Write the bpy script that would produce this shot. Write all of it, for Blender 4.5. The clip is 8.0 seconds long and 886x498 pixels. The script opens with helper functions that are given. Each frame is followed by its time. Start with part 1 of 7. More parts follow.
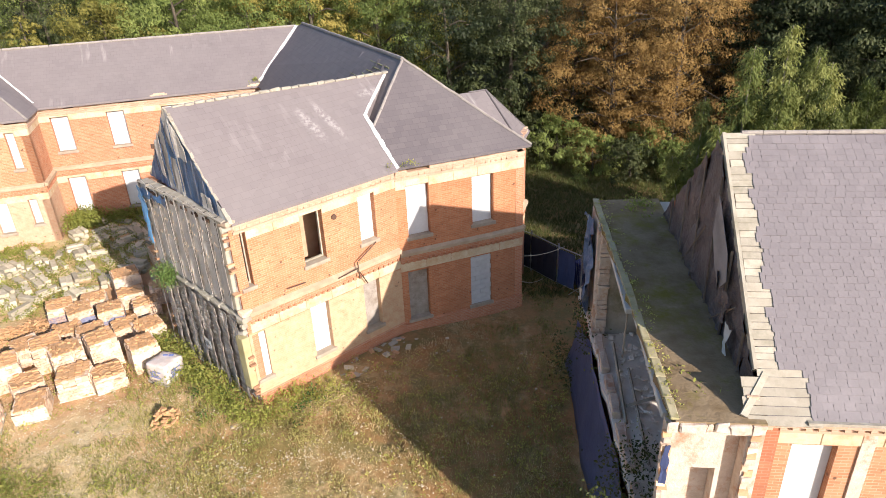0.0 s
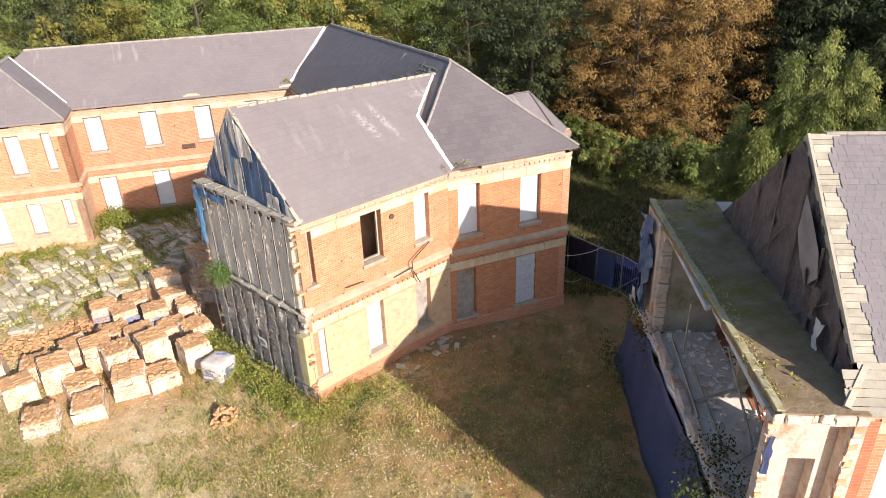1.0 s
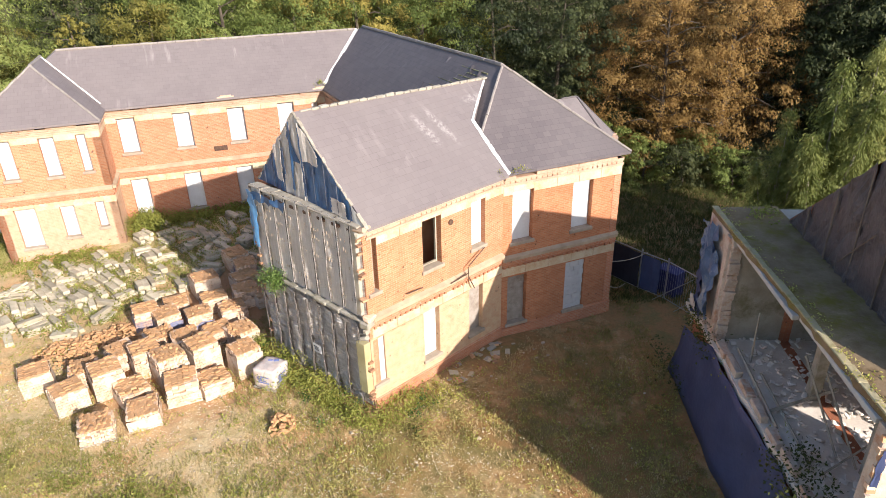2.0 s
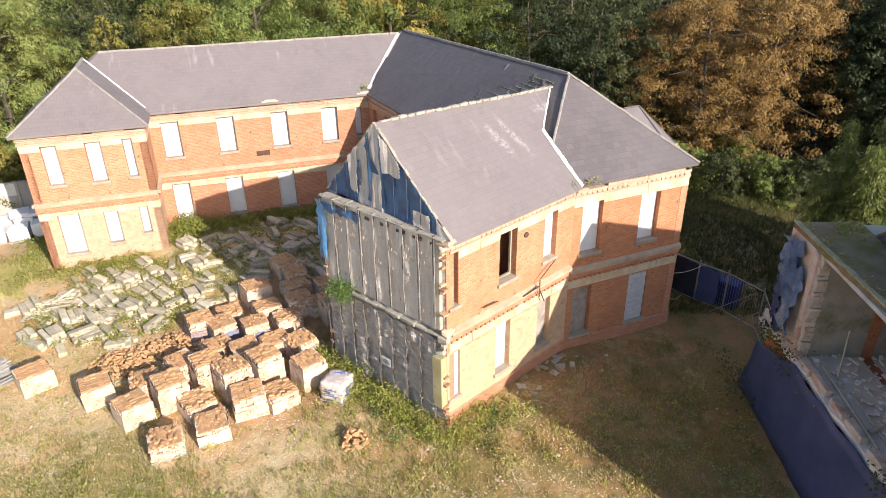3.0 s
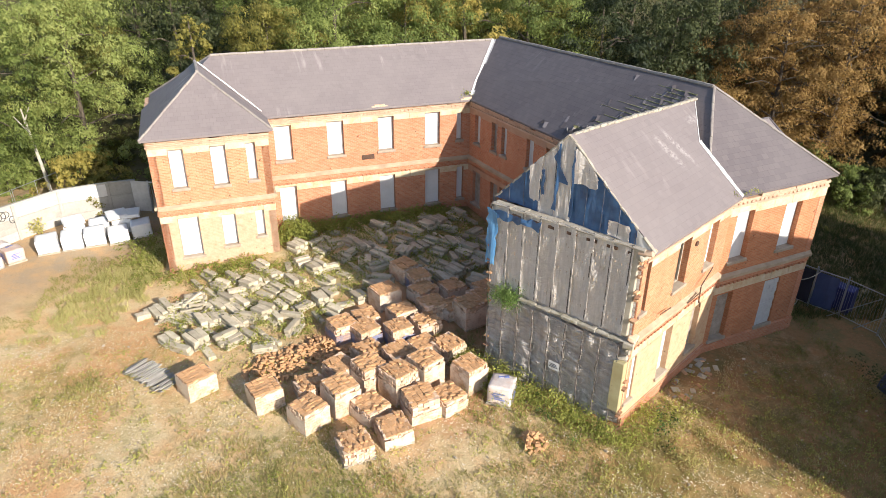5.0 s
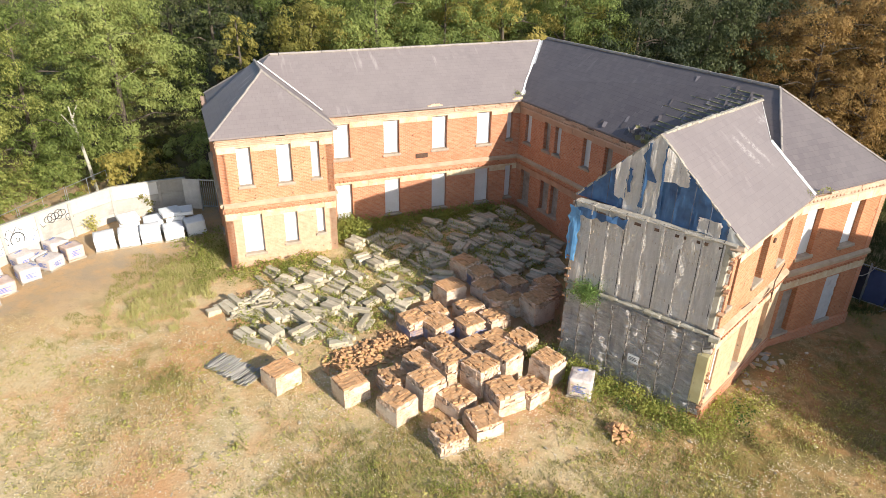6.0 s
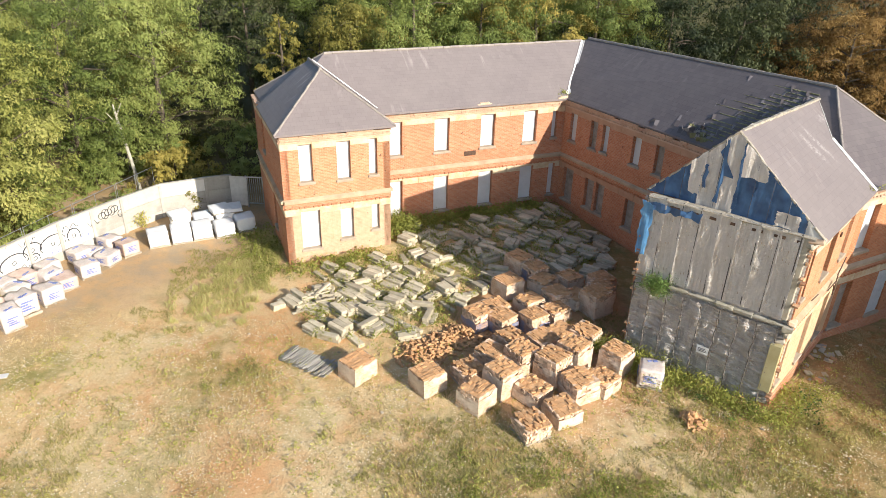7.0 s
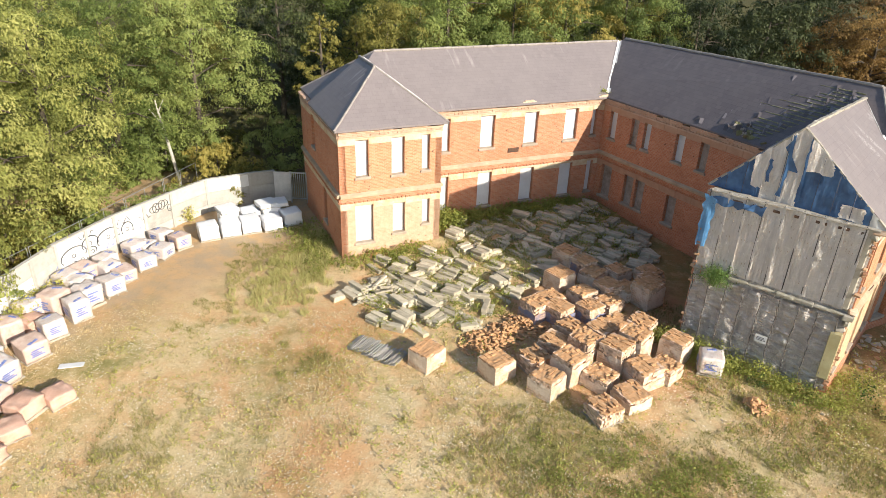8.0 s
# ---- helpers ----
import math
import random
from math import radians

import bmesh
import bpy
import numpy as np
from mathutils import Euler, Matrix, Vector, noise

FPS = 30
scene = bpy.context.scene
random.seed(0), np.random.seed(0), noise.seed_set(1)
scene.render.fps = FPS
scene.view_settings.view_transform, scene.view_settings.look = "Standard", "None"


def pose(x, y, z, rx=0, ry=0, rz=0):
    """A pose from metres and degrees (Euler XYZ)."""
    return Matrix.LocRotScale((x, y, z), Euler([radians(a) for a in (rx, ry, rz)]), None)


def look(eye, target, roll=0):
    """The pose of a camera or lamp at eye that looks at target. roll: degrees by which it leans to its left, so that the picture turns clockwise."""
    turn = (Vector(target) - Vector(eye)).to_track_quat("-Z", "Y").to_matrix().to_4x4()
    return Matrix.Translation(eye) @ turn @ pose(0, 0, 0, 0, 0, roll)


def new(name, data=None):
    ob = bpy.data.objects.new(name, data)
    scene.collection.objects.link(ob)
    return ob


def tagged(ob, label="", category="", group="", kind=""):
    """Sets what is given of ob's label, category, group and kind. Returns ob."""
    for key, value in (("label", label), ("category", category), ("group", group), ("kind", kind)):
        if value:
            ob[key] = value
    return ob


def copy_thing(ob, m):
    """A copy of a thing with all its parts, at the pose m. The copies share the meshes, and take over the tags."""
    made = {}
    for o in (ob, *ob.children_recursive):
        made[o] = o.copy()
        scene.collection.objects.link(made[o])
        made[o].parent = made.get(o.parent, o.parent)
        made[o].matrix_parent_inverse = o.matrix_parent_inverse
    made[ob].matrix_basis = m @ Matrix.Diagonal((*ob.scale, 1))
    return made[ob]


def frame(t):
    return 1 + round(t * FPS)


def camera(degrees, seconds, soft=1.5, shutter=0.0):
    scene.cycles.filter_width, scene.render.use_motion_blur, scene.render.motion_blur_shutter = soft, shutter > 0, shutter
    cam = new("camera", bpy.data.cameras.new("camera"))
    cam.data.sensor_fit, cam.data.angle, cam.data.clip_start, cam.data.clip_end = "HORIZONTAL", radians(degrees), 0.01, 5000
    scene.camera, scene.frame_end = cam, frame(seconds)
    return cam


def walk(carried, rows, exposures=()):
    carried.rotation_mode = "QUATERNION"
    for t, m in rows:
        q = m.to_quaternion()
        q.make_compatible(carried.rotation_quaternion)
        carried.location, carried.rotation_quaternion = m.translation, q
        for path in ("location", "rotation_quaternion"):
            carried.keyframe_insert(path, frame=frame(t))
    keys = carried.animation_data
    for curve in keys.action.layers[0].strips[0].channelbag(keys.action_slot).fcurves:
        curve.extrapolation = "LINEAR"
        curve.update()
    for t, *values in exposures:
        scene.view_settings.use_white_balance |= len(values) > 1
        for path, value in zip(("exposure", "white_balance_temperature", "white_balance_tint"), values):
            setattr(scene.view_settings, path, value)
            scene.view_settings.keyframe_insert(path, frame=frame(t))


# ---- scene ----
cam = camera(67.2, 8.0, 0.8)
PATH = [
    (0, (1.138, 0.618, 14.889), (0.924, 2.393, 13.993), -2.5),
    (0.5, (0.002, 0.342, 14.964), (-0.197, 2.121, 14.07), -2.3),
    (1, (-1.179, 0.107, 15.015), (-1.357, 1.888, 14.123), -2.0),
    (1.5, (-2.322, 0.048, 15.08), (-2.484, 1.831, 14.189), -1.7),
    (3, (-6.267, 0.504, 15.452), (-6.401, 2.288, 14.558), -0.7),
    (3.5, (-7.906, 0.448, 15.641), (-8.024, 2.231, 14.744), -0.4),
    (4, (-9.591, 0.282, 15.79), (-9.693, 2.065, 14.89), -0.1),
    (4.5, (-11.318, 0.06, 15.909), (-11.4, 1.845, 15.009), 0.3),
    (6, (-16.391, -0.906, 16.112), (-16.428, 0.879, 15.211), 1.1),
    (6.5, (-18.01, -1.251, 16.12), (-18.033, 0.535, 15.22), 1.3),
    (7, (-19.56, -1.624, 16.1), (-19.569, 0.162, 15.201), 1.5),
    (7.5, (-21.109, -2.07, 16.069), (-21.104, -0.282, 15.171), 1.8),
    (8, (-22.644, -2.503, 16.04), (-22.621, -0.715, 15.144), 2.1),
]
walk(cam, [(t, look(eye, target, roll)) for t, eye, target, roll in PATH],
     [(0, 0.99, 6370, 14), (4, 1.01, 6350, 11.5), (8, 0.95, 6490, 8.0)])

# ---- light ----
world = bpy.data.worlds.new("sky")
scene.world = world
world.use_nodes = True
wn = world.node_tree.nodes
sky = wn.new("ShaderNodeTexSky")
sky.sky_type, sky.sun_disc = "NISHITA", False
SUN_EL, SUN_AZ = radians(24.5), math.atan2(0.70, -0.714)
sky.sun_elevation, sky.sun_rotation = SUN_EL, SUN_AZ
sky.air_density, sky.dust_density = 1.0, 1.0
world.node_tree.links.new(sky.outputs["Color"], wn["Background"].inputs["Color"])
wn["Background"].inputs["Strength"].default_value = 0.112
sun_data = bpy.data.lights.new("sun", "SUN")
sun_data.energy, sun_data.angle, sun_data.color = 4.6, radians(0.5), (1.0, 0.905, 0.79)
sun = new("sun", sun_data)
sun_way = Vector((math.sin(SUN_AZ) * math.cos(SUN_EL), math.cos(SUN_AZ) * math.cos(SUN_EL), math.sin(SUN_EL)))
sun.matrix_world = look(sun_way * 60, (0, 0, 0))

# ---- materials ----


class Nodes:
    """A node material with a few short-hands."""

    def __init__(self, name, rough=0.85, metal=0.0, spec=0.3):
        self.m = bpy.data.materials.new(name)
        self.m.use_nodes = True
        self.t = self.m.node_tree
        self.b = self.t.nodes["Principled BSDF"]
        self.b.inputs["Roughness"].default_value = rough
        self.b.inputs["Metallic"].default_value = metal
        self.b.inputs["Specular IOR Level"].default_value = spec
        self.bump_in = None

    def put(self, kind, **values):
        n = self.t.nodes.new(kind)
        for k, v in values.items():
            k = k.replace("_", " ")
            sock = n.inputs[k] if k in n.inputs else n.inputs[int(k[1:])]
            if isinstance(v, bpy.types.NodeSocket):
                self.t.links.new(v, sock)
            else:
                sock.default_value = v
        return n

    def coord(self, which="Object"):
        return self.put("ShaderNodeTexCoord").outputs[which]

    def noise(self, vec, scale, detail=4.0, rough=0.6):
        n = self.put("ShaderNodeTexNoise", Vector=vec, Scale=scale, Detail=detail, Roughness=rough)
        return n.outputs["Fac"]

    def ramp(self, fac, *stops):
        n = self.put("ShaderNodeValToRGB", Fac=fac)
        e = n.color_ramp.elements
        while len(e) < len(stops):
            e.new(0.5)
        for k, (p, c) in enumerate(stops):
            e[k].position = p
            e[k].color = (*c, 1) if len(c) == 3 else c
        return n.outputs["Color"]

    def mix(self, fac, a, b, mode="MIX"):
        n = self.t.nodes.new("ShaderNodeMix")
        n.data_type, n.blend_type = "RGBA", mode
        for sock, v in ((n.inputs[0], fac), (n.inputs[6], a), (n.inputs[7], b)):
            if isinstance(v, bpy.types.NodeSocket):
                self.t.links.new(v, sock)
            else:
                sock.default_value = (*v, 1) if isinstance(v, tuple) and len(v) == 3 else v
        return n.outputs[2]

    def math(self, op, a, b=0.0):
        n = self.t.nodes.new("ShaderNodeMath")
        n.operation = op
        for sock, v in zip(n.inputs, (a, b)):
            if isinstance(v, bpy.types.NodeSocket):
                self.t.links.new(v, sock)
            else:
                sock.default_value = v
        return n.outputs[0]

    def colour(self, c):
        if isinstance(c, tuple):
            self.b.inputs["Base Color"].default_value = (*c, 1)
        else:
            self.t.links.new(c, self.b.inputs["Base Color"])
        return self

    def bump(self, height, strength=0.3, distance=0.02):
        n = self.put("ShaderNodeBump", Height=height, Strength=strength, Distance=distance)
        self.t.links.new(n.outputs["Normal"], self.b.inputs["Normal"])
        return self


def brickwork(name, c1, c2, mortar, soot=0.25, wash=None):
    """Brick courses in the wall's own plane: local x along, z up."""
    g = Nodes(name, 0.9)
    co = g.coord()
    s = g.put("ShaderNodeSeparateXYZ", Vector=co)
    u = g.math("ADD", s.outputs["X"], s.outputs["Y"])
    v = g.put("ShaderNodeCombineXYZ", X=u, Y=s.outputs["Z"]).outputs[0]
    br = g.put("ShaderNodeTexBrick", Vector=v, Scale=1.0, Color1=(*c1, 1), Color2=(*c2, 1), Mortar=(*mortar, 1))
    br.inputs["Mortar Size"].default_value = 0.006
    br.inputs["Brick Width"].default_value = 0.225
    br.inputs["Row Height"].default_value = 0.075
    br.inputs["Bias"].default_value = -0.1
    big = g.noise(co, 0.9, 5.0, 0.65)
    fine = g.noise(co, 14.0, 3.0, 0.6)
    c = g.mix(g.ramp(big, (0.35, (0, 0, 0)), (0.75, (1, 1, 1))), br.outputs["Color"], tuple(0.62 * x for x in c1), "MIX")
    c = g.mix(0.55, br.outputs["Color"], c)
    # burnt headers, pale spalled bricks, and holes whose shade is put into the colour
    vo = g.put("ShaderNodeTexVoronoi", Vector=v, Scale=3.4)
    dark = g.ramp(vo.outputs["Distance"], (0.09, (1, 1, 1)), (0.16, (0, 0, 0)))
    dark = g.math("MULTIPLY", dark, g.ramp(g.noise(co, 0.7, 3.0, 0.6), (0.42, (0.15, 0.15, 0.15)), (0.58, (1, 1, 1))))
    c = g.mix(g.math("MULTIPLY", dark, 0.9), c, (0.07, 0.04, 0.03))
    stain = g.ramp(g.noise(co, 0.35, 6.0, 0.7), (0.45, (0, 0, 0)), (0.8, (1, 1, 1)))
    c = g.mix(g.math("MULTIPLY", stain, soot), c, (0.16, 0.10, 0.07))
    c = g.mix(g.math("MULTIPLY", fine, 0.35), c, tuple(min(1, 1.35 * x) for x in c1))
    if wash:
        # old limewash left on the lower storey, worn off in flakes
        z = g.math("ADD", s.outputs["Z"], g.math("MULTIPLY", g.noise(co, 2.6, 5.0, 0.7), 0.25))
        low = g.ramp(g.math("DIVIDE", z, 10.0), (0.288, (1, 1, 1)), (0.296, (0, 0, 0)))
        keep = g.ramp(g.noise(co, 3.4, 6.0, 0.75), (0.32, (0.35, 0.35, 0.35)), (0.62, (1, 1, 1)))
        c = g.mix(g.math("MULTIPLY", g.math("MULTIPLY", low, keep), 0.72), c, wash)
        c = g.mix(g.math("MULTIPLY", dark, 0.6), c, (0.12, 0.07, 0.045))
    g.colour(c).bump(g.math("ADD", br.outputs["Fac"], g.math("MULTIPLY", fine, -0.5)), 0.5, -0.012)
    return g.m


def mottled(name, c1, c2, scale=3.0, rough=0.85, fine=30.0, bump=0.3, dist=0.01, metal=0.0, spec=0.3, coords="Object", stain=None, isle=0.0):
    g = Nodes(name, rough, metal, spec)
    co = g.coord(coords)
    c = g.mix(g.ramp(g.noise(co, scale, 6.0, 0.65), (0.32, (0, 0, 0)), (0.68, (1, 1, 1))), c1, c2)
    f = g.noise(co, fine, 3.0, 0.6)
    c = g.mix(g.math("MULTIPLY", f, 0.3), c, tuple(0.5 * x for x in c1))
    if stain:
        c = g.mix(g.ramp(g.noise(co, scale * 0.45, 7.0, 0.75), (0.5, (0, 0, 0)), (0.66, (1, 1, 1))), c, stain)
    if isle:
        r = g.put("ShaderNodeNewGeometry").outputs["Random Per Island"]
        o = g.put("ShaderNodeObjectInfo").outputs["Random"]
        k = g.math("FRACT", g.math("ADD", r, o))
        k = g.ramp(k, (0.0, (1 - isle,) * 3), (1.0, (1 + isle,) * 3))
        c = g.mix(1.0, c, k, "MULTIPLY")
    g.colour(c).bump(f, bump, dist)
    return g.m


def felting(name, c1, c2, pale, wrinkle=0.0):
    """Old bitumen felt on an upright wall: dust and rain streaks run down it; where it sags, short creases run across."""
    g = Nodes(name, 0.8, 0.0, 0.3)
    co = g.coord()
    s = g.put("ShaderNodeSeparateXYZ", Vector=co)
    v = g.put("ShaderNodeCombineXYZ", X=g.math("MULTIPLY", s.outputs["X"], 7.0), Y=s.outputs["Y"], Z=g.math("MULTIPLY", s.outputs["Z"], 0.5)).outputs[0]
    run = g.noise(v, 1.0, 6.0, 0.7)
    c = g.mix(g.ramp(run, (0.35, (0, 0, 0)), (0.68, (1, 1, 1))), c1, c2)
    blot = g.ramp(g.noise(co, 1.3, 7.0, 0.75), (0.48, (0, 0, 0)), (0.72, (1, 1, 1)))
    c = g.mix(g.math("MULTIPLY", blot, 0.6), c, pale)
    fine = g.noise(co, 16.0, 4.0, 0.7)
    c = g.mix(g.math("MULTIPLY", fine, 0.25), c, tuple(0.45 * x for x in c1))
    crease = g.noise(co, 5.0, 5.0, 0.65)
    if wrinkle:
        w = g.put("ShaderNodeCombineXYZ", X=g.math("MULTIPLY", s.outputs["X"], 1.7), Y=s.outputs["Y"], Z=g.math("MULTIPLY", s.outputs["Z"], 6.5)).outputs[0]
        fold = g.noise(w, 1.0, 4.0, 0.6)
        # crests lightened and hollows darkened: light and shade of creases put in colour
        c = g.mix(g.math("MULTIPLY", g.ramp(fold, (0.50, (0, 0, 0)), (0.66, (1, 1, 1))), 0.6), c, pale)
        c = g.mix(g.math("MULTIPLY", g.ramp(fold, (0.30, (1, 1, 1)), (0.44, (0, 0, 0))), 0.6), c, tuple(0.55 * x for x in c1))
        crease = g.math("ADD", crease, g.math("MULTIPLY", fold, wrinkle))
    scuff = g.put("ShaderNodeTexVoronoi", Vector=v, Scale=2.6)
    c = g.mix(g.math("MULTIPLY", g.ramp(scuff.outputs["Distance"], (0.07, (1, 1, 1)), (0.13, (0, 0, 0))), 0.55), c, tuple(min(1.0, 1.25 * x) for x in pale))
    g.colour(c).bump(g.math("ADD", g.math("ADD", g.math("MULTIPLY", run, 0.8), crease), g.math("MULTIPLY", fine, 0.5)), 1.0, 0.12 if wrinkle else 0.06)
    return g.m


def slating(name, c1, c2, worn, bleach=0.3, row=0.24, width=0.3, rubs=()):
    """Roof slates, laid out by the roof's own metres (UV)."""
    g = Nodes(name, 0.62, 0.0, 0.4)
    uv = g.coord("UV")
    br = g.put("ShaderNodeTexBrick", Vector=uv, Scale=1.0, Color1=(*c1, 1), Color2=(*c2, 1), Mortar=(*tuple(0.80 * x for x in c1), 1))
    br.inputs["Mortar Size"].default_value = 0.006
    br.inputs["Brick Width"].default_value = width
    br.inputs["Row Height"].default_value = row
    co = g.coord()
    big = g.noise(co, 0.45, 6.0, 0.65)
    c = g.mix(g.ramp(big, (0.35, (0, 0, 0)), (0.7, (1, 1, 1))), br.outputs["Color"], worn)
    c = g.mix(0.5, br.outputs["Color"], c)
    s = g.put("ShaderNodeSeparateXYZ", Vector=uv)
    streak = g.put("ShaderNodeCombineXYZ", X=g.math("MULTIPLY", s.outputs["X"], 2.6), Y=g.math("MULTIPLY", s.outputs["Y"], 0.35)).outputs[0]
    st = g.ramp(g.noise(streak, 1.0, 6.0, 0.6), (0.58, (0, 0, 0)), (0.74, (1, 1, 1)))
    patch = g.ramp(g.noise(co, 0.28, 2.0, 0.5), (0.52, (0, 0, 0)), (0.66, (1, 1, 1)))
    c = g.mix(g.math("MULTIPLY", g.math("MULTIPLY", st, patch), bleach), c, (0.42, 0.39, 0.37))
    # places where slates were rubbed pale: centre and half sizes on the roof
    ls = g.put("ShaderNodeSeparateXYZ", Vector=co)
    for rx, ry, rw, rh in rubs:
        dx = g.math("DIVIDE", g.math("SUBTRACT", g.math("ADD", ls.outputs["X"], g.math("MULTIPLY", ls.outputs["Y"], 0.25)), rx), rw)
        dy = g.math("DIVIDE", g.math("SUBTRACT", ls.outputs["Y"], ry), rh)
        d2 = g.math("ADD", g.math("MULTIPLY", dx, dx), g.math("MULTIPLY", dy, dy))
        k = g.math("MULTIPLY", g.ramp(d2, (0.1, (1, 1, 1)), (1.0, (0, 0, 0))), g.ramp(g.noise(co, 7.0, 4.0, 0.7), (0.42, (0, 0, 0)), (0.62, (1, 1, 1))))
        c = g.mix(g.math("MULTIPLY", k, 0.42), c, (0.50, 0.47, 0.45))
    dark = g.ramp(g.noise(co, 0.8, 5.0, 0.7), (0.60, (0, 0, 0)), (0.78, (1, 1, 1)))
    c = g.mix(g.math("MULTIPLY", dark, 0.35), c, (0.06, 0.055, 0.055))
    lip = g.math("FRACT", g.math("DIVIDE", s.outputs["Y"], row))
    fine = g.noise(co, 25.0, 2.0, 0.6)
    h = g.math("ADD", g.math("MULTIPLY", lip, -1.0), g.math("MULTIPLY", fine, 0.3))
    g.colour(c).bump(h, 0.22, 0.010)
    return g.m


def foliage(name, dark, mid, light, trans=0.35):
    """Leaves: one tone a leaf, another shift a plant, light through the blade."""
    g = Nodes(name, 0.6, 0.0, 0.25)
    r = g.put("ShaderNodeNewGeometry").outputs["Random Per Island"]
    o = g.put("ShaderNodeObjectInfo").outputs["Random"]
    big = g.noise(g.coord(), 0.55, 3.0, 0.6)
    k = g.math("ADD", g.math("MULTIPLY", r, 0.22), g.math("ADD", g.math("MULTIPLY", big, 0.75), 0.06))
    k = g.math("ADD", k, g.math("MULTIPLY", g.math("SUBTRACT", o, 0.5), 0.42))
    c = g.ramp(k, (0.2, dark), (0.55, mid), (0.92, light))
    g.colour(c)
    tr = g.put("ShaderNodeBsdfTranslucent", Color=c)
    mixer = g.put("ShaderNodeMixShader", Fac=trans, _1=g.b.outputs[0], _2=tr.outputs[0])
    g.t.links.new(mixer.outputs[0], g.t.nodes["Material Output"].inputs["Surface"])
    return g.m


def ground_material():
    g = Nodes("field_ground", 0.95, 0.0, 0.15)
    co = g.coord()
    big = g.noise(co, 0.16, 5.0, 0.6)
    mid = g.noise(co, 0.9, 6.0, 0.7)
    fine = g.noise(co, 9.0, 5.0, 0.7)
    grain = g.noise(co, 45.0, 3.0, 0.6)
    straw = g.mix(fine, (0.47, 0.345, 0.175), (0.76, 0.615, 0.38))
    soil = g.mix(fine, (0.49, 0.26, 0.115), (0.74, 0.445, 0.225))
    green = g.mix(fine, (0.135, 0.145, 0.036), (0.30, 0.285, 0.088))
    c = g.mix(g.ramp(g.math("ADD", g.math("MULTIPLY", big, 0.7), g.math("MULTIPLY", mid, 0.4)), (0.495, (0, 0, 0)), (0.65, (1, 1, 1))), straw, soil)
    # Towards the yard the ground darkens: the yard's shade is put into the colour.
    yard_shade = g.put("ShaderNodeSeparateXYZ", Vector=co)
    yard_shade = g.ramp(g.math("DIVIDE", g.math("ADD", yard_shade.outputs["X"], g.math("ADD", g.math("MULTIPLY", yard_shade.outputs["Y"], 0.45), 5.0)), 20.0), (0.08, (0, 0, 0)), (0.52, (1, 1, 1)))
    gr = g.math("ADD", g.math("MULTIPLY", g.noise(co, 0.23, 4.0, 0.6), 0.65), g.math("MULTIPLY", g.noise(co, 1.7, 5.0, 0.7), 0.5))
    gr = g.math("ADD", gr, g.math("MULTIPLY", yard_shade, 0.22))
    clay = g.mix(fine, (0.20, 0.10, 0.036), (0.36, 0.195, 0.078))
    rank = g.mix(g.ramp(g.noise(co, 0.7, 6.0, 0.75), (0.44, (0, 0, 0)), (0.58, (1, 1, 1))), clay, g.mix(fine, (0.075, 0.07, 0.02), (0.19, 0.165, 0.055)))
    c = g.mix(g.ramp(gr, (0.55, (0, 0, 0)), (0.75, (0.85, 0.85, 0.85))), c, g.mix(yard_shade, green, rank))
    # bare track beside the boundary wall
    s = g.put("ShaderNodeSeparateXYZ", Vector=co)
    d = g.math("ADD", g.math("MULTIPLY", s.outputs["X"], 0.80), g.math("MULTIPLY", s.outputs["Y"], -0.60))
    d = g.math("ADD", d, g.math("MULTIPLY", mid, 2.4))
    track = g.math("MULTIPLY", g.ramp(g.math("DIVIDE", g.math("ADD", d, 50.0), 20.0), (0.38, (1, 1, 1)), (0.55, (0, 0, 0))), 0.9)
    dirt = g.mix(g.ramp(mid, (0.4, (0, 0, 0)), (0.6, (1, 1, 1))), (0.52, 0.335, 0.175), (0.38, 0.30, 0.205))
    c = g.mix(track, c, dirt)
    # brick dust trodden in round the pallets
    px = g.math("DIVIDE", g.math("ADD", s.outputs["X"], 15.0), 5.2)
    py = g.math("DIVIDE", g.math("SUBTRACT", s.outputs["Y"], 22.5), 6.5)
    near = g.math("ADD", g.math("ADD", g.math("MULTIPLY", px, px), g.math("MULTIPLY", py, py)), g.math("MULTIPLY", g.math("SUBTRACT", mid, 0.5), 2.2))
    c = g.mix(g.math("MULTIPLY", g.ramp(near, (0.5, (1, 1, 1)), (1.0, (0, 0, 0))), 0.85), c, g.mix(fine, (0.36, 0.18, 0.09), (0.58, 0.33, 0.18)))
    # far ground turns a dark green-brown, from about y 34 on
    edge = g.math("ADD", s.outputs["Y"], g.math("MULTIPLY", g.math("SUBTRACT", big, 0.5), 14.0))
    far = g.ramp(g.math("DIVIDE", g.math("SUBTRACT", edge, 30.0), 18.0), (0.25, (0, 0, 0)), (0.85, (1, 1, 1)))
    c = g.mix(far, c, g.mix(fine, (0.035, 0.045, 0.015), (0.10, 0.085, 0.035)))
    vo = g.put("ShaderNodeTexVoronoi", Vector=co, Scale=3.3)
    pale = g.ramp(vo.outputs["Distance"], (0.06, (1, 1, 1)), (0.10, (0, 0, 0)))
    pale = g.math("MULTIPLY", pale, g.ramp(mid, (0.5, (0, 0, 0)), (0.6, (1, 1, 1))))
    c = g.mix(g.math("MULTIPLY", pale, 0.8), c, (0.52, 0.45, 0.34))
    # dark crumbs and pale chaff
    tuft = g.put("ShaderNodeTexVoronoi", Vector=co, Scale=6.5)
    crumb = g.ramp(tuft.outputs["Distance"], (0.10, (1, 1, 1)), (0.22, (0, 0, 0)))
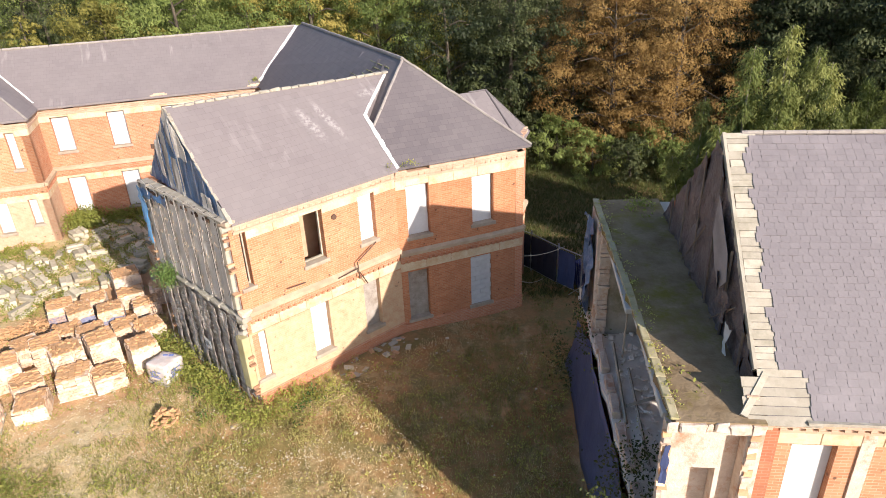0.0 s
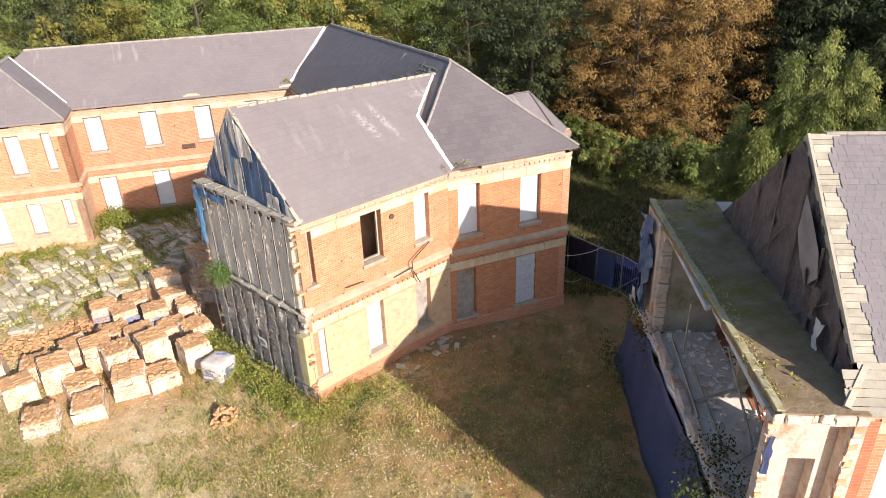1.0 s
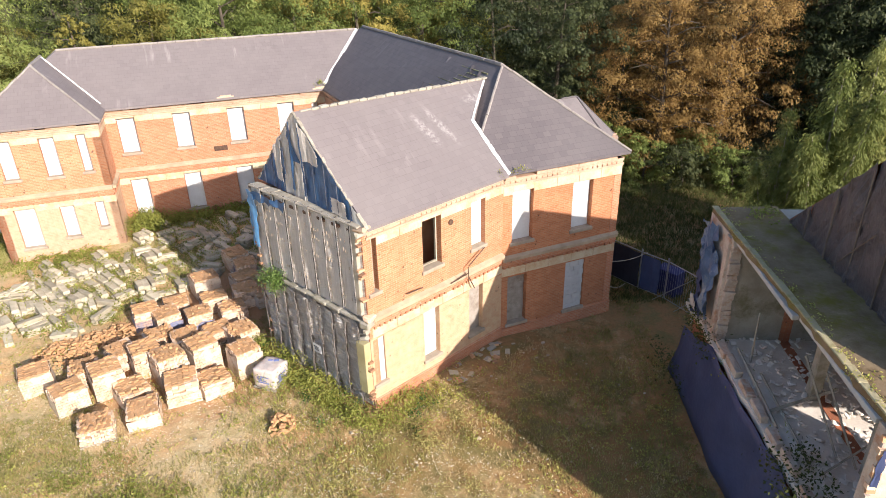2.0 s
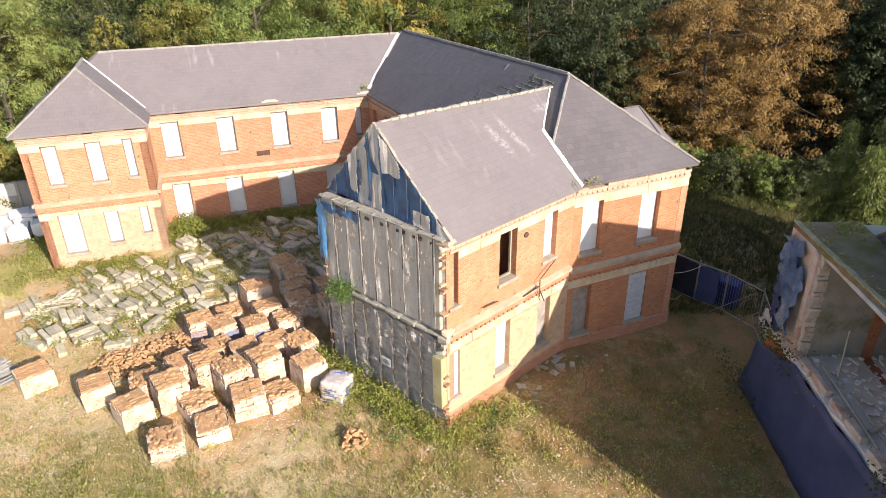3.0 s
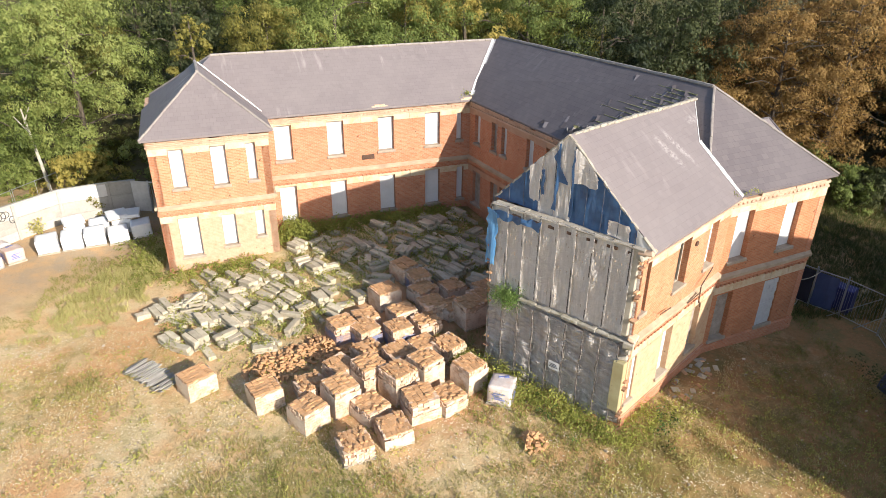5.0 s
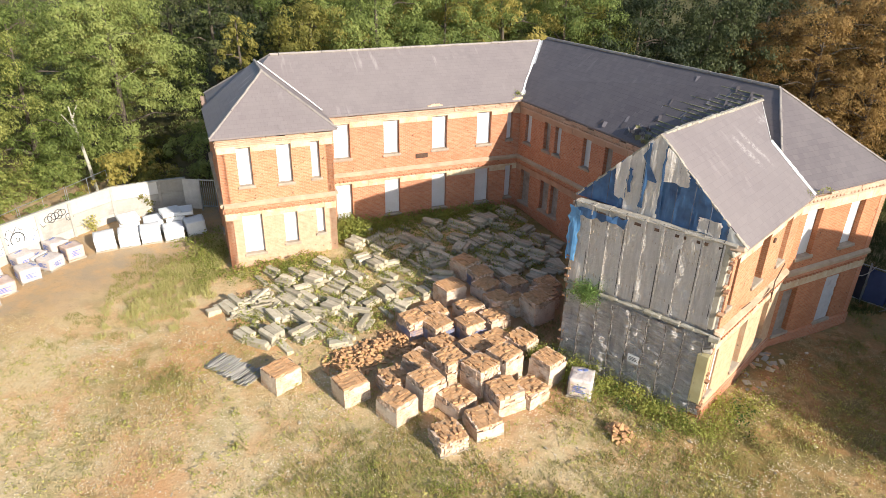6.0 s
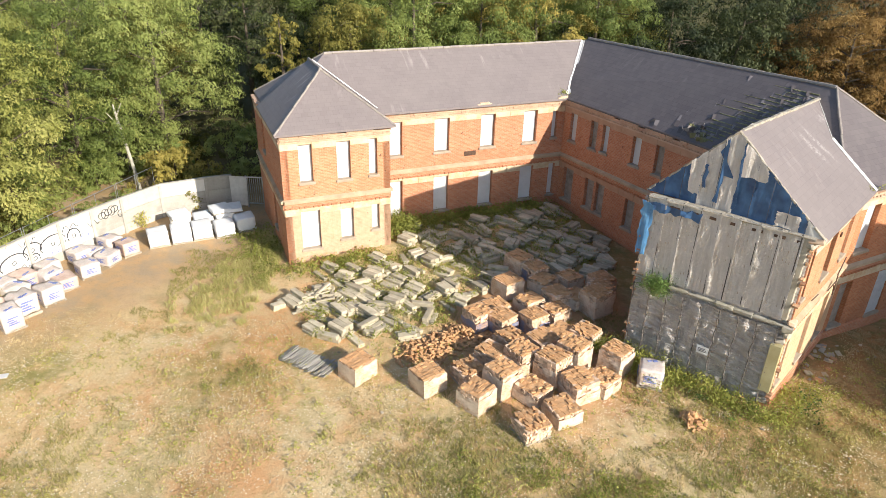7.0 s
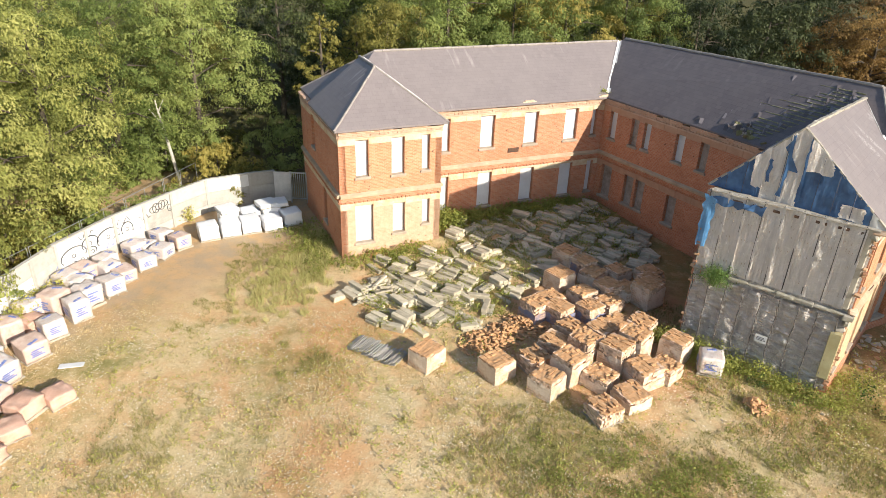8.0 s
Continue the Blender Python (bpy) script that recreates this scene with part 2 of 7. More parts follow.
    crumb = g.math("MULTIPLY", crumb, g.ramp(g.noise(co, 1.3, 4.0, 0.7), (0.46, (0, 0, 0)), (0.60, (1, 1, 1))))
    c = g.mix(g.math("MULTIPLY", crumb, 0.7), c, (0.17, 0.135, 0.055))
    c = g.mix(g.math("MULTIPLY", g.ramp(grain, (0.45, (0, 0, 0)), (0.75, (1, 1, 1))), 0.5), c, (0.15, 0.11, 0.055))
    g.colour(c).bump(g.math("ADD", g.math("MULTIPLY", fine, 1.0), g.math("MULTIPLY", grain, 0.4)), 0.8, 0.06)
    return g.m


BRICK = brickwork("red_brick", (0.43, 0.170, 0.088), (0.54, 0.262, 0.150), (0.47, 0.36, 0.27))
BRICK_WASH = brickwork("limewashed_brick", (0.43, 0.175, 0.085), (0.54, 0.27, 0.145), (0.46, 0.35, 0.25), 0.2, (0.57, 0.455, 0.295))
# Deeper red copy for the front in shade; that shade sits in its colour.
BRICK_NEAR = brickwork("rich_red_brick", (0.40, 0.150, 0.068), (0.54, 0.240, 0.120), (0.43, 0.30, 0.20))
BRICK_FADED = brickwork("faded_washed_brick", (0.43, 0.185, 0.095), (0.54, 0.29, 0.165), (0.48, 0.37, 0.27), 0.2, (0.53, 0.405, 0.29))
CORNICE = brickwork("bleached_cornice_brick", (0.46, 0.29, 0.195), (0.55, 0.385, 0.28), (0.50, 0.42, 0.34))
# Darker copy of the brick: shade on gable and extension walls put in colour.
BRICK_DARK = brickwork("shade_toned_brick", (0.36, 0.13, 0.07), (0.45, 0.19, 0.10), (0.36, 0.26, 0.18))
BRICK_RAW = mottled("loose_brick", (0.40, 0.21, 0.11), (0.57, 0.37, 0.22), 5.0, 0.95, 40.0, 0.5, isle=0.28)
BRICK_PALE = mottled("dusty_brick", (0.54, 0.36, 0.24), (0.70, 0.54, 0.40), 4.0, 0.95, 30.0, 0.5, isle=0.3)
BAND = mottled("cream_stone_band", (0.53, 0.42, 0.275), (0.64, 0.54, 0.385), 2.0, 0.9, 22.0, 0.25, stain=(0.46, 0.30, 0.17))
LEDGE = mottled("weathered_ledge_stone", (0.36, 0.27, 0.18), (0.50, 0.40, 0.28), 2.0, 0.9, 22.0, 0.3)
SLATE = slating("purple_grey_slate", (0.160, 0.136, 0.136), (0.178, 0.153, 0.152), (0.212, 0.186, 0.178), 0.6)
SLATE_N = slating("bleached_slate", (0.160, 0.136, 0.136), (0.178, 0.153, 0.152), (0.212, 0.186, 0.178), 0.35, rubs=((4.35, -1.05, 0.28, 0.75), (5.1, -1.0, 0.22, 0.85), (7.6, -0.35, 0.7, 0.2)))
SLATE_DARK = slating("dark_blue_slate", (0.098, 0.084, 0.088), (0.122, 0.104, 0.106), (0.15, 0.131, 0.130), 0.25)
SLATE_TILE = mottled("loose_slate", (0.160, 0.142, 0.148), (0.212, 0.189, 0.194), 1.6, 0.6, 18.0, 0.25, isle=0.05, spec=0.4)
LEAD = mottled("white_lead_flashing", (0.58, 0.57, 0.56), (0.72, 0.71, 0.69), 3.0, 0.5, 20.0, 0.15)
RIDGE = mottled("ridge_tile", (0.23, 0.20, 0.19), (0.34, 0.31, 0.27), 3.0, 0.8, 18.0, 0.3)
MORTAR = mottled("pale_mortar_verge", (0.27, 0.24, 0.19), (0.42, 0.385, 0.32), 4.0, 0.95, 25.0, 0.6, 0.02)
BOARD = mottled("white_boarding", (0.58, 0.58, 0.58), (0.66, 0.66, 0.66), 1.2, 0.55, 10.0, 0.08, stain=(0.53, 0.52, 0.505))
BOARD_GREY = mottled("grey_boarding", (0.25, 0.21, 0.175), (0.42, 0.375, 0.33), 2.4, 0.7, 18.0, 0.2, stain=(0.19, 0.15, 0.115))
BLOCK = mottled("grey_blockwork", (0.48, 0.47, 0.47), (0.58, 0.57, 0.56), 3.0, 0.9, 24.0, 0.3)
SILL = mottled("stone_sill", (0.30, 0.245, 0.185), (0.42, 0.355, 0.28), 3.0, 0.9, 25.0, 0.2)
TIMBER = mottled("weathered_timber", (0.30, 0.26, 0.20), (0.46, 0.42, 0.34), 3.0, 0.9, 30.0, 0.4)
PLANK = mottled("pale_sarking_board", (0.31, 0.275, 0.215), (0.43, 0.39, 0.315), 2.2, 0.85, 30.0, 0.3, stain=(0.22, 0.20, 0.145), isle=0.16)
BLUE = mottled("blue_tarpaulin", (0.018, 0.058, 0.150), (0.062, 0.155, 0.31), 2.0, 0.45, 16.0, 0.4, 0.02, spec=0.5)
BLUE_DK = mottled("dark_blue_membrane", (0.036, 0.052, 0.125), (0.062, 0.084, 0.185), 0.9, 0.5, 6.0, 0.4, 0.03, spec=0.4)
TARP_LIGHT = mottled("bright_blue_tarpaulin", (0.06, 0.19, 0.38), (0.13, 0.31, 0.54), 2.5, 0.45, 16.0, 0.4, 0.02, spec=0.5)
TARP = mottled("faded_tarpaulin", (0.035, 0.085, 0.19), (0.14, 0.22, 0.36), 1.6, 0.55, 16.0, 0.5, 0.03, spec=0.4, stain=(0.36, 0.37, 0.38))
GREY_SHEET = mottled("pale_grey_sheeting", (0.42, 0.41, 0.39), (0.58, 0.57, 0.54), 2.0, 0.7, 12.0, 0.4, 0.02)
CONC = mottled("stained_concrete", (0.30, 0.27, 0.22), (0.44, 0.41, 0.35), 1.5, 0.92, 18.0, 0.4, stain=(0.19, 0.175, 0.11))
MOSS = mottled("mossy_roof_slab", (0.185, 0.13, 0.072), (0.31, 0.235, 0.15), 1.6, 0.98, 9.0, 0.8, 0.03, spec=0.1, stain=(0.165, 0.14, 0.03))
PLASTER = mottled("flaking_plaster", (0.49, 0.395, 0.32), (0.66, 0.57, 0.485), 3.2, 0.9, 14.0, 0.7, 0.03, stain=(0.40, 0.225, 0.14))
DUST = mottled("debris_dust", (0.70, 0.62, 0.53), (0.86, 0.80, 0.72), 1.4, 0.95, 8.0, 0.5, 0.03)
STEEL = mottled("galvanised_steel", (0.40, 0.41, 0.43), (0.50, 0.51, 0.52), 4.0, 0.45, metal=0.8)
RUST = mottled("rusted_iron", (0.07, 0.045, 0.035), (0.14, 0.08, 0.05), 5.0, 0.8)
STONE = mottled("lichened_stone", (0.36, 0.315, 0.225), (0.54, 0.48, 0.365), 2.5, 0.95, 18.0, 0.5, 0.02, stain=(0.26, 0.235, 0.12), isle=0.26)
SLATE_GREY = mottled("grey_stacked_slate", (0.24, 0.222, 0.20), (0.40, 0.375, 0.34), 2.5, 0.7, 18.0, 0.3, isle=0.2)
NAVY = mottled("dark_navy_mesh", (0.018, 0.020, 0.032), (0.034, 0.036, 0.055), 1.5, 0.7, 20.0, 0.3)


def stretched_wrap(name, c1, c2, brick):
    """Thin stretched film: the courses of the bricks show through, more where it is torn."""
    g = Nodes(name, 0.45, 0.0, 0.4)
    co = g.coord()
    s = g.put("ShaderNodeSeparateXYZ", Vector=co)
    v = g.put("ShaderNodeCombineXYZ", X=g.math("ADD", s.outputs["X"], s.outputs["Y"]), Y=s.outputs["Z"]).outputs[0]
    br = g.put("ShaderNodeTexBrick", Vector=v, Scale=1.0, Color1=(*brick, 1), Color2=(*tuple(1.25 * b for b in brick), 1), Mortar=(*tuple(0.35 * b for b in brick), 1))
    br.inputs["Mortar Size"].default_value = 0.009
    br.inputs["Brick Width"].default_value = 0.2
    br.inputs["Row Height"].default_value = 0.104
    c = g.mix(g.noise(co, 3.5, 6.0, 0.7), c1, c2)
    torn = g.ramp(g.noise(co, 2.2, 7.0, 0.75), (0.47, (0.18, 0.18, 0.18)), (0.61, (0.95, 0.95, 0.95)))
    c = g.mix(torn, c, br.outputs["Color"])
    dirt = g.ramp(g.noise(co, 6.0, 5.0, 0.7), (0.5, (0, 0, 0)), (0.75, (1, 1, 1)))
    c = g.mix(g.math("MULTIPLY", dirt, 0.5), c, (0.42, 0.30, 0.20))
    g.colour(c).bump(g.math("ADD", g.math("MULTIPLY", br.outputs["Fac"], -0.6), g.noise(co, 24.0, 3.0, 0.6)), 0.6, 0.02)
    return g.m


WRAP = stretched_wrap("white_shrink_wrap", (0.62, 0.50, 0.39), (0.75, 0.66, 0.55), (0.48, 0.31, 0.195))
HOOD = mottled("white_plastic_hood", (0.52, 0.44, 0.40), (0.70, 0.65, 0.62), 2.6, 0.4, 12.0, 0.8, 0.05, spec=0.5, stain=(0.58, 0.42, 0.33))
BRICK_TOP = mottled("dusty_top_brick", (0.44, 0.235, 0.105), (0.62, 0.40, 0.22), 3.0, 0.95, 30.0, 0.5, isle=0.16, stain=(0.34, 0.18, 0.08))
SPILL = mottled("brick_dust", (0.42, 0.235, 0.11), (0.64, 0.43, 0.25), 5.0, 0.98, 26.0, 0.7, 0.02, stain=(0.33, 0.185, 0.085))
WRAP_BLUE = stretched_wrap("faded_blue_wrap", (0.07, 0.11, 0.25), (0.20, 0.27, 0.42), (0.38, 0.25, 0.18))
PRINT = mottled("blue_print", (0.08, 0.12, 0.36), (0.25, 0.30, 0.52), 9.0, 0.4)
WALLC = mottled("boundary_concrete", (0.37, 0.35, 0.31), (0.50, 0.475, 0.43), 0.8, 0.92, 12.0, 0.4, stain=(0.30, 0.285, 0.25), isle=0.14)
PAINT_W = mottled("white_wall_paint", (0.62, 0.61, 0.58), (0.72, 0.71, 0.69), 1.5, 0.8)
INK = mottled("black_spray_paint", (0.03, 0.03, 0.035), (0.06, 0.06, 0.065), 6.0, 0.6)
BARK = mottled("bark", (0.065, 0.052, 0.038), (0.14, 0.115, 0.088), 4.0, 0.95, 30.0, 0.7, 0.03)
BIRCH = mottled("pale_bark", (0.34, 0.32, 0.26), (0.47, 0.445, 0.38), 4.0, 0.9, 30.0, 0.4)
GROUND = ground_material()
LEAF_GREEN = foliage("leaf_green", (0.070, 0.098, 0.022), (0.19, 0.235, 0.060), (0.34, 0.355, 0.115), 0.30)
LEAF_LIME = foliage("leaf_lime", (0.105, 0.125, 0.028), (0.265, 0.28, 0.072), (0.42, 0.40, 0.135), 0.30)
# Near-black greens: the sunless depth of the wood is put into the leaf colour.
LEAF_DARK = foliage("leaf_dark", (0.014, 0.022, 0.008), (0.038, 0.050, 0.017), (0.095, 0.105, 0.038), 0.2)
LEAF_YELLOW = foliage("leaf_yellow", (0.085, 0.09, 0.018), (0.24, 0.215, 0.05), (0.46, 0.36, 0.095))
LEAF_RUST = foliage("leaf_rust", (0.085, 0.046, 0.015), (0.215, 0.125, 0.038), (0.37, 0.24, 0.08), 0.35)
LEAF_CON = foliage("needle_green", (0.045, 0.062, 0.016), (0.155, 0.185, 0.045), (0.34, 0.34, 0.105), 0.3)
WEED = foliage("weed_leaf", (0.165, 0.19, 0.04), (0.345, 0.355, 0.085), (0.58, 0.50, 0.175), 0.4)
GRASS = foliage("dry_grass", (0.36, 0.27, 0.13), (0.58, 0.455, 0.25), (0.78, 0.66, 0.43), 0.3)
# Brambles' own dark green; on the bank grass it carries the bank's shade.
BRAMBLE = foliage("bramble_grass", (0.035, 0.05, 0.014), (0.09, 0.105, 0.03), (0.19, 0.18, 0.06), 0.3)
FERN = foliage("fern_green", (0.038, 0.078, 0.020), (0.095, 0.176, 0.042), (0.209, 0.281, 0.084))
GRASS_GREEN = foliage("green_grass", (0.17, 0.165, 0.046), (0.33, 0.30, 0.10), (0.54, 0.46, 0.195), 0.3)

# ---- mesh helpers ----


def thing(name, label, category, m=None, group="", kind=""):
    ob = new(name)
    ob.empty_display_size = 0.2
    if m is not None:
        ob.matrix_world = m
    return tagged(ob, label, category, group, kind)


def mesh_of(name, bm, material):
    me = bpy.data.meshes.new(name)
    bm.normal_update()
    bm.to_mesh(me)
    bm.free()
    for one in material if isinstance(material, (list, tuple)) else [material]:
        me.materials.append(one)
    return me


def part(name, bm, material, parent, label="", m=None):
    """One mesh object under a thing or part; m is its pose in the parent's space."""
    me = bm if isinstance(bm, bpy.types.Mesh) else mesh_of(name, bm, material)
    ob = new(name, me)
    ob.parent = parent
    if m is not None:
        ob.matrix_basis = m
    if label:
        ob["label"] = label
    return ob


def alone(name, bm, material, label, category, m=None, group="", kind=""):
    """A thing or a piece of the setting that is a single mesh."""
    me = bm if isinstance(bm, bpy.types.Mesh) else mesh_of(name, bm, material)
    ob = new(name, me)
    if m is not None:
        ob.matrix_world = m
    return tagged(ob, label, category, group, kind)


def box(bm, x0, y0, z0, x1, y1, z1, m=None, jitter=0.0, mat=0):
    c = [(x0, y0, z0), (x1, y0, z0), (x1, y1, z0), (x0, y1, z0), (x0, y0, z1), (x1, y0, z1), (x1, y1, z1), (x0, y1, z1)]
    v = []
    for p in c:
        p = Vector(p) + Vector([random.uniform(-jitter, jitter) for _ in range(3)])
        v.append(bm.verts.new(m @ p if m is not None else p))
    for f in ((0, 3, 2, 1), (4, 5, 6, 7), (0, 1, 5, 4), (1, 2, 6, 5), (2, 3, 7, 6), (3, 0, 4, 7)):
        bm.faces.new([v[k] for k in f]).material_index = mat
    return v


def worn_box(bm, x0, y0, z0, x1, y1, z1, bev=0.02, jitter=0.01, m=None):
    """A block with worn edges, pushed a little out of true."""
    b = bmesh.new()
    box(b, x0, y0, z0, x1, y1, z1, None, jitter)
    bmesh.ops.bevel(b, geom=b.edges[:], offset=bev, segments=1, affect="EDGES")
    for v in b.verts:
        v.co += Vector([random.uniform(-1, 1) for _ in range(3)]) * jitter * 0.4
    tmp = bpy.data.meshes.new("tmp")
    b.to_mesh(tmp)
    b.free()
    if m is not None:
        tmp.transform(m)
    bm.from_mesh(tmp)
    bpy.data.meshes.remove(tmp)


def tube(bm, pts, radii, sides=6):
    rings = []
    for k, p in enumerate(pts):
        p = Vector(p)
        d = Vector(pts[min(k + 1, len(pts) - 1)]) - Vector(pts[max(k - 1, 0)])
        q = d.to_track_quat("Z", "Y")
        r = radii[k] if isinstance(radii, (list, tuple)) else radii
        rings.append([bm.verts.new(p + q @ Vector((r * math.cos(a), r * math.sin(a), 0))) for a in [2 * math.pi * j / sides for j in range(sides)]])
    for a, b in zip(rings, rings[1:]):
        for j in range(sides):
            bm.faces.new((a[j], a[(j + 1) % sides], b[(j + 1) % sides], b[j]))
    bm.faces.new(rings[0][::-1])
    bm.faces.new(rings[-1])


def along(p, q):
    """The pose of a wall that runs from p to q: x along, y inwards, z up. Its outside lies to the right of the way from p to q."""
    d = Vector((q[0] - p[0], q[1] - p[1]))
    return pose(p[0], p[1], 0, 0, 0, math.degrees(math.atan2(d.y, d.x))), d.length


def holed(bm, length, z0, z1, thick, holes):
    """A wall slab with openings right through it and lined reveals."""
    xs = sorted({0.0, length, *[h[0] for h in holes], *[h[1] for h in holes]})
    zs = sorted({z0, z1, *[h[2] for h in holes], *[h[3] for h in holes]})

    def solid(i, j):
        if not (0 <= i < len(xs) - 1 and 0 <= j < len(zs) - 1):
            return False
        x, z = (xs[i] + xs[i + 1]) / 2, (zs[j] + zs[j + 1]) / 2
        return not any(h[0] < x < h[1] and h[2] < z < h[3] for h in holes)

    cache = {}

    def vert(i, j, y):
        if (i, j, y) not in cache:
            cache[i, j, y] = bm.verts.new((xs[i], y, zs[j]))
        return cache[i, j, y]

    for i in range(len(xs) - 1):
        for j in range(len(zs) - 1):
            if not solid(i, j):
                continue
            bm.faces.new([vert(a, b, 0.0) for a, b in ((i, j), (i + 1, j), (i + 1, j + 1), (i, j + 1))])
            bm.faces.new([vert(a, b, thick) for a, b in ((i, j), (i, j + 1), (i + 1, j + 1), (i + 1, j))])
            for (di, dj), (p, q) in (((-1, 0), ((i, j), (i, j + 1))), ((1, 0), ((i + 1, j + 1), (i + 1, j))), ((0, -1), ((i + 1, j), (i, j))), ((0, 1), ((i, j + 1), (i + 1, j + 1)))):
                if not solid(i + di, j + dj):
                    bm.faces.new((vert(*p, 0.0), vert(*q, 0.0), vert(*q, thick), vert(*p, thick)))


def sheet(bm, w, h, nx, nz, wave, ragged=0.0, seed=0, y=0.0, x0=0.0, z0=0.0, folds=0.0, hem=None):
    """A hanging sheet in the x-z plane with folds and, if ragged, torn edges. hem(x) may bring down the top."""
    rnd = random.Random(seed)
    off = Vector((rnd.uniform(0, 50), rnd.uniform(0, 50), rnd.uniform(0, 50)))
    grid = []
    for i in range(nx + 1):
        col = []
        for j in range(nz + 1):
            u, v = i / nx, j / nz
            top = hem(x0 + u * w) - z0 if hem else h
            x, z = x0 + u * w, z0 + v * top
            p = Vector((x * 1.3, z * 0.8, 0)) + off
            d = noise.noise(p) * wave + noise.noise(p * 3.1) * wave * 0.4
            d += folds * math.sin(u * w * 9 + off.x + v * 1.5)
            if ragged and (i in (0, nx)):
                x += rnd.uniform(-ragged, ragged)
            if ragged and (j in (0, nz)):
                z += rnd.uniform(-ragged, ragged)
            col.append(bm.verts.new((x, y - abs(d), z)))
        grid.append(col)
    for i in range(nx):
        for j in range(nz):
            bm.faces.new((grid[i][j], grid[i + 1][j], grid[i + 1][j + 1], grid[i][j + 1]))


def thicken(bm, t):
    bmesh.ops.recalc_face_normals(bm, faces=bm.faces[:])
    bmesh.ops.solidify(bm, geom=bm.faces[:], thickness=t)


def step(e0, e1, x):
    x = max(0.0, min(1.0, (x - e0) / (e1 - e0)))
    return x * x * (3 - 2 * x)


def ground_z(x, y):
    h = 0.55 * step(24, 34, y) * step(-9, -14, x) * step(-31, -28, x)
    h -= 0.25 * step(-5, 1, x) * step(60, 40, y)
    h -= 0.28 * step(-25, -31, x) * step(60, 42, y)
    h += 0.10 * noise.noise(Vector((x * 0.22, y * 0.22, 1.7))) + 0.035 * noise.noise(Vector((x * 0.9, y * 0.9, 4.1)))
    out = max(0.0, y - 44) * 0.10 + max(0.0, -x - 46) * 0.10 + max(0.0, x - 22) * 0.06
    return h + min(out, 9.0)

# ---- ground ----
gb = bmesh.new()
xs_ = [-900, -400, -200, -120, -90] + [-75 + 1.25 * k for k in range(97)] + [60, 90, 160, 400, 900]
ys_ = [-600, -300, -120, -60, -30] + [-12 + 1.25 * k for k in range(73)] + [95, 120, 180, 400, 900]
gv = [[gb.verts.new((x, y, ground_z(x, y))) for y in ys_] for x in xs_]
for i in range(len(xs_) - 1):
    for j in range(len(ys_) - 1):
        gb.faces.new((gv[i][j], gv[i + 1][j], gv[i + 1][j + 1], gv[i][j + 1])).smooth = True
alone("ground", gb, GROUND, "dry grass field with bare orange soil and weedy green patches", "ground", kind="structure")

# ---- the derelict two-storey building ----
EAVE = 6.9
A0, KINK, R0 = (-7.5, 18.1), (-3.2, 22.85), (1.45, 25.38)
C0 = (-12.06, 21.6)
M_ANG, F_ANG, N_ANG = -59.0, 23.0, 47.8
mv, nv = Vector((math.cos(radians(M_ANG)), math.sin(radians(M_ANG)))), Vector((-math.sin(radians(M_ANG)), math.cos(radians(M_ANG))))
fv, fn = Vector((math.cos(radians(F_ANG)), math.sin(radians(F_ANG)))), Vector((-math.sin(radians(F_ANG)), math.cos(radians(F_ANG))))
uv_, un = Vector((math.cos(radians(N_ANG)), math.sin(radians(N_ANG)))), Vector((-math.sin(radians(N_ANG)), math.cos(radians(N_ANG))))
VC = Vector((-12.95, 36.35))            # inner court corner of the walls
L0 = Vector((-27.4, 27.85))
L1 = L0 + 5.35 * fv
L2 = L1 + 2.2 * fn
LB = L0 + 8.3 * fn
FB = VC + 6.1 * fn + 7.5 * fv
building = thing("derelict_building", "derelict two-storey red brick hospital block with slate roofs and boarded windows", "building")


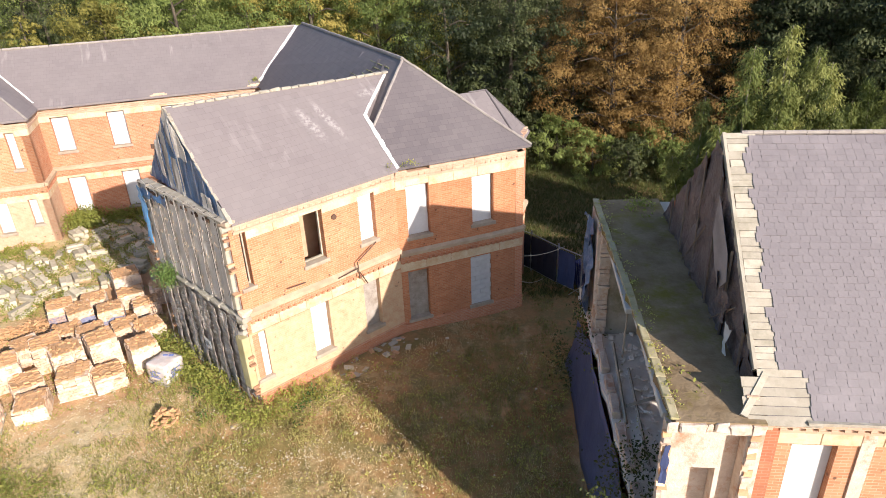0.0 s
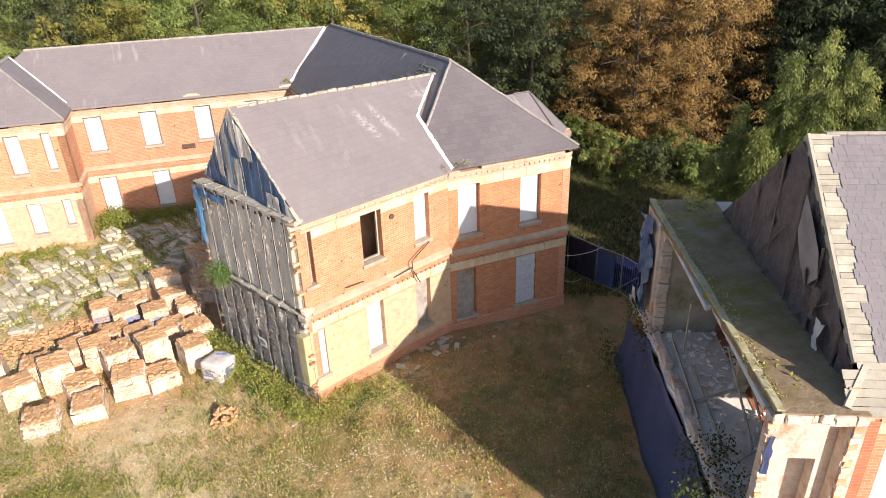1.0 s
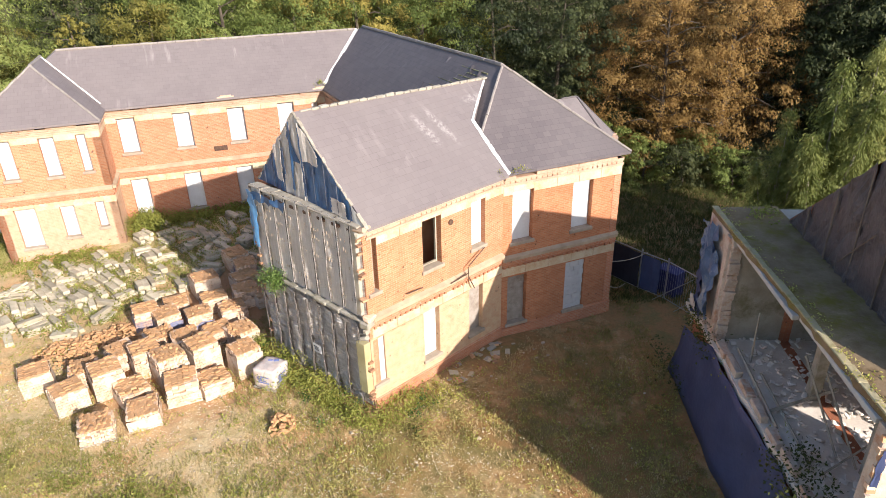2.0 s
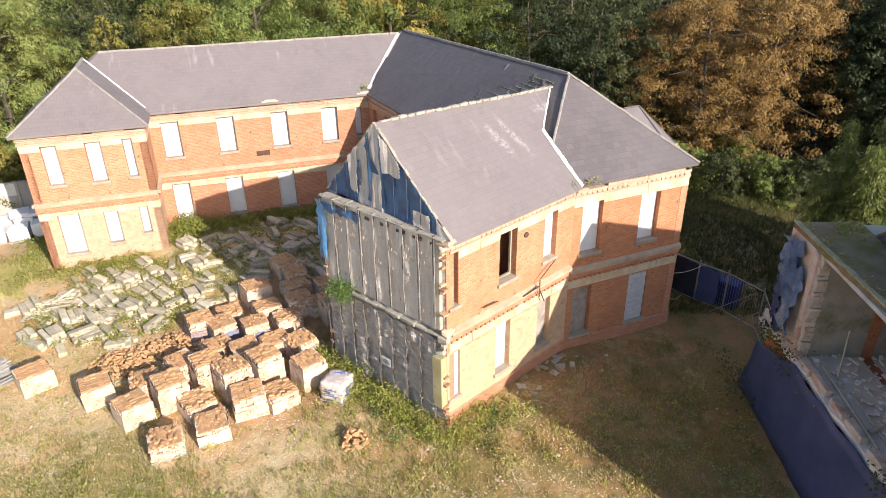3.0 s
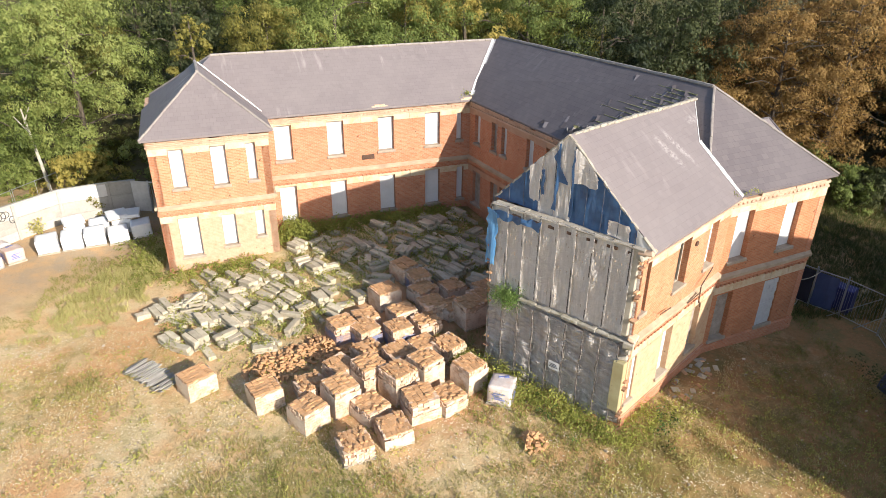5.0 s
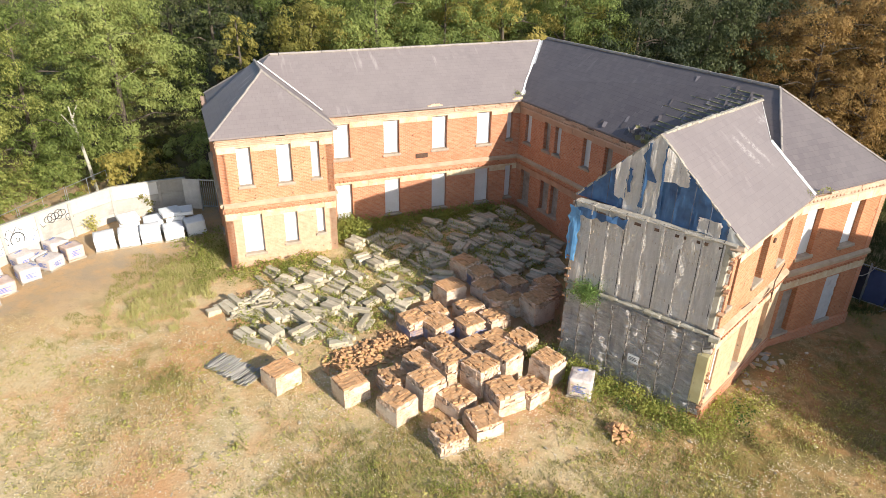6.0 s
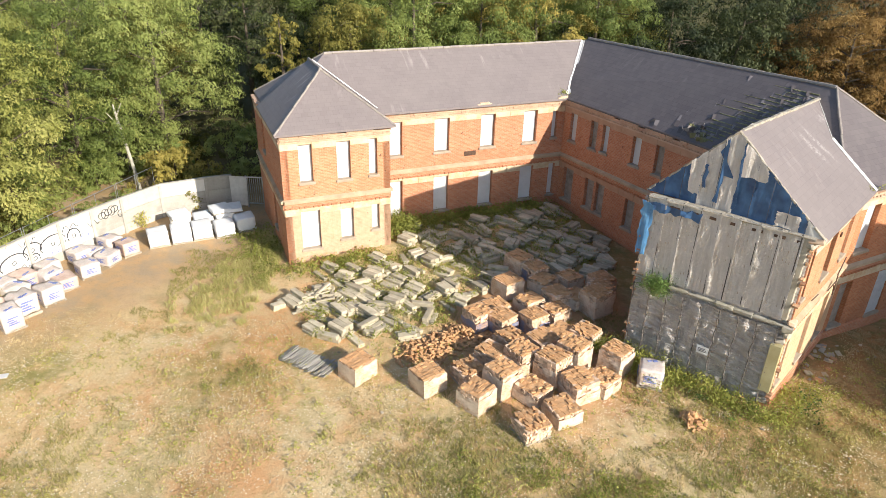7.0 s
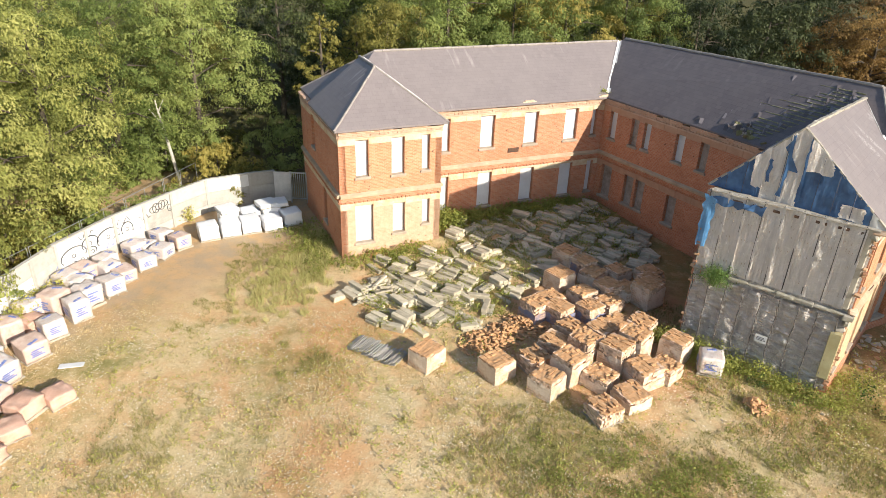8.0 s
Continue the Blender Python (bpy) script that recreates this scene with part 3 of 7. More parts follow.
def facade(p, q, wins, dz, mat=BRICK, foot=-0.7, bands=True, cornice=True, s0=0.0, band=None):
    """One outer wall with its openings, string course, stone bands, dentils and windows. wins: (x0, x1, z0, z1, filling)."""
    m, length = along(p, q)
    bm = bmesh.new()
    holed(bm, length, foot, 6.5, 0.34, [w[:4] for w in wins])
    wall = part("wall", bm, mat, building, "", m)
    if bands:
        for name, z0, z1, out, mm in (("stone_band", 2.63 + dz, 2.98 + dz, 0.02, band or BAND), ("stone_band", 6.0 + dz * 0.6, 6.36 + dz * 0.3, 0.02, band or BAND)):
            # the band is broken where a window rises into it
            cuts = sorted([(w[0], w[1]) for w in wins if w[3] > z0 + 0.04 and w[2] < z0])
            x = s0
            for c0, c1 in cuts + [(length, length)]:
                if c0 - x > 0.05:
                    n = max(1, round((c0 - x) / 1.1))
                    for k in range(n):
                        bm = bmesh.new()
                        worn_box(bm, x + (c0 - x) * k / n + 0.004, -out, z0, x + (c0 - x) * (k + 1) / n - 0.004, 0.05, z1, 0.012, 0.004)
                        part(name, bm, mm, wall)
                x = max(x, c1)
            for c0, c1 in cuts:
                top = max(w[3] for w in wins if w[0] == c0 and w[3] > z0)
                if z1 - top > 0.06:
                    bm = bmesh.new()
                    worn_box(bm, c0 - 0.004, -out, top, c1 + 0.004, 0.05, z1, 0.012, 0.003)
                    part("lintel", bm, mm, wall)
        # ledge with a sloping top, brick frieze and dentils under it
        z = 3.42 + dz
        n = max(1, round((length - s0) / 1.3))
        for k in range(n):
            x0, x1 = s0 + (length - s0) * k / n, s0 + (length - s0) * (k + 1) / n - 0.006
            drop = random.uniform(-0.012, 0.012)
            bm = bmesh.new()
            v = box(bm, x0, -0.15, z - 0.10 + drop, x1, 0.05, z + 0.02 + drop)
            for w in (v[6], v[7]):
                w.co.z += 0.10
            part("ledge_stone", bm, LEDGE, wall)
        bm = bmesh.new()
        x = s0 + 0.05
        while x < length - 0.12:
            if random.random() > 0.06:
                box(bm, x, -0.07, 2.99 + dz, x + 0.11, 0.02, 3.09 + dz, None, 0.006)
            x += 0.225
        box(bm, s0, -0.05, 3.09 + dz, length, 0.02, 3.30 + dz)
        part("dentil_course", bm, BRICK, wall)
    if cornice:
        bm = bmesh.new()
        z = 6.36 + dz * 0.3
        x = s0 + 0.04
        while x < length - 0.12:
            if random.random() > 0.08:
                box(bm, x, -0.045, z + 0.10, x + 0.125, 0.02, z + 0.195, None, 0.012)
            x += 0.225
        box(bm, s0, -0.06, z, length, 0.30, z + 0.09)
        box(bm, s0, -0.008, z + 0.09, length, 0.30, z + 0.20)
        box(bm, s0, -0.065, z + 0.20, length, 0.30, z + 0.30)
        for k in range(int((length - s0) / 0.45)):
            if random.random() > 0.12:
                box(bm, s0 + 0.45 * k, -0.16 + random.uniform(0, 0.06), z + 0.30, s0 + 0.45 * k + 0.44, 0.30, z + 0.41, None, 0.006)
        part("cornice", bm, CORNICE, wall, "corbelled brick cornice with dentils")
    for x0, x1, z0, z1, fill in wins:
        bm = bmesh.new()
        d = 0.24
        for b in ((x0, d, z0, x0 + 0.05, d + 0.08, z1), (x1 - 0.05, d, z0, x1, d + 0.08, z1), (x0 + 0.05, d, z0, x1 - 0.05, d + 0.08, z0 + 0.06), (x0 + 0.05, d, z1 - 0.05, x1 - 0.05, d + 0.08, z1)):
            box(bm, *b)
        win = part("window", bm, TIMBER, building, "", m)
        if fill is not None:
            bm = bmesh.new()
            if fill is BLOCK:
                z = z0
                row = 0
                while z < z1 - 0.02:
                    x = x0 - (0.22 if row % 2 else 0.0)
                    while x < x1:
                        a, b = max(x, x0) + 0.006, min(x + 0.44, x1) - 0.006
                        if b - a > 0.03:
                            bb = bmesh.new()
                            box(bb, a, 0.05 + random.uniform(-0.006, 0.006), z + 0.006, b, 0.14, min(z + 0.215, z1) - 0.006)
                            part("concrete_block", bb, BLOCK, win)
                        x += 0.44
                    z += 0.215
                    row += 1
                box(bm, x0, 0.075, z0, x1, 0.13, z1)
                part("mortar_bed", bm, MORTAR, win)
            else:
                tilt = random.uniform(-0.008, 0.008) - (0.15 if x0 < 0.15 else 0.0)
                box(bm, x0 + 0.012, 0.205 + tilt, z0 + 0.02, x1 - 0.012, 0.23 + tilt, z1 - 0.012)
                for fx in (x0 + 0.07, x1 - 0.07):
                    for k in range(4):
                        zz = z0 + 0.12 + (z1 - z0 - 0.24) * k / 3
                        box(bm, fx - 0.012, 0.199 + tilt, zz - 0.012, fx + 0.012, 0.206 + tilt, zz + 0.012)
                part("board", bm, fill, win)
        bm = bmesh.new()
        worn_box(bm, x0 - 0.08, -0.08, z0 - 0.12, x1 + 0.08, 0.24, z0 + 0.015, 0.015, 0.006)
        part("sill", bm, SILL, win)
    return wall


W = BOARD
facade(A0, KINK, [(2.42, 3.28, 4.45, 6.28, None), (4.75, 5.45, 4.45, 6.25, W), (2.35, 3.10, 0.82, 2.82, BOARD), (4.62, 5.35, 0.82, 2.86, BOARD_GREY),
                           (0.16, 0.52, 4.5, 6.55, None), (0.10, 0.58, 0.95, 2.75, W)], 0.2, BRICK_WASH, s0=0.12)
facade(KINK, R0, [(0.40, 1.30, 4.03, 6.1, W), (3.06, 3.98, 4.0, 6.04, W), (0.27, 1.13, 0.42, 2.56, BOARD_GREY), (2.94, 3.86, 0.36, 2.58, BLOCK)], 0.0, BRICK_NEAR)
FL = (VC - L2).length
facade(L2, VC, [(FL - c - w / 2, FL - c + w / 2, z0, z1, W) for c in (2.2, 4.85, 7.6, 10.3) for w, z0, z1 in ((0.87, 4.45, 6.3), (0.88, 0.95, 3.0))]
                + [(FL - 0.78, FL - 0.43, 4.6, 6.15, W), (FL - 0.72, FL - 0.3, 1.05, 3.0, W)], 0.15)
facade(L0, L1, [(0.85, 1.50, 4.4, 6.28, W), (2.68, 3.36, 4.35, 6.28, W), (4.29, 4.71, 4.42, 6.28, W), (0.76, 1.70, 0.85, 2.9, W), (2.74, 3.40, 1.15, 2.8, W), (4.35, 4.76, 1.45, 2.82, W)], 0.1, BRICK_FADED)
facade(VC, VC + 10.5 * mv, [(0.60, 1.15, 4.55, 6.15, W), (2.30, 2.85, 4.6, 6.15, BOARD_GREY), (3.25, 3.75, 4.65, 6.15, W), (5.5, 6.1, 4.65, 6.15, W), (7.1, 7.65, 4.65, 6.15, BOARD_GREY),
                                     (0.5, 1.35, 0.95, 2.9, BOARD_GREY), (2.4, 3.12, 1.1, 2.85, BOARD_GREY), (3.3, 3.98, 1.1, 2.85, BOARD_GREY), (5.6, 6.3, 1.1, 2.75, BOARD_GREY)], 0.15, band=mottled("reddish_stone_band", (0.42, 0.24, 0.15), (0.52, 0.33, 0.22), 2.0, 0.9, 22.0, 0.25))
facade(LB, L0, [(2.6, 3.3, 4.4, 6.2, BOARD_GREY), (4.8, 5.5, 0.9, 2.8, BOARD_GREY)], 0.1)
facade(L1, L2, [], 0.1, BRICK_FADED)
facade(Vector(C0) + 7.2 * uv_, C0, [(4.9, 5.6, 4.45, 6.2, W), (4.9, 5.6, 0.9, 2.8, W)], 0.15)
facade(R0, Vector(R0) - 20.0 * mv, [(6.5, 7.3, 4.1, 6.1, W), (10.0, 10.8, 4.1, 6.1, W)], 0.0)
facade(FB, LB, [], 0.15)
# floor inside, seen through the one open window
bm = bmesh.new()
for z in (0.1, 3.45):
    vs = [bm.verts.new((x, y, z)) for x, y in (A0, KINK, R0, Vector(R0) - 4 * mv, Vector(C0) + 7.2 * uv_, C0)]
    bm.faces.new(vs)
thicken(bm, 0.15)
part("floor_deck", bm, TIMBER, building)

# roofs -----------------------------------------------------------------


def planar_uv(bm):
    layer = bm.loops.layers.uv.new("metres")
    bm.normal_update()
    for f in bm.faces:
        n = f.normal
        if abs(n.z) < 0.99:
            u = Vector((0, 0, 1)).cross(n).normalized()
        else:
            u = Vector((1, 0, 0))
        v = n.cross(u)
        for lp in f.loops:
            lp[layer].uv = (lp.vert.co.dot(u) + 40, lp.vert.co.dot(v) + 40)


def wing_roof(o, ang, x0, x1, half, pitch, hip0=False, hip1=False, skew=0.0, mat=SLATE, label="", rise=0.0, run=None):
    """A pitched roof over a wing: o and ang give its ridge line in the plan, x0 and x1 its ends."""
    z0 = EAVE
    run = run or half
    zr = z0 + half * pitch
    bm = bmesh.new()
    e = [bm.verts.new(p) for p in ((x0, -half, z0), (x1 - skew, -half, z0), (x1 + skew, half, z0), (x0, half, z0))]
    low = [bm.verts.new((v.co.x, v.co.y, z0 - 0.09)) for v in e]
    a = bm.verts.new((x0 + (half if hip0 else 0), 0, zr))
    b = bm.verts.new((x1 - (run if hip1 else 0), 0, zr + rise))
    bm.faces.new((e[0], e[1], b, a))
    bm.faces.new((e[2], e[3], a, b))
    bm.faces.new((e[1], e[2], b))
    bm.faces.new((e[3], e[0], a))
    for k in range(4):
        bm.faces.new((low[k], low[(k + 1) % 4], e[(k + 1) % 4], e[k]))
    bm.faces.new(low[::-1])
    m = pose(o[0], o[1], 0, 0, 0, ang)
    planar_uv(bm)
    bm.faces.ensure_lookup_table()
    bmesh.ops.triangulate(bm, faces=[bm.faces[0], bm.faces[1]], quad_method="FIXED")
    ob = part("roof", bm, mat, building, label, m)
    # half-round ridge tiles, each a little out of line
    bm = bmesh.new()
    lines = [(a_, b_) for a_, b_ in ((Vector((x0 + (half if hip0 else 0), 0, zr)), Vector((x1 - (run if hip1 else 0), 0, zr + rise))),)]
    if hip0:
        lines += [(Vector((x0, half, z0)), Vector((x0 + half, 0, zr)))]
    if hip1:
        lines += [(Vector((x1 + s * skew, s * half, z0)), Vector((x1 - run, 0, zr + rise))) for s in (-1, 1)]
    for n, (p, q) in enumerate(lines):
        count = max(1, round((q - p).length / 0.45))
        r = 0.085 if n == 0 else 0.055
        for k in range(count):
            p0, p1 = p.lerp(q, k / count), p.lerp(q, (k + 0.97) / count)
            jog = Vector((random.uniform(-1, 1), random.uniform(-1, 1), random.uniform(-0.5, 1))) * 0.01
            tube(bm, [p0 + jog, p1 + jog], r, 6)
    part("ridge_tiles", bm, RIDGE, ob)
    return ob, m


M_HALF, M_END, M_SKEW, M_PITCH, M_RISE, M_RUN = 3.55, 22.79, 0.14, 0.75, 0.37, 3.68
M_O = Vector((-13.12, 43.20))
roof_m, _ = wing_roof(M_O, M_ANG, 0.0, M_END, M_HALF, M_PITCH, True, True, M_SKEW, SLATE_DARK, "dark slate roof with slipped slates near the joint", M_RISE, M_RUN)


def m_slope(x, y):
    """The height of the court slope of that roof, in its own axes."""
    return EAVE + (M_HALF - abs(y)) * (M_PITCH + M_RISE / M_HALF * max(0.0, (x - M_HALF) / (M_END - M_RUN - M_HALF)))


F_O = VC + 3.05 * fn - 16.5 * fv
roof_f, _ = wing_roof(F_O, F_ANG, 0.0, 19.08, 3.35, 0.75, True, False)
L_O = L0 + 2.675 * fv + 5.25 * fn
roof_l, _ = wing_roof(L_O, F_ANG - 90, 0.0, 5.55, 2.9, 0.78, False, True)
N_O = (Vector(A0) + Vector(C0)) / 2
# the near wing's roof stops against the hip: a valley low down, above it a raised edge that runs up to the ridge
N_RIDGE, N_EAVE, N_FAR, N_TOP = 0.3, -3.15, 3.2, 9.83
n_pose = pose(N_O[0], N_O[1], 0, 0, 0, N_ANG)


def n_slope(x, y):
    return EAVE + (y - N_EAVE) * (0.849 - 0.0125 * (x - 0.28))


N_VALLEY = [(6.62, N_EAVE), (6.72, -2.1), (6.84, -1.1)]
N_STEP = [(6.84, -1.1), (7.9, -0.4), (8.96, N_RIDGE)]
bm = bmesh.new()
edge_pts = [(0.28, N_EAVE)] + N_VALLEY + N_STEP[1:] + [(0.28, N_RIDGE)]
up = [bm.verts.new((x, y, n_slope(x, y))) for x, y in edge_pts]
down = [bm.verts.new((x, y, n_slope(x, y) - (0.09 if k < 3 or k == 6 else 0.45))) for k, (x, y) in enumerate(edge_pts)]
hub = bm.verts.new((3.6, -1.4, n_slope(3.6, -1.4)))
for k in range(len(up)):
    k1 = (k + 1) % len(up)
    bm.faces.new((up[k], up[k1], hub))
    if k != 5:
        bm.faces.new((down[k], down[k1], up[k1], up[k]))
far0, far1 = bm.verts.new((0.28, N_FAR, EAVE)), bm.verts.new((8.96, N_FAR, EAVE))
bm.faces.new((far1, far0, up[6], up[5]))
bm.faces.new((far0, up[0], up[6]))
planar_uv(bm)
roof_n = part("roof", bm, SLATE_N, building, "sun-bleached slate roof with a broken mortar verge", n_pose)
# the small hipped roof of the bay at the back, and its brick walls
pa, pn, pf = Vector((-0.14, 28.42, 8.3)), Vector((1.36, 26.5, 6.5)), Vector((1.72, 28.21, 6.55))
back = Vector((-3.4, -2.05, 0.0))
bm = bmesh.new()
bay = [bm.verts.new(p) for p in (pa, pn, pf, pa + back, pn + back + Vector((0, 0, 0.4)), pf + Vector((-1.9, 1.6, 0.0)), pa + back + Vector((-0.4, 1.2, -1.2)))]
bm.faces.new((bay[0], bay[3], bay[4], bay[1]))
bm.faces.new((bay[0], bay[1], bay[2]))
bm.faces.new((bay[0], bay[2], bay[5]))
bm.faces.new((bay[0], bay[5], bay[6], bay[3]))
planar_uv(bm)
bmesh.ops.solidify(bm, geom=bm.faces[:], thickness=0.09)
roof_p = part("roof", bm, SLATE, building, "small slate roof over the bay at the back")
bm = bmesh.new()
for p, q in ((pa + back * 0.2, pa), (pa, pn), (pa, pf)):
    count = max(2, round((q - p).length / 0.45))
    for k in range(count):
        tube(bm, [p.lerp(q, k / count), p.lerp(q, (k + 0.97) / count)], 0.045, 6)
part("ridge_tiles", bm, SLATE_DARK, roof_p)
facade(pn.xy + Vector((-0.12, 0.12)), pf.xy + Vector((-0.16, -0.05)), [], 0.0)
facade(pf.xy + Vector((-0.16, -0.05)), pf.xy + Vector((-2.0, 1.5)), [], 0.0)


def eave_plane(pt, normal, pitch):
    return Vector(pt).dot(normal), normal, pitch


PL = {
    "m_court": eave_plane(M_O - M_HALF * nv, nv, 0.76),
    "f_front": eave_plane(F_O - 3.35 * fn, fn, 0.75),
    "l_right": eave_plane(L_O + 2.975 * fv, -fv, 0.78),
    "n_a": eave_plane(N_O - 3.2 * un, un, 0.83),
}
bdir = (Vector(R0) - Vector(KINK)).normalized()
bn = Vector((-bdir.y, bdir.x))
PL["b_hip"] = eave_plane(Vector(KINK) - 0.3 * bn, bn, 0.87)


def meet(a, b, z):
    """Where two roof slopes meet at the height z."""
    (d1, n1, p1), (d2, n2, p2) = PL[a], PL[b]
    r1, r2 = d1 + (z - EAVE) / p1, d2 + (z - EAVE) / p2
    det = n1.x * n2.y - n1.y * n2.x
    return Vector(((r1 * n2.y - r2 * n1.y) / det, (n1.x * r2 - n2.x * r1) / det, z))


def valley(a, b, z0, z1, width, mat=LEAD, parent=None, rag=0.03):
    p, q = meet(a, b, z0), meet(a, b, z1)
    side = (q - p).cross(Vector((0, 0, 1))).normalized()
    bm = bmesh.new()
    rows = []
    n = 14
    for k in range(n + 1):
        c = p.lerp(q, k / n)
        w0, w1 = width * random.uniform(0.7, 1.1), width * random.uniform(0.7, 1.1)
        up = 0.03
        rows.append([bm.verts.new(c + side * w0 + Vector((0, 0, up + w0 * 0.55))), bm.verts.new(c + Vector((0, 0, up))), bm.verts.new(c - side * w1 + Vector((0, 0, up + w1 * 0.55)))])
    for r0, r1 in zip(rows, rows[1:]):
        for j in range(2):
            bm.faces.new((r0[j], r0[j + 1], r1[j + 1], r1[j]))
    thicken(bm, 0.01)
    part("valley_flashing", bm, mat, parent or building, "white-painted lead valley strip")


valley("m_court", "f_front", 7.05, 9.38, 0.13)
valley("l_right", "f_front", 7.1, 9.15, 0.055)

# ragged lead along the valley and the raised edge of the near wing's roof


def lead_line(points, width, drop):
    bm = bmesh.new()
    rows = []
    for (x0, y0), (x1, y1) in zip(points, points[1:]):
        for k in range(8):
            x, y = x0 + (x1 - x0) * k / 7, y0 + (y1 - y0) * k / 7
            w0, w1 = width * random.uniform(0.6, 1.2), width * random.uniform(0.6, 1.2)
            rows.append([bm.verts.new((x - w0, y, n_slope(x - w0, y) + 0.022)), bm.verts.new((x, y, n_slope(x, y) + 0.02)), bm.verts.new((x + w1, y, n_slope(x, y) + 0.02 + drop))])
    for r0, r1 in zip(rows, rows[1:]):
        for j in range(2):
            bm.faces.new((r0[j], r0[j + 1], r1[j + 1], r1[j]))
    thicken(bm, 0.008)
    part("valley_flashing", bm, LEAD, roof_n, "ragged white-painted lead strip")


lead_line(N_VALLEY, 0.075, 0.05)
lead_line(N_STEP, 0.05, -0.10)
# proud brick plinths along the near fronts
for p, q, top in ((A0, KINK, 0.42), (KINK, R0, 0.30)):
    m, length = along(p, q)
    bm = bmesh.new()
    v = box(bm, 0.03, -0.07, -0.6, length, 0.05, top)
    v[4].co.z -= 0.06
    v[5].co.z -= 0.06
    part("plinth", bm, BRICK, building, "", m)

# mortar verge along the cut gable and a ragged ridge
for y0, lean in ((N_EAVE, 40.3), (N_FAR, -45.3)):
    t = 0.0
    while t < 0.99:
        run = random.uniform(0.018, 0.075)
        t0, t = t, min(1.0, t + run)
        if random.random() < 0.12:
            continue
        half = (t - t0) * math.hypot(N_RIDGE - y0, N_TOP - EAVE) / 2
        bm = bmesh.new()
        y, z = y0 + (N_RIDGE - y0) * (t + t0) / 2, EAVE + (N_TOP - EAVE) * (t + t0) / 2
        worn_box(bm, -0.11, -half, -0.05, -0.05 + random.uniform(0, 0.07), half, 0.008 + random.uniform(0, 0.02), 0.012, 0.018, Matrix.Translation((0.33, y, z)) @ pose(0, 0, 0, lean, 0, 0))
        part("verge_lump", bm, MORTAR, roof_n)
x = 0.5
while x < 8.8:
    bm = bmesh.new()
    l = random.uniform(0.3, 0.5)
    zz = n_slope(x, N_RIDGE)
    worn_box(bm, x, N_RIDGE - 0.075, zz - 0.06, x + l - 0.02, N_RIDGE + 0.085, zz + 0.035 + random.uniform(-0.02, 0.02), 0.025, 0.018)
    x += l
    part("ridge_lump", bm, MORTAR, roof_n)
# slipped slates, moss and bare battens on the court slope beside the joint
MOSSY = mottled("mossy_batten", (0.15, 0.155, 0.07), (0.30, 0.285, 0.17), 4.0, 0.95)
for k in range(70):
    sy = random.uniform(0.35, 3.3)
    sx = 18.6 - max(0.0, sy - 0.8) * 1.08 - abs(random.gauss(0.4, 1.5))
    bm = bmesh.new()
    worn_box(bm, -0.14, -0.17, 0.0, 0.14, 0.17, 0.012, 0.003, 0.004, Matrix.Translation((sx, -sy, m_slope(sx, sy) + 0.014)) @ pose(0, 0, 0, 38.6, 0, random.uniform(-35, 35)))
    part("slipped_slate", bm, SLATE_DARK if k % 3 else SLATE_TILE, roof_m)
for k in range(18):
    sy = 0.45 + k * 0.165
    end = 18.75 - max(0.0, sy - 0.8) * 1.08
    start = end - random.uniform(1.3, 3.4) * (1.0 if k < 11 else 0.6)
    bm = bmesh.new()
    n = 5
    for j in range(n):
        xa, xb = start + (end - start) * j / n, start + (end - start) * (j + 0.94) / n
        z = m_slope(0.5 * (xa + xb), sy) + 0.006
        box(bm, xa, -sy - 0.026, z, xb, -sy + 0.026, z + 0.04, None, 0.008)
    part("roof_batten", bm, MOSSY, roof_m, "bare mossy roofing batten")
# rotted patch at the eave with broken slates standing up
for k in range(34):
    sx, sy = 15.2 + random.gauss(0, 0.65), 3.42 - abs(random.gauss(0, 0.25))
    bm = bmesh.new()
    worn_box(bm, -0.13, -0.012, 0.0, 0.13, 0.012, random.uniform(0.08, 0.26), 0.003, 0.01, Matrix.Translation((sx, -sy, m_slope(sx, sy))) @ pose(0, 0, 0, random.uniform(-35, 45), random.uniform(-30, 30), random.uniform(-60, 60)))
    part("slipped_slate", bm, (MOSSY, RIDGE, SLATE_DARK)[k % 3], roof_m)
# low stone vents on the front eaves
for s in (5.6, 10.6):
    bm = bmesh.new()
    for k in range(5):
        worn_box(bm, s + 0.16 * k, -0.26 + random.uniform(-0.04, 0.04), 6.88, s + 0.16 * k + random.uniform(0.2, 0.34), 0.12, 6.98 + 0.05 * (k % 2), 0.02, 0.015)
    part("loose_brick_course", bm, BRICK_PALE, building, "", along(L2, VC)[0])
for mm, x, z, w, h in ((along(L2, VC)[0], FL - 6.25, 4.05, 0.7, 0.26), (along(L2, VC)[0], FL - 5.9, 0.45, 0.7, 0.2)):
    bm = bmesh.new()
    box(bm, x, -0.03, z, x + w, 0.03, z + h)
    for k in range(6):
        box(bm, x + 0.04 + k * (w - 0.08) / 6, -0.045, z + 0.05, x + 0.04 + (k + 0.7) * (w - 0.08) / 6, -0.028, z + h - 0.05)
    part("wall_vent", bm, RUST, building, "dark iron air brick", mm)
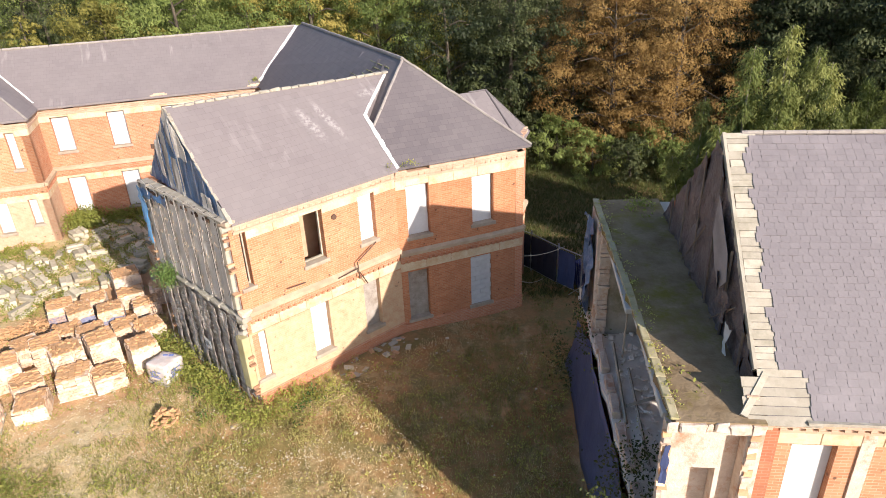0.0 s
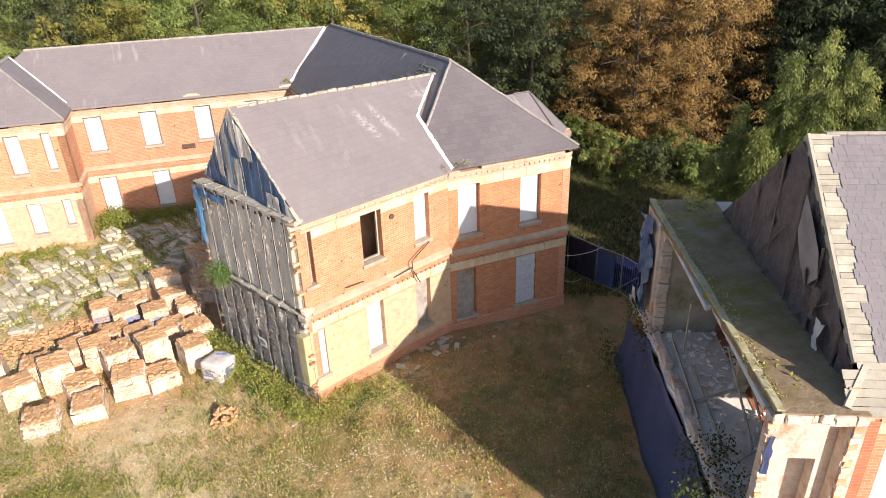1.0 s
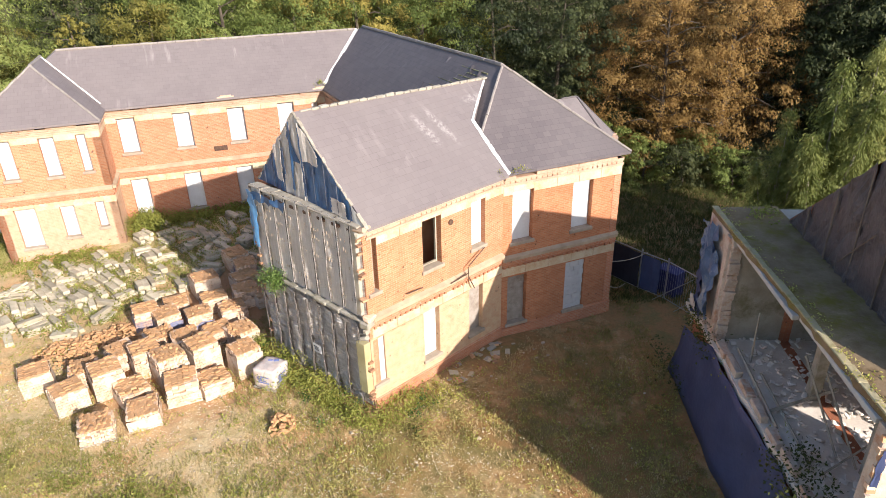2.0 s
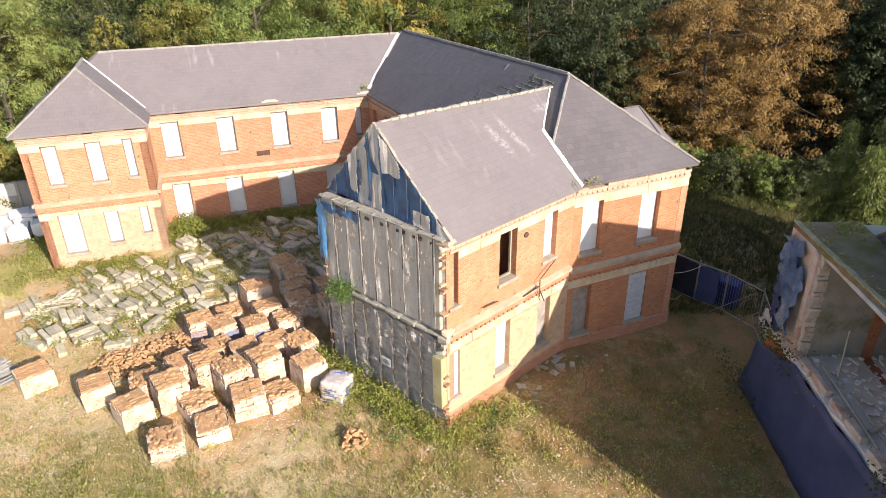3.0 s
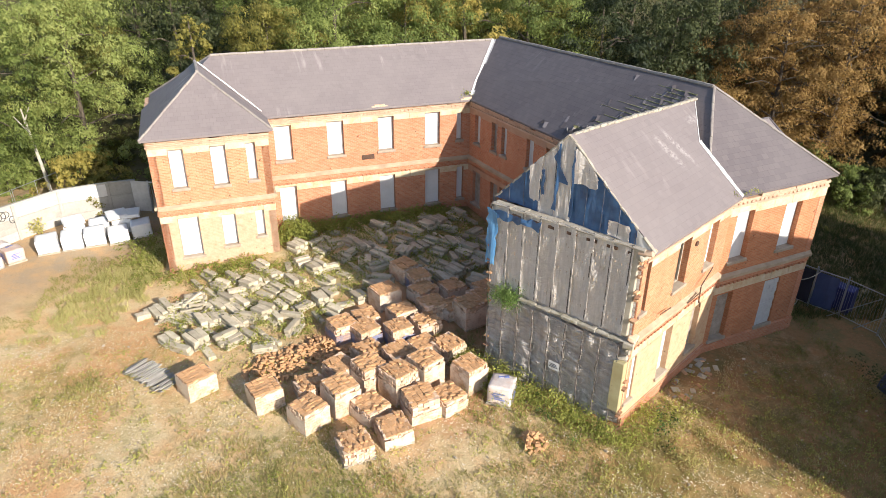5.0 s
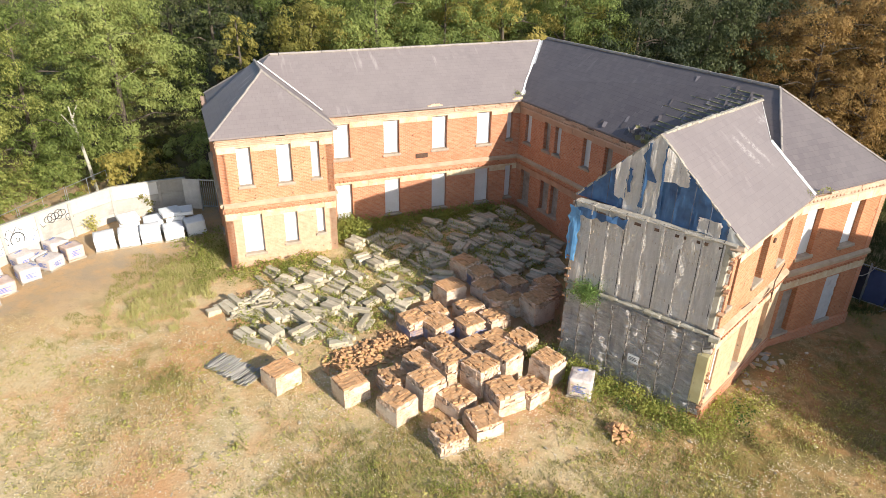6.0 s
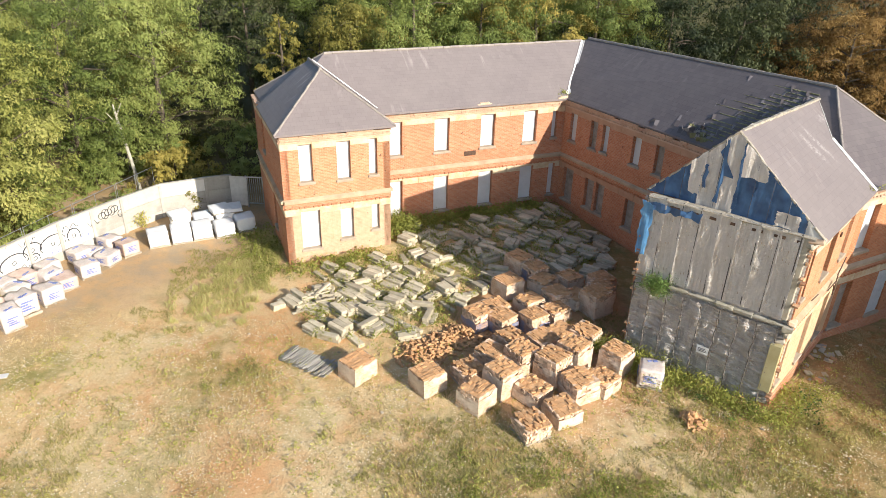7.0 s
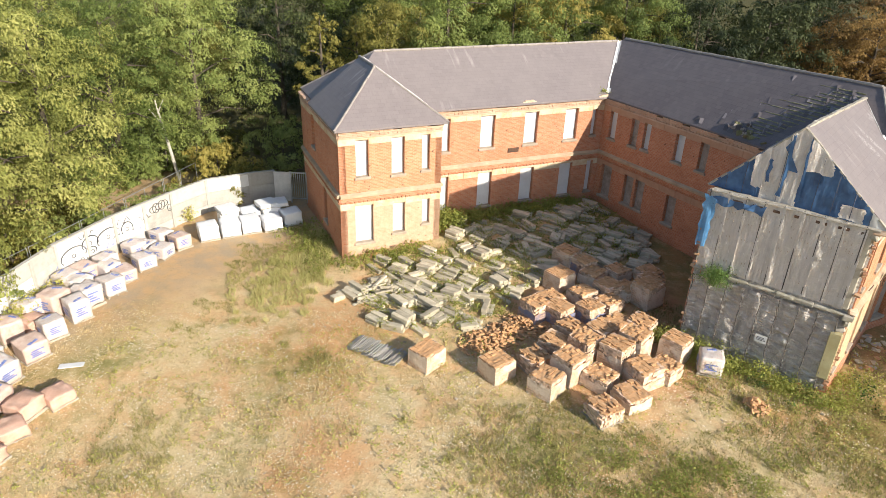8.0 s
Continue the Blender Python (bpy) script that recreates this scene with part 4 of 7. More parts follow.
# round flue hole, broken gutter and pipe stubs on the near front
ma, _ = along(A0, KINK)
bm = bmesh.new()
tube(bm, [(3.72, -0.05, 5.86), (3.72, 0.10, 5.86)], 0.10, 12)
part("flue_pipe", bm, RUST, building, "round rusty flue pipe end", ma)
for pts in ([(3.5, -0.2, 3.62), (4.35, -0.24, 3.72)], [(4.35, -0.26, 3.3), (4.33, -0.24, 3.98)], [(4.38, -0.22, 3.98), (5.25, -0.18, 4.42)], [(1.55, -0.12, 3.98), (2.25, -0.14, 3.95)], [(4.42, -0.2, 3.5), (4.7, -0.2, 2.95)]):
    bm = bmesh.new()
    tube(bm, pts, 0.022, 6)
    part("broken_gutter", bm, RUST, building, "snapped iron gutter bracket", ma)
# plastered partition and joists inside, behind the one open window
bm = bmesh.new()
holed(bm, 3.4, 3.45, 6.4, 0.12, [])
part("partition", bm, mottled("brown_inner_plaster", (0.42, 0.25, 0.16), (0.58, 0.40, 0.27), 1.5, 0.95), building, "stained brown partition behind the open window", ma @ pose(1.5, 1.35, 0))
bm = bmesh.new()
for k in range(5):
    box(bm, 1.7 + 0.5 * k, 0.36, 6.25, 1.78 + 0.5 * k, 1.35, 6.42)
part("ceiling_joists", bm, TIMBER, building, "", ma)
# thin wires to the fence
bm = bmesh.new()
for z0, q in ((2.1, (3.3, 27.1, 1.7)), (0.9, (2.4, 26.9, 0.2))):
    p0, p1 = Vector((R0[0], R0[1], z0)), Vector(q)
    tube(bm, [p0.lerp(p1, k / 6) - Vector((0, 0, 0.5 * (k / 6) * (1 - k / 6))) for k in range(7)], 0.018, 4)
part("slack_cable", bm, TIMBER, building)

# the cut end wall, sheeted with roofing felt -----------------------------
mg, GL = along(C0, A0)
bm = bmesh.new()
holed(bm, GL, -0.7, 6.85, 0.34, [])
endwall = part("wall", bm, BRICK, building, "cut end wall under torn felt", mg)
FELT = felting("roofing_felt", (0.50, 0.46, 0.42), (0.66, 0.61, 0.565), (0.78, 0.73, 0.68))
FELT2 = felting("old_roofing_felt", (0.45, 0.40, 0.37), (0.64, 0.585, 0.54), (0.80, 0.75, 0.70), 2.6)
# Dark colour for the shade lines along the felt overlaps.
SEAM = mottled("seam_shade", (0.06, 0.052, 0.048), (0.15, 0.135, 0.12), 4.0, 0.85)
TIMBER_DARK = mottled("tarred_batten", (0.05, 0.06, 0.09), (0.11, 0.12, 0.15), 4.0, 0.8)
nstrip = 8
bm = bmesh.new()
sheet(bm, GL - 0.1, 6.8, 24, 24, 0.015, 0.0, 99, -0.012, 0.05, 0.1)
thicken(bm, 0.006)
part("felt_backing", bm, FELT2, endwall)
for k in range(nstrip):
    w = (GL - 0.45) / nstrip
    x = 0.05 + k * w
    bm = bmesh.new()
    sheet(bm, w * 1.10, 3.25, 8, 16, 0.05, 0.008, 100 + k, -0.05, x, 3.72, 0.010)
    for v in bm.verts:
        v.co.y -= 0.075 * max(0.0, (v.co.x - x) / w) ** 2
    thicken(bm, 0.008)
    part("felt_strip", bm, FELT, endwall)
    bm = bmesh.new()
    for row in (4.2, 5.25, 5.85, 6.2):
        for j in range(6):
            if random.random() < 0.62:
                fx, fz = x + w * (j + 0.5) / 6.2, row + random.uniform(-0.05, 0.05)
                box(bm, fx - 0.006, -0.122, fz, fx + 0.006, -0.10, fz + random.uniform(0.06, 0.14))
    if len(bm.verts):
        part("felt_fixing", bm, SILL, endwall)["kind"] = "stuff"
    else:
        bm.free()
    bm = bmesh.new()
    sheet(bm, w * 1.12, 3.3, 10, 40, 0.08, 0.012, 200 + k, -0.06, x, 0.05, 0.03)
    for v in bm.verts:
        u = (v.co.x - x) / w
        v.co.y -= 0.09 * max(0.0, u) ** 2 + 0.055 * noise.noise(Vector((v.co.x * 1.6, 3.0, v.co.z * 4.6 + k)))
        if u > 0.85:
            v.co.x += 0.06 * noise.noise(Vector((k * 3.1, 1.0, v.co.z * 2.6)))
        if v.co.z < 0.2:
            v.co.z += 0.35 * noise.noise(Vector((v.co.x * 4.0, 7.0, k)))
    thicken(bm, 0.008)
    part("felt_strip", bm, FELT2, endwall)
for k in range(nstrip + 1):
    x = 0.05 + k * (GL - 0.45) / nstrip
    bm = bmesh.new()
    box(bm, x - 0.022, -0.145, 3.72 + random.uniform(0, 0.1), x + 0.016, -0.06, 6.98, None, 0.008)
    part("batten", bm, SEAM, endwall)
    # a dark wavy tube stands in for the shade under the lower strips' lap
    bm = bmesh.new()
    tube(bm, [(x + 0.075 + 0.06 * noise.noise(Vector((k * 3.1 - 3.1, 1.0, z * 2.6))), -0.245 - 0.02 * noise.noise(Vector((k, z * 3.0, 2.0))), z) for z in [0.15 + 0.2 * j for j in range(17)]], [random.uniform(0.010, 0.034) for j in range(17)], 5)
    part("tarred_lap", bm, SEAM, endwall)
bm = bmesh.new()
x = 0.0
while x < GL - 0.1:
    l = random.uniform(0.35, 0.8)
    worn_box(bm, x, (-0.20 if x > 1.4 else -0.09) + random.uniform(-0.03, 0.03), 3.50 + random.uniform(-0.02, 0.02), min(GL, x + l - 0.005), 0.05, 3.60 + random.uniform(-0.02, 0.02), 0.02, 0.022)
    x += l
part("floor_edge", bm, CONC, endwall, "broken pale concrete floor edge")
bm = bmesh.new()
x = 0.05
while x < GL - 0.05:
    l = random.uniform(0.5, 0.9)
    worn_box(bm, x, -0.17 + random.uniform(-0.02, 0.02), 6.905 + random.uniform(-0.015, 0.015), min(GL, x + l - 0.005), 0.24, 6.95, 0.012, 0.018)
    part("wall_plate", bm, MORTAR, endwall)
    bm = bmesh.new()
    x += l
bm.free()
# Raised dark blocks: the shade inside the joist pockets put into their colour.
for k in range(7):
    bm = bmesh.new()
    x = 0.9 + 0.72 * k
    box(bm, x, -0.13, 6.66, x + 0.36, -0.08, 6.76)
    part("joist_pocket", bm, RUST, endwall)
bm = bmesh.new()
sheet(bm, 0.44, 0.34, 3, 2, 0.01, 0.0, 5, -0.30, GL - 2.8, 1.35)
thicken(bm, 0.006)
part("notice", bm, BOARD, endwall, "small white notice with no readable text")
bm = bmesh.new()
for k in range(3):
    box(bm, GL - 2.74, -0.325, 1.58 - 0.06 * k, GL - 2.46 + 0.03 * k, -0.318, 1.6 - 0.06 * k)
part("notice_line", bm, INK, endwall)
# pale corner post and brick toothing at the open corner
TOOTH = mottled("dark_brown_brick", (0.24, 0.125, 0.075), (0.40, 0.225, 0.135), 4.0, 0.95, 30.0, 0.5)
bm = bmesh.new()
worn_box(bm, GL - 0.40, -0.14, 3.75, GL - 0.14, 0.02, 6.9, 0.02, 0.012)
part("corner_board", bm, TIMBER, endwall, "pale board at the broken corner")
bm = bmesh.new()
worn_box(bm, GL - 0.42, -0.26, 0.75, GL - 0.02, 0.02, 2.75, 0.02, 0.01)
part("corner_board", bm, mottled("olive_board", (0.36, 0.31, 0.16), (0.46, 0.41, 0.24), 2.0, 0.8), endwall, "yellowish board at the foot of the broken corner")
for side, xo in ((0, 0.0), (1, GL - 0.1)):
    for k in range(48):
        z = -0.1 + k * 0.145 + random.uniform(-0.03, 0.03)
        if 3.2 < z < 3.7 or random.random() < (0.82 if side else 0.75):
            continue
        bm = bmesh.new()
        l = random.uniform(0.08, 0.24)
        box(bm, 0, -0.16 - random.uniform(0, 0.06), 0, l, 0.02, 0.068, None, 0.006)
        part("brick", bm, random.choice((BRICK_RAW, TOOTH, TOOTH)), endwall, "", pose(xo - (0.0 if side else 0.04), 0, z, 0, 0, random.uniform(-6, 6)))

for k, (dx, z, w, h) in enumerate(((-0.02, 3.35, 0.34, 0.22), (0.05, 3.58, 0.28, 0.2), (0.0, 3.1, 0.22, 0.2), (-0.05, 6.6, 0.24, 0.2), (0.1, 6.82, 0.5, 0.1), (-0.12, 2.85, 0.3, 0.14))):
    bm = bmesh.new()
    worn_box(bm, -w / 2, -0.16, 0, w / 2, 0.2, h, 0.04, 0.04)
    part("broken_stone", bm, (CONC, BRICK_PALE, MORTAR)[k % 3], endwall, "", pose(GL - 0.05 + dx, -0.02, z, random.uniform(-8, 8), random.uniform(-8, 8), random.uniform(-20, 20)))


# the gable over the plate, hung with blue tarpaulin and grey sheeting in the roof's own end plane
m_gab, GW = along((n_pose @ Vector((0.28, N_FAR, 0))).xy, (n_pose @ Vector((0.28, N_EAVE, 0))).xy)
m_gab = mg.inverted() @ m_gab


def gable_top(x):
    return 6.90 + max(0.0, min(x * 1.01, (GW - x) * 0.849))


def gable_sheet(name, mat, x0, w, z0, seed, wave, ragged, y, folds, top=99.0):
    bm = bmesh.new()
    sheet(bm, w, 2.0, 6, 9, wave, ragged, seed, y, x0, z0, folds, hem=lambda x: max(z0 + 0.05, min(top, gable_top(x))))
    thicken(bm, 0.006)
    part(name, bm, mat, endwall, "", m_gab)


for k in range(10):
    w = (GW - 0.1) / 10
    gable_sheet("felt_strip", FELT if k in (3, 4) else GREY_SHEET if k == 9 else BLUE, 0.05 + k * w, w * 1.05, 6.9, 300 + k, 0.05, 0.012, -0.03, 0.014)
for k, (x0, w, z0, top) in enumerate(((2.62, 0.08, 7.2, 9.5), (3.22, 0.10, 7.1, 9.4), (2.05, 0.10, 7.6, 8.5), (3.3, 0.85, 8.35, 9.6), (1.55, 0.45, 7.3, 9.0), (4.7, 0.75, 6.98, 7.5))):
    gable_sheet("tarpaulin_rag", BLUE if k < 3 else FELT, x0, w, z0, 340 + k, 0.06, 0.04, -0.10, 0.02, top)
for k in range(9):
    x = 0.7 + k * 0.62
    bm = bmesh.new()
    box(bm, x - 0.008, -0.11, 6.95, x + 0.008, -0.095, max(7.1, gable_top(x) - 0.05), None, 0.006)
    part("batten", bm, GREY_SHEET if k == 4 else TIMBER_DARK, endwall, "", m_gab)
# blue sheet torn loose round the far corner, and a shred along the plate
bm = bmesh.new()
sheet(bm, 0.42, 2.1, 5, 10, 0.14, 0.06, 77, -0.14, -0.12, 4.6, 0.04)
thicken(bm, 0.006)
part("tarpaulin_rag", bm, TARP_LIGHT, endwall, "torn blue tarpaulin hanging at the corner")
bm = bmesh.new()
sheet(bm, 1.9, 0.3, 10, 2, 0.12, 0.08, 78, -0.15, 0.2, 6.45, 0.03)
thicken(bm, 0.006)
part("tarpaulin_rag", bm, BLUE, endwall)

# ---- the ruined extension and its slate-roofed house ----
# GEND: unseen extra length, added so the house throws shade on the bank.
GX, GY, GZ, GE, GFY, GEND = 5.73, 15.33, 10.38, 6.45, 10.62, 27.0
house = thing("slate_house", "brick house with a grey slate roof, stripped verge and sheeted gable", "building")
gp = (GZ - GE) / (GY - GFY)
slope = math.hypot(GZ - GE, GY - GFY)
mr, _ = along((GX, GFY + 0.12), (GEND, GFY + 0.12))
bm = bmesh.new()
# The second opening is unseen, added to let a sun patch onto the floor.
holed(bm, GEND - GX, -0.6, 6.42, 0.34, [(0.62, 1.45, 3.4, 5.75), (3.5, 5.7, 3.4, 5.76)])
gwall = part("wall", bm, BRICK_FADED, house, "", mr)
bm = bmesh.new()
x = 0.0
while x < 10.2:
    worn_box(bm, x, -0.03, 5.78, min(10.27, x + 1.1), 0.05, 6.08, 0.012, 0.004)
    x += 1.106
part("stone_band", bm, BAND, gwall)
bm = bmesh.new()
box(bm, 0, -0.08, 6.09, 10.27, 0.3, 6.19)
x = 0.05
while x < 10.1:
    box(bm, x, -0.14, 6.19, x + 0.11, 0.2, 6.29, None, 0.004)
    x += 0.225
box(bm, 0, -0.18, 6.29, 10.27, 0.3, 6.40)
part("cornice", bm, CORNICE, gwall)
bm = bmesh.new()
box(bm, 0.62, 0.2, 3.4, 0.68, 0.28, 5.75)
box(bm, 1.39, 0.2, 3.4, 1.45, 0.28, 5.75)
win = part("window", bm, TIMBER, house, "boarded window", mr)
bm = bmesh.new()
box(bm, 0.63, 0.17, 3.42, 1.44, 0.195, 5.74)
part("board", bm, BOARD, win)
for x0, x1 in ((0.54, 1.52), (3.42, 5.78)):
    bm = bmesh.new()
    worn_box(bm, x0, -0.08, 3.28, x1, 0.2, 3.4, 0.015, 0.005)
    part("sill", bm, SILL, house, "", mr)
# roof deck under the slates, both slopes
bm = bmesh.new()
vs = [bm.verts.new(p) for p in ((GX + 0.02, GFY - 0.1, GE - 0.06), (GEND, GFY - 0.1, GE - 0.06), (GEND, GY, GZ - 0.04), (GX + 0.02, GY, GZ - 0.04), (GEND, 2 * GY - GFY + 0.1, GE - 0.06), (GX + 0.02, 2 * GY - GFY + 0.1, GE - 0.06))]
bm.faces.new((vs[0], vs[1], vs[2], vs[3]))
bm.faces.new((vs[3], vs[2], vs[4], vs[5]))
bm.faces.new((vs[1], vs[4], vs[2]))
bm.faces.new((vs[0], vs[3], vs[5]))
bm.faces.new((vs[0], vs[5], vs[4], vs[1]))
planar_uv(bm)
groof = part("roof", bm, SLATE_DARK, house)
bm = bmesh.new()
x = GX + 0.3
while x < GEND - 0.2:
    tube(bm, [(x, GY, GZ - 0.005), (x + 0.44, GY, GZ)], 0.055, 8)
    x += 0.45
part("ridge_tiles", bm, RIDGE, groof)
# its back and far walls
for p, q in (((GEND, 2 * GY - GFY), (GX + 0.3, 2 * GY - GFY)), ((GEND, GFY + 0.46), (GEND, 2 * GY - GFY - 0.34))):
    mb, lb = along(p, q)
    bm = bmesh.new()
    holed(bm, lb, -0.6, GE - 0.1, 0.34, [])
    part("wall", bm, BRICK, house, "", mb)
# gable wall, felted
mgg, ggl = along((GX, 2 * GY - GFY), (GX, GFY))
bm = bmesh.new()
hv = [bm.verts.new(p) for p in ((0, 0, 6.27), (ggl, 0, 6.27), (ggl, 0, GE - 0.02), (ggl / 2, 0, GZ - 0.05), (0, 0, GE - 0.02))]
bm.faces.new(hv)
bmesh.ops.solidify(bm, geom=bm.faces[:], thickness=-0.3)
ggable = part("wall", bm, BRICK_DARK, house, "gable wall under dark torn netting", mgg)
# under it the upper storey stands open to the extension and lets the sun patch through
bm = bmesh.new()
holed(bm, ggl, -0.6, 6.265, 0.3, [(2 * GY - GFY - 18.9, 2 * GY - GFY - 11.4, 2.64, 6.2)])
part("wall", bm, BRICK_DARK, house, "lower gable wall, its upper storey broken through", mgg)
TIMBER_DK = mottled("old_brown_batten", (0.13, 0.10, 0.08), (0.22, 0.18, 0.14), 4.0, 0.9)
NET = mottled("dark_netting", (0.052, 0.042, 0.046), (0.125, 0.10, 0.10), 2.4, 0.55, 12.0, 0.9, 0.06, spec=0.5)


def g_top(x):
    return GE + min(x, ggl - x) * gp - 0.12


for k in range(7):
    w = (ggl - 0.1) / 7
    x = 0.05 + k * w
    bm = bmesh.new()
    sheet(bm, w * 1.05, 3, 9, 16, 0.16, 0.01, 400 + k, -0.06, x, 5.6, 0.015, hem=g_top)
    for v in bm.verts:
        v.co.y -= 0.05 * abs(noise.noise(Vector((v.co.x * 3.0, 2.0, v.co.z * 2.2 + k))))
    thicken(bm, 0.006)
    part("net_strip", bm, NET, ggable)
    bm = bmesh.new()
    box(bm, x - 0.018, -0.17, 5.6, x + 0.018, -0.13, max(5.9, g_top(x) - 0.1), None, 0.008)
    part("batten", bm, TIMBER_DK, ggable)
    if k in (2, 4, 5):
        # raking lath over the netting
        x2 = x + w * 1.6
        bm = bmesh.new()
        tube(bm, [(x, -0.18, 5.9), (x2, -0.19, min(g_top(x2) - 0.3, 8.2))], 0.018, 4)
        part("lath", bm, TIMBER_DK, ggable)
bm = bmesh.new()
v0 = [bm.verts.new(p) for p in ((5.62, -0.24, 9.3), (6.05, -0.25, 9.0), (6.7, -0.24, 8.4), (6.95, -0.26, 7.9), (6.55, -0.27, 7.5), (6.0, -0.25, 7.85), (5.6, -0.25, 8.4))]
bm.faces.new(v0)
thicken(bm, 0.01)
part("bare_panel", bm, mottled("mauve_grey_board", (0.20, 0.175, 0.17), (0.32, 0.285, 0.275), 1.5, 0.85), ggable, "pale panel bared where the netting tore")
for k, (x, z) in enumerate(((6.35, 7.2), (7.3, 6.4), (6.9, 7.0))):
    bm = bmesh.new()
    sheet(bm, 0.25, 0.7, 4, 6, 0.15, 0.08, 430 + k, -0.22, x, z, 0.04)
    thicken(bm, 0.005)
    part("net_rag", bm, (NET, GREY_SHEET, NET)[k], ggable)
# sarking boards along the stripped verge
pitch_deg = math.degrees(math.atan(gp))
verge_m = pose(GX, GFY, GE, 0, 0, 0) @ pose(0, 0, 0, pitch_deg, 0, 0)
s = -0.15
k = 0
while s < slope - 0.02:
    h = random.choice((0.13, 0.15, 0.17, 0.2))
    wide = 0.92 if s < 0.85 else 0.54
    bm = bmesh.new()
    box(bm, -0.05 + random.uniform(-0.03, 0.03) - (0.3 if s < 0.7 else 0), s + 0.006, 0.0, wide + random.uniform(-0.06, 0.10), s + h - 0.006, 0.025, None, 0.004)
    part("plank", bm, PLANK, groof, "", verge_m)
    s += h
    k += 1
bm = bmesh.new()
box(bm, -0.10, 0.9, -0.16, -0.04, slope, 0.03, None, 0.005)
part("barge_board", bm, PLANK, groof, "pale bargeboard", verge_m)
bm = bmesh.new()
box(bm, -0.42, -0.2, -0.02, -0.30, 0.75, 0.05, pose(0, 0, 0, 0, 0, -32), 0.01)
part("loose_plank", bm, PLANK, groof, "loose plank on the eaves corner", verge_m)
# brick stub at the eaves corner
for k in range(8):
    bm = bmesh.new()
    box(bm, 0, 0, 0, 0.21, 0.1, 0.066, None, 0.008)
    part("brick", bm, BRICK_PALE, house, "", pose(GX - 0.28 + random.uniform(-0.05, 0.05), GFY + 0.25 + 0.12 * (k % 2), GE + 0.02 + 0.07 * (k // 2), 0, 0, random.uniform(-15, 15)))

# flat-roofed extension, its side torn open
KERB = mottled("mossy_kerb_concrete", (0.30, 0.255, 0.14), (0.46, 0.40, 0.25), 1.8, 0.95, 16.0, 0.5, stain=(0.22, 0.20, 0.06))
ext = thing("ruined_extension", "roofless-sided concrete extension with mossy slab and hanging blue membrane", "ruin")


def quad_slab(pts, z0, z1):
    bm = bmesh.new()
    lo = [bm.verts.new((x, y, z0)) for x, y in pts]
    hi = [bm.verts.new((x, y, z1)) for x, y in pts]
    bm.faces.new(lo[::-1])
    bm.faces.new(hi)
    n = len(pts)
    for k in range(n):
        bm.faces.new((lo[k], lo[(k + 1) % n], hi[(k + 1) % n], hi[k]))
    return bm


def edge_x(y):
    """The slab's open edge."""
    return 4.05 - 0.40 * (y - 10.6) / 10.5


rag = [(edge_x(y) + random.uniform(-0.05, 0.05), y) for y in [10.45 + 0.35 * k for k in range(31)]]
bm = quad_slab([(GX - 0.02, 10.45)] + rag + [(GX - 0.02, 21.1)], 6.27, 6.45)
part("roof_slab", bm, MOSS, ext, "mossy concrete roof slab")
bm = bmesh.new()
for y0, y1 in ((10.9, 14.6), (14.62, 18.9)):
    worn_box(bm, edge_x((y0 + y1) / 2) - 0.02, y0, 6.12, edge_x((y0 + y1) / 2) + 0.16, y1, 6.265, 0.02, 0.012)
part("edge_beam", bm, GREY_SHEET, ext, "pale concrete edge beam")
bm = quad_slab([(7.6, 10.7), (edge_x(10.7) - 0.1, 10.7)] + [(edge_x(y) - 0.12 + random.uniform(-0.07, 0.05), y) for y in [11 + 0.4 * k for k in range(25)]] + [(7.6, 21.0)], 2.40, 2.62)
part("floor_slab", bm, DUST, ext, "upper floor slab strewn with debris")
bm = quad_slab([(7.7, 10.85), (GX + 0.02, 10.85), (GX + 0.02, 21.0), (7.7, 21.0)], 6.28, 6.38)
part("ceiling_slab", bm, CONC, ext)
for k in range(10):
    y0 = 11.0 + k * 0.98
    bm = bmesh.new()
    worn_box(bm, edge_x(y0) - 0.10, y0, 2.60, edge_x(y0) + 0.14, y0 + random.uniform(0.6, 0.96), 2.72 + random.uniform(0, 0.16), 0.02, 0.03)
    part("wall_stub", bm, PLASTER, ext, "broken stub of the outer wall")
m_e, el = along((edge_x(21.0), 21.0), (edge_x(10.7), 10.7))
bm = bmesh.new()
holed(bm, el, -0.6, 2.40, 0.3, [(1.5, 2.6, 0.0, 2.0), (5.0, 6.2, 0.6, 1.9)])
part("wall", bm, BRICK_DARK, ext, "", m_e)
bm = bmesh.new()
holed(bm, 2.05, 2.62, 6.26, 0.3, [])
part("wall", bm, PLASTER, ext, "torn plastered wall behind tarpaulin", m_e)
bm = bmesh.new()
for k in range(26):
    z = 2.65 + k * 0.14
    worn_box(bm, 1.95, -0.03, z, 2.10 + random.uniform(0, 0.09), 0.3, z + 0.139, 0.012, 0.02)
part("broken_edge", bm, PLASTER, ext, "ragged brick edge of the torn wall", m_e)
bm = bmesh.new()
holed(bm, 3.9, -0.6, 6.26, 0.3, [(0.9, 2.0, 3.4, 5.6)])
part("wall", bm, CONC, ext, "", along((7.6, 21.05), (3.7, 21.05))[0])
# The second doorway is widened to pass that added sun beam.
bm = bmesh.new()
holed(bm, 10.2, 2.62, 6.26, 0.25, [(2.0, 3.0, 2.62, 4.7), (6.4, 8.2, 2.62, 5.2)])
part("wall", bm, PLASTER, ext, "plastered inner wall with doorways", along((7.55, 20.9), (7.55, 10.7))[0])
bm = bmesh.new()
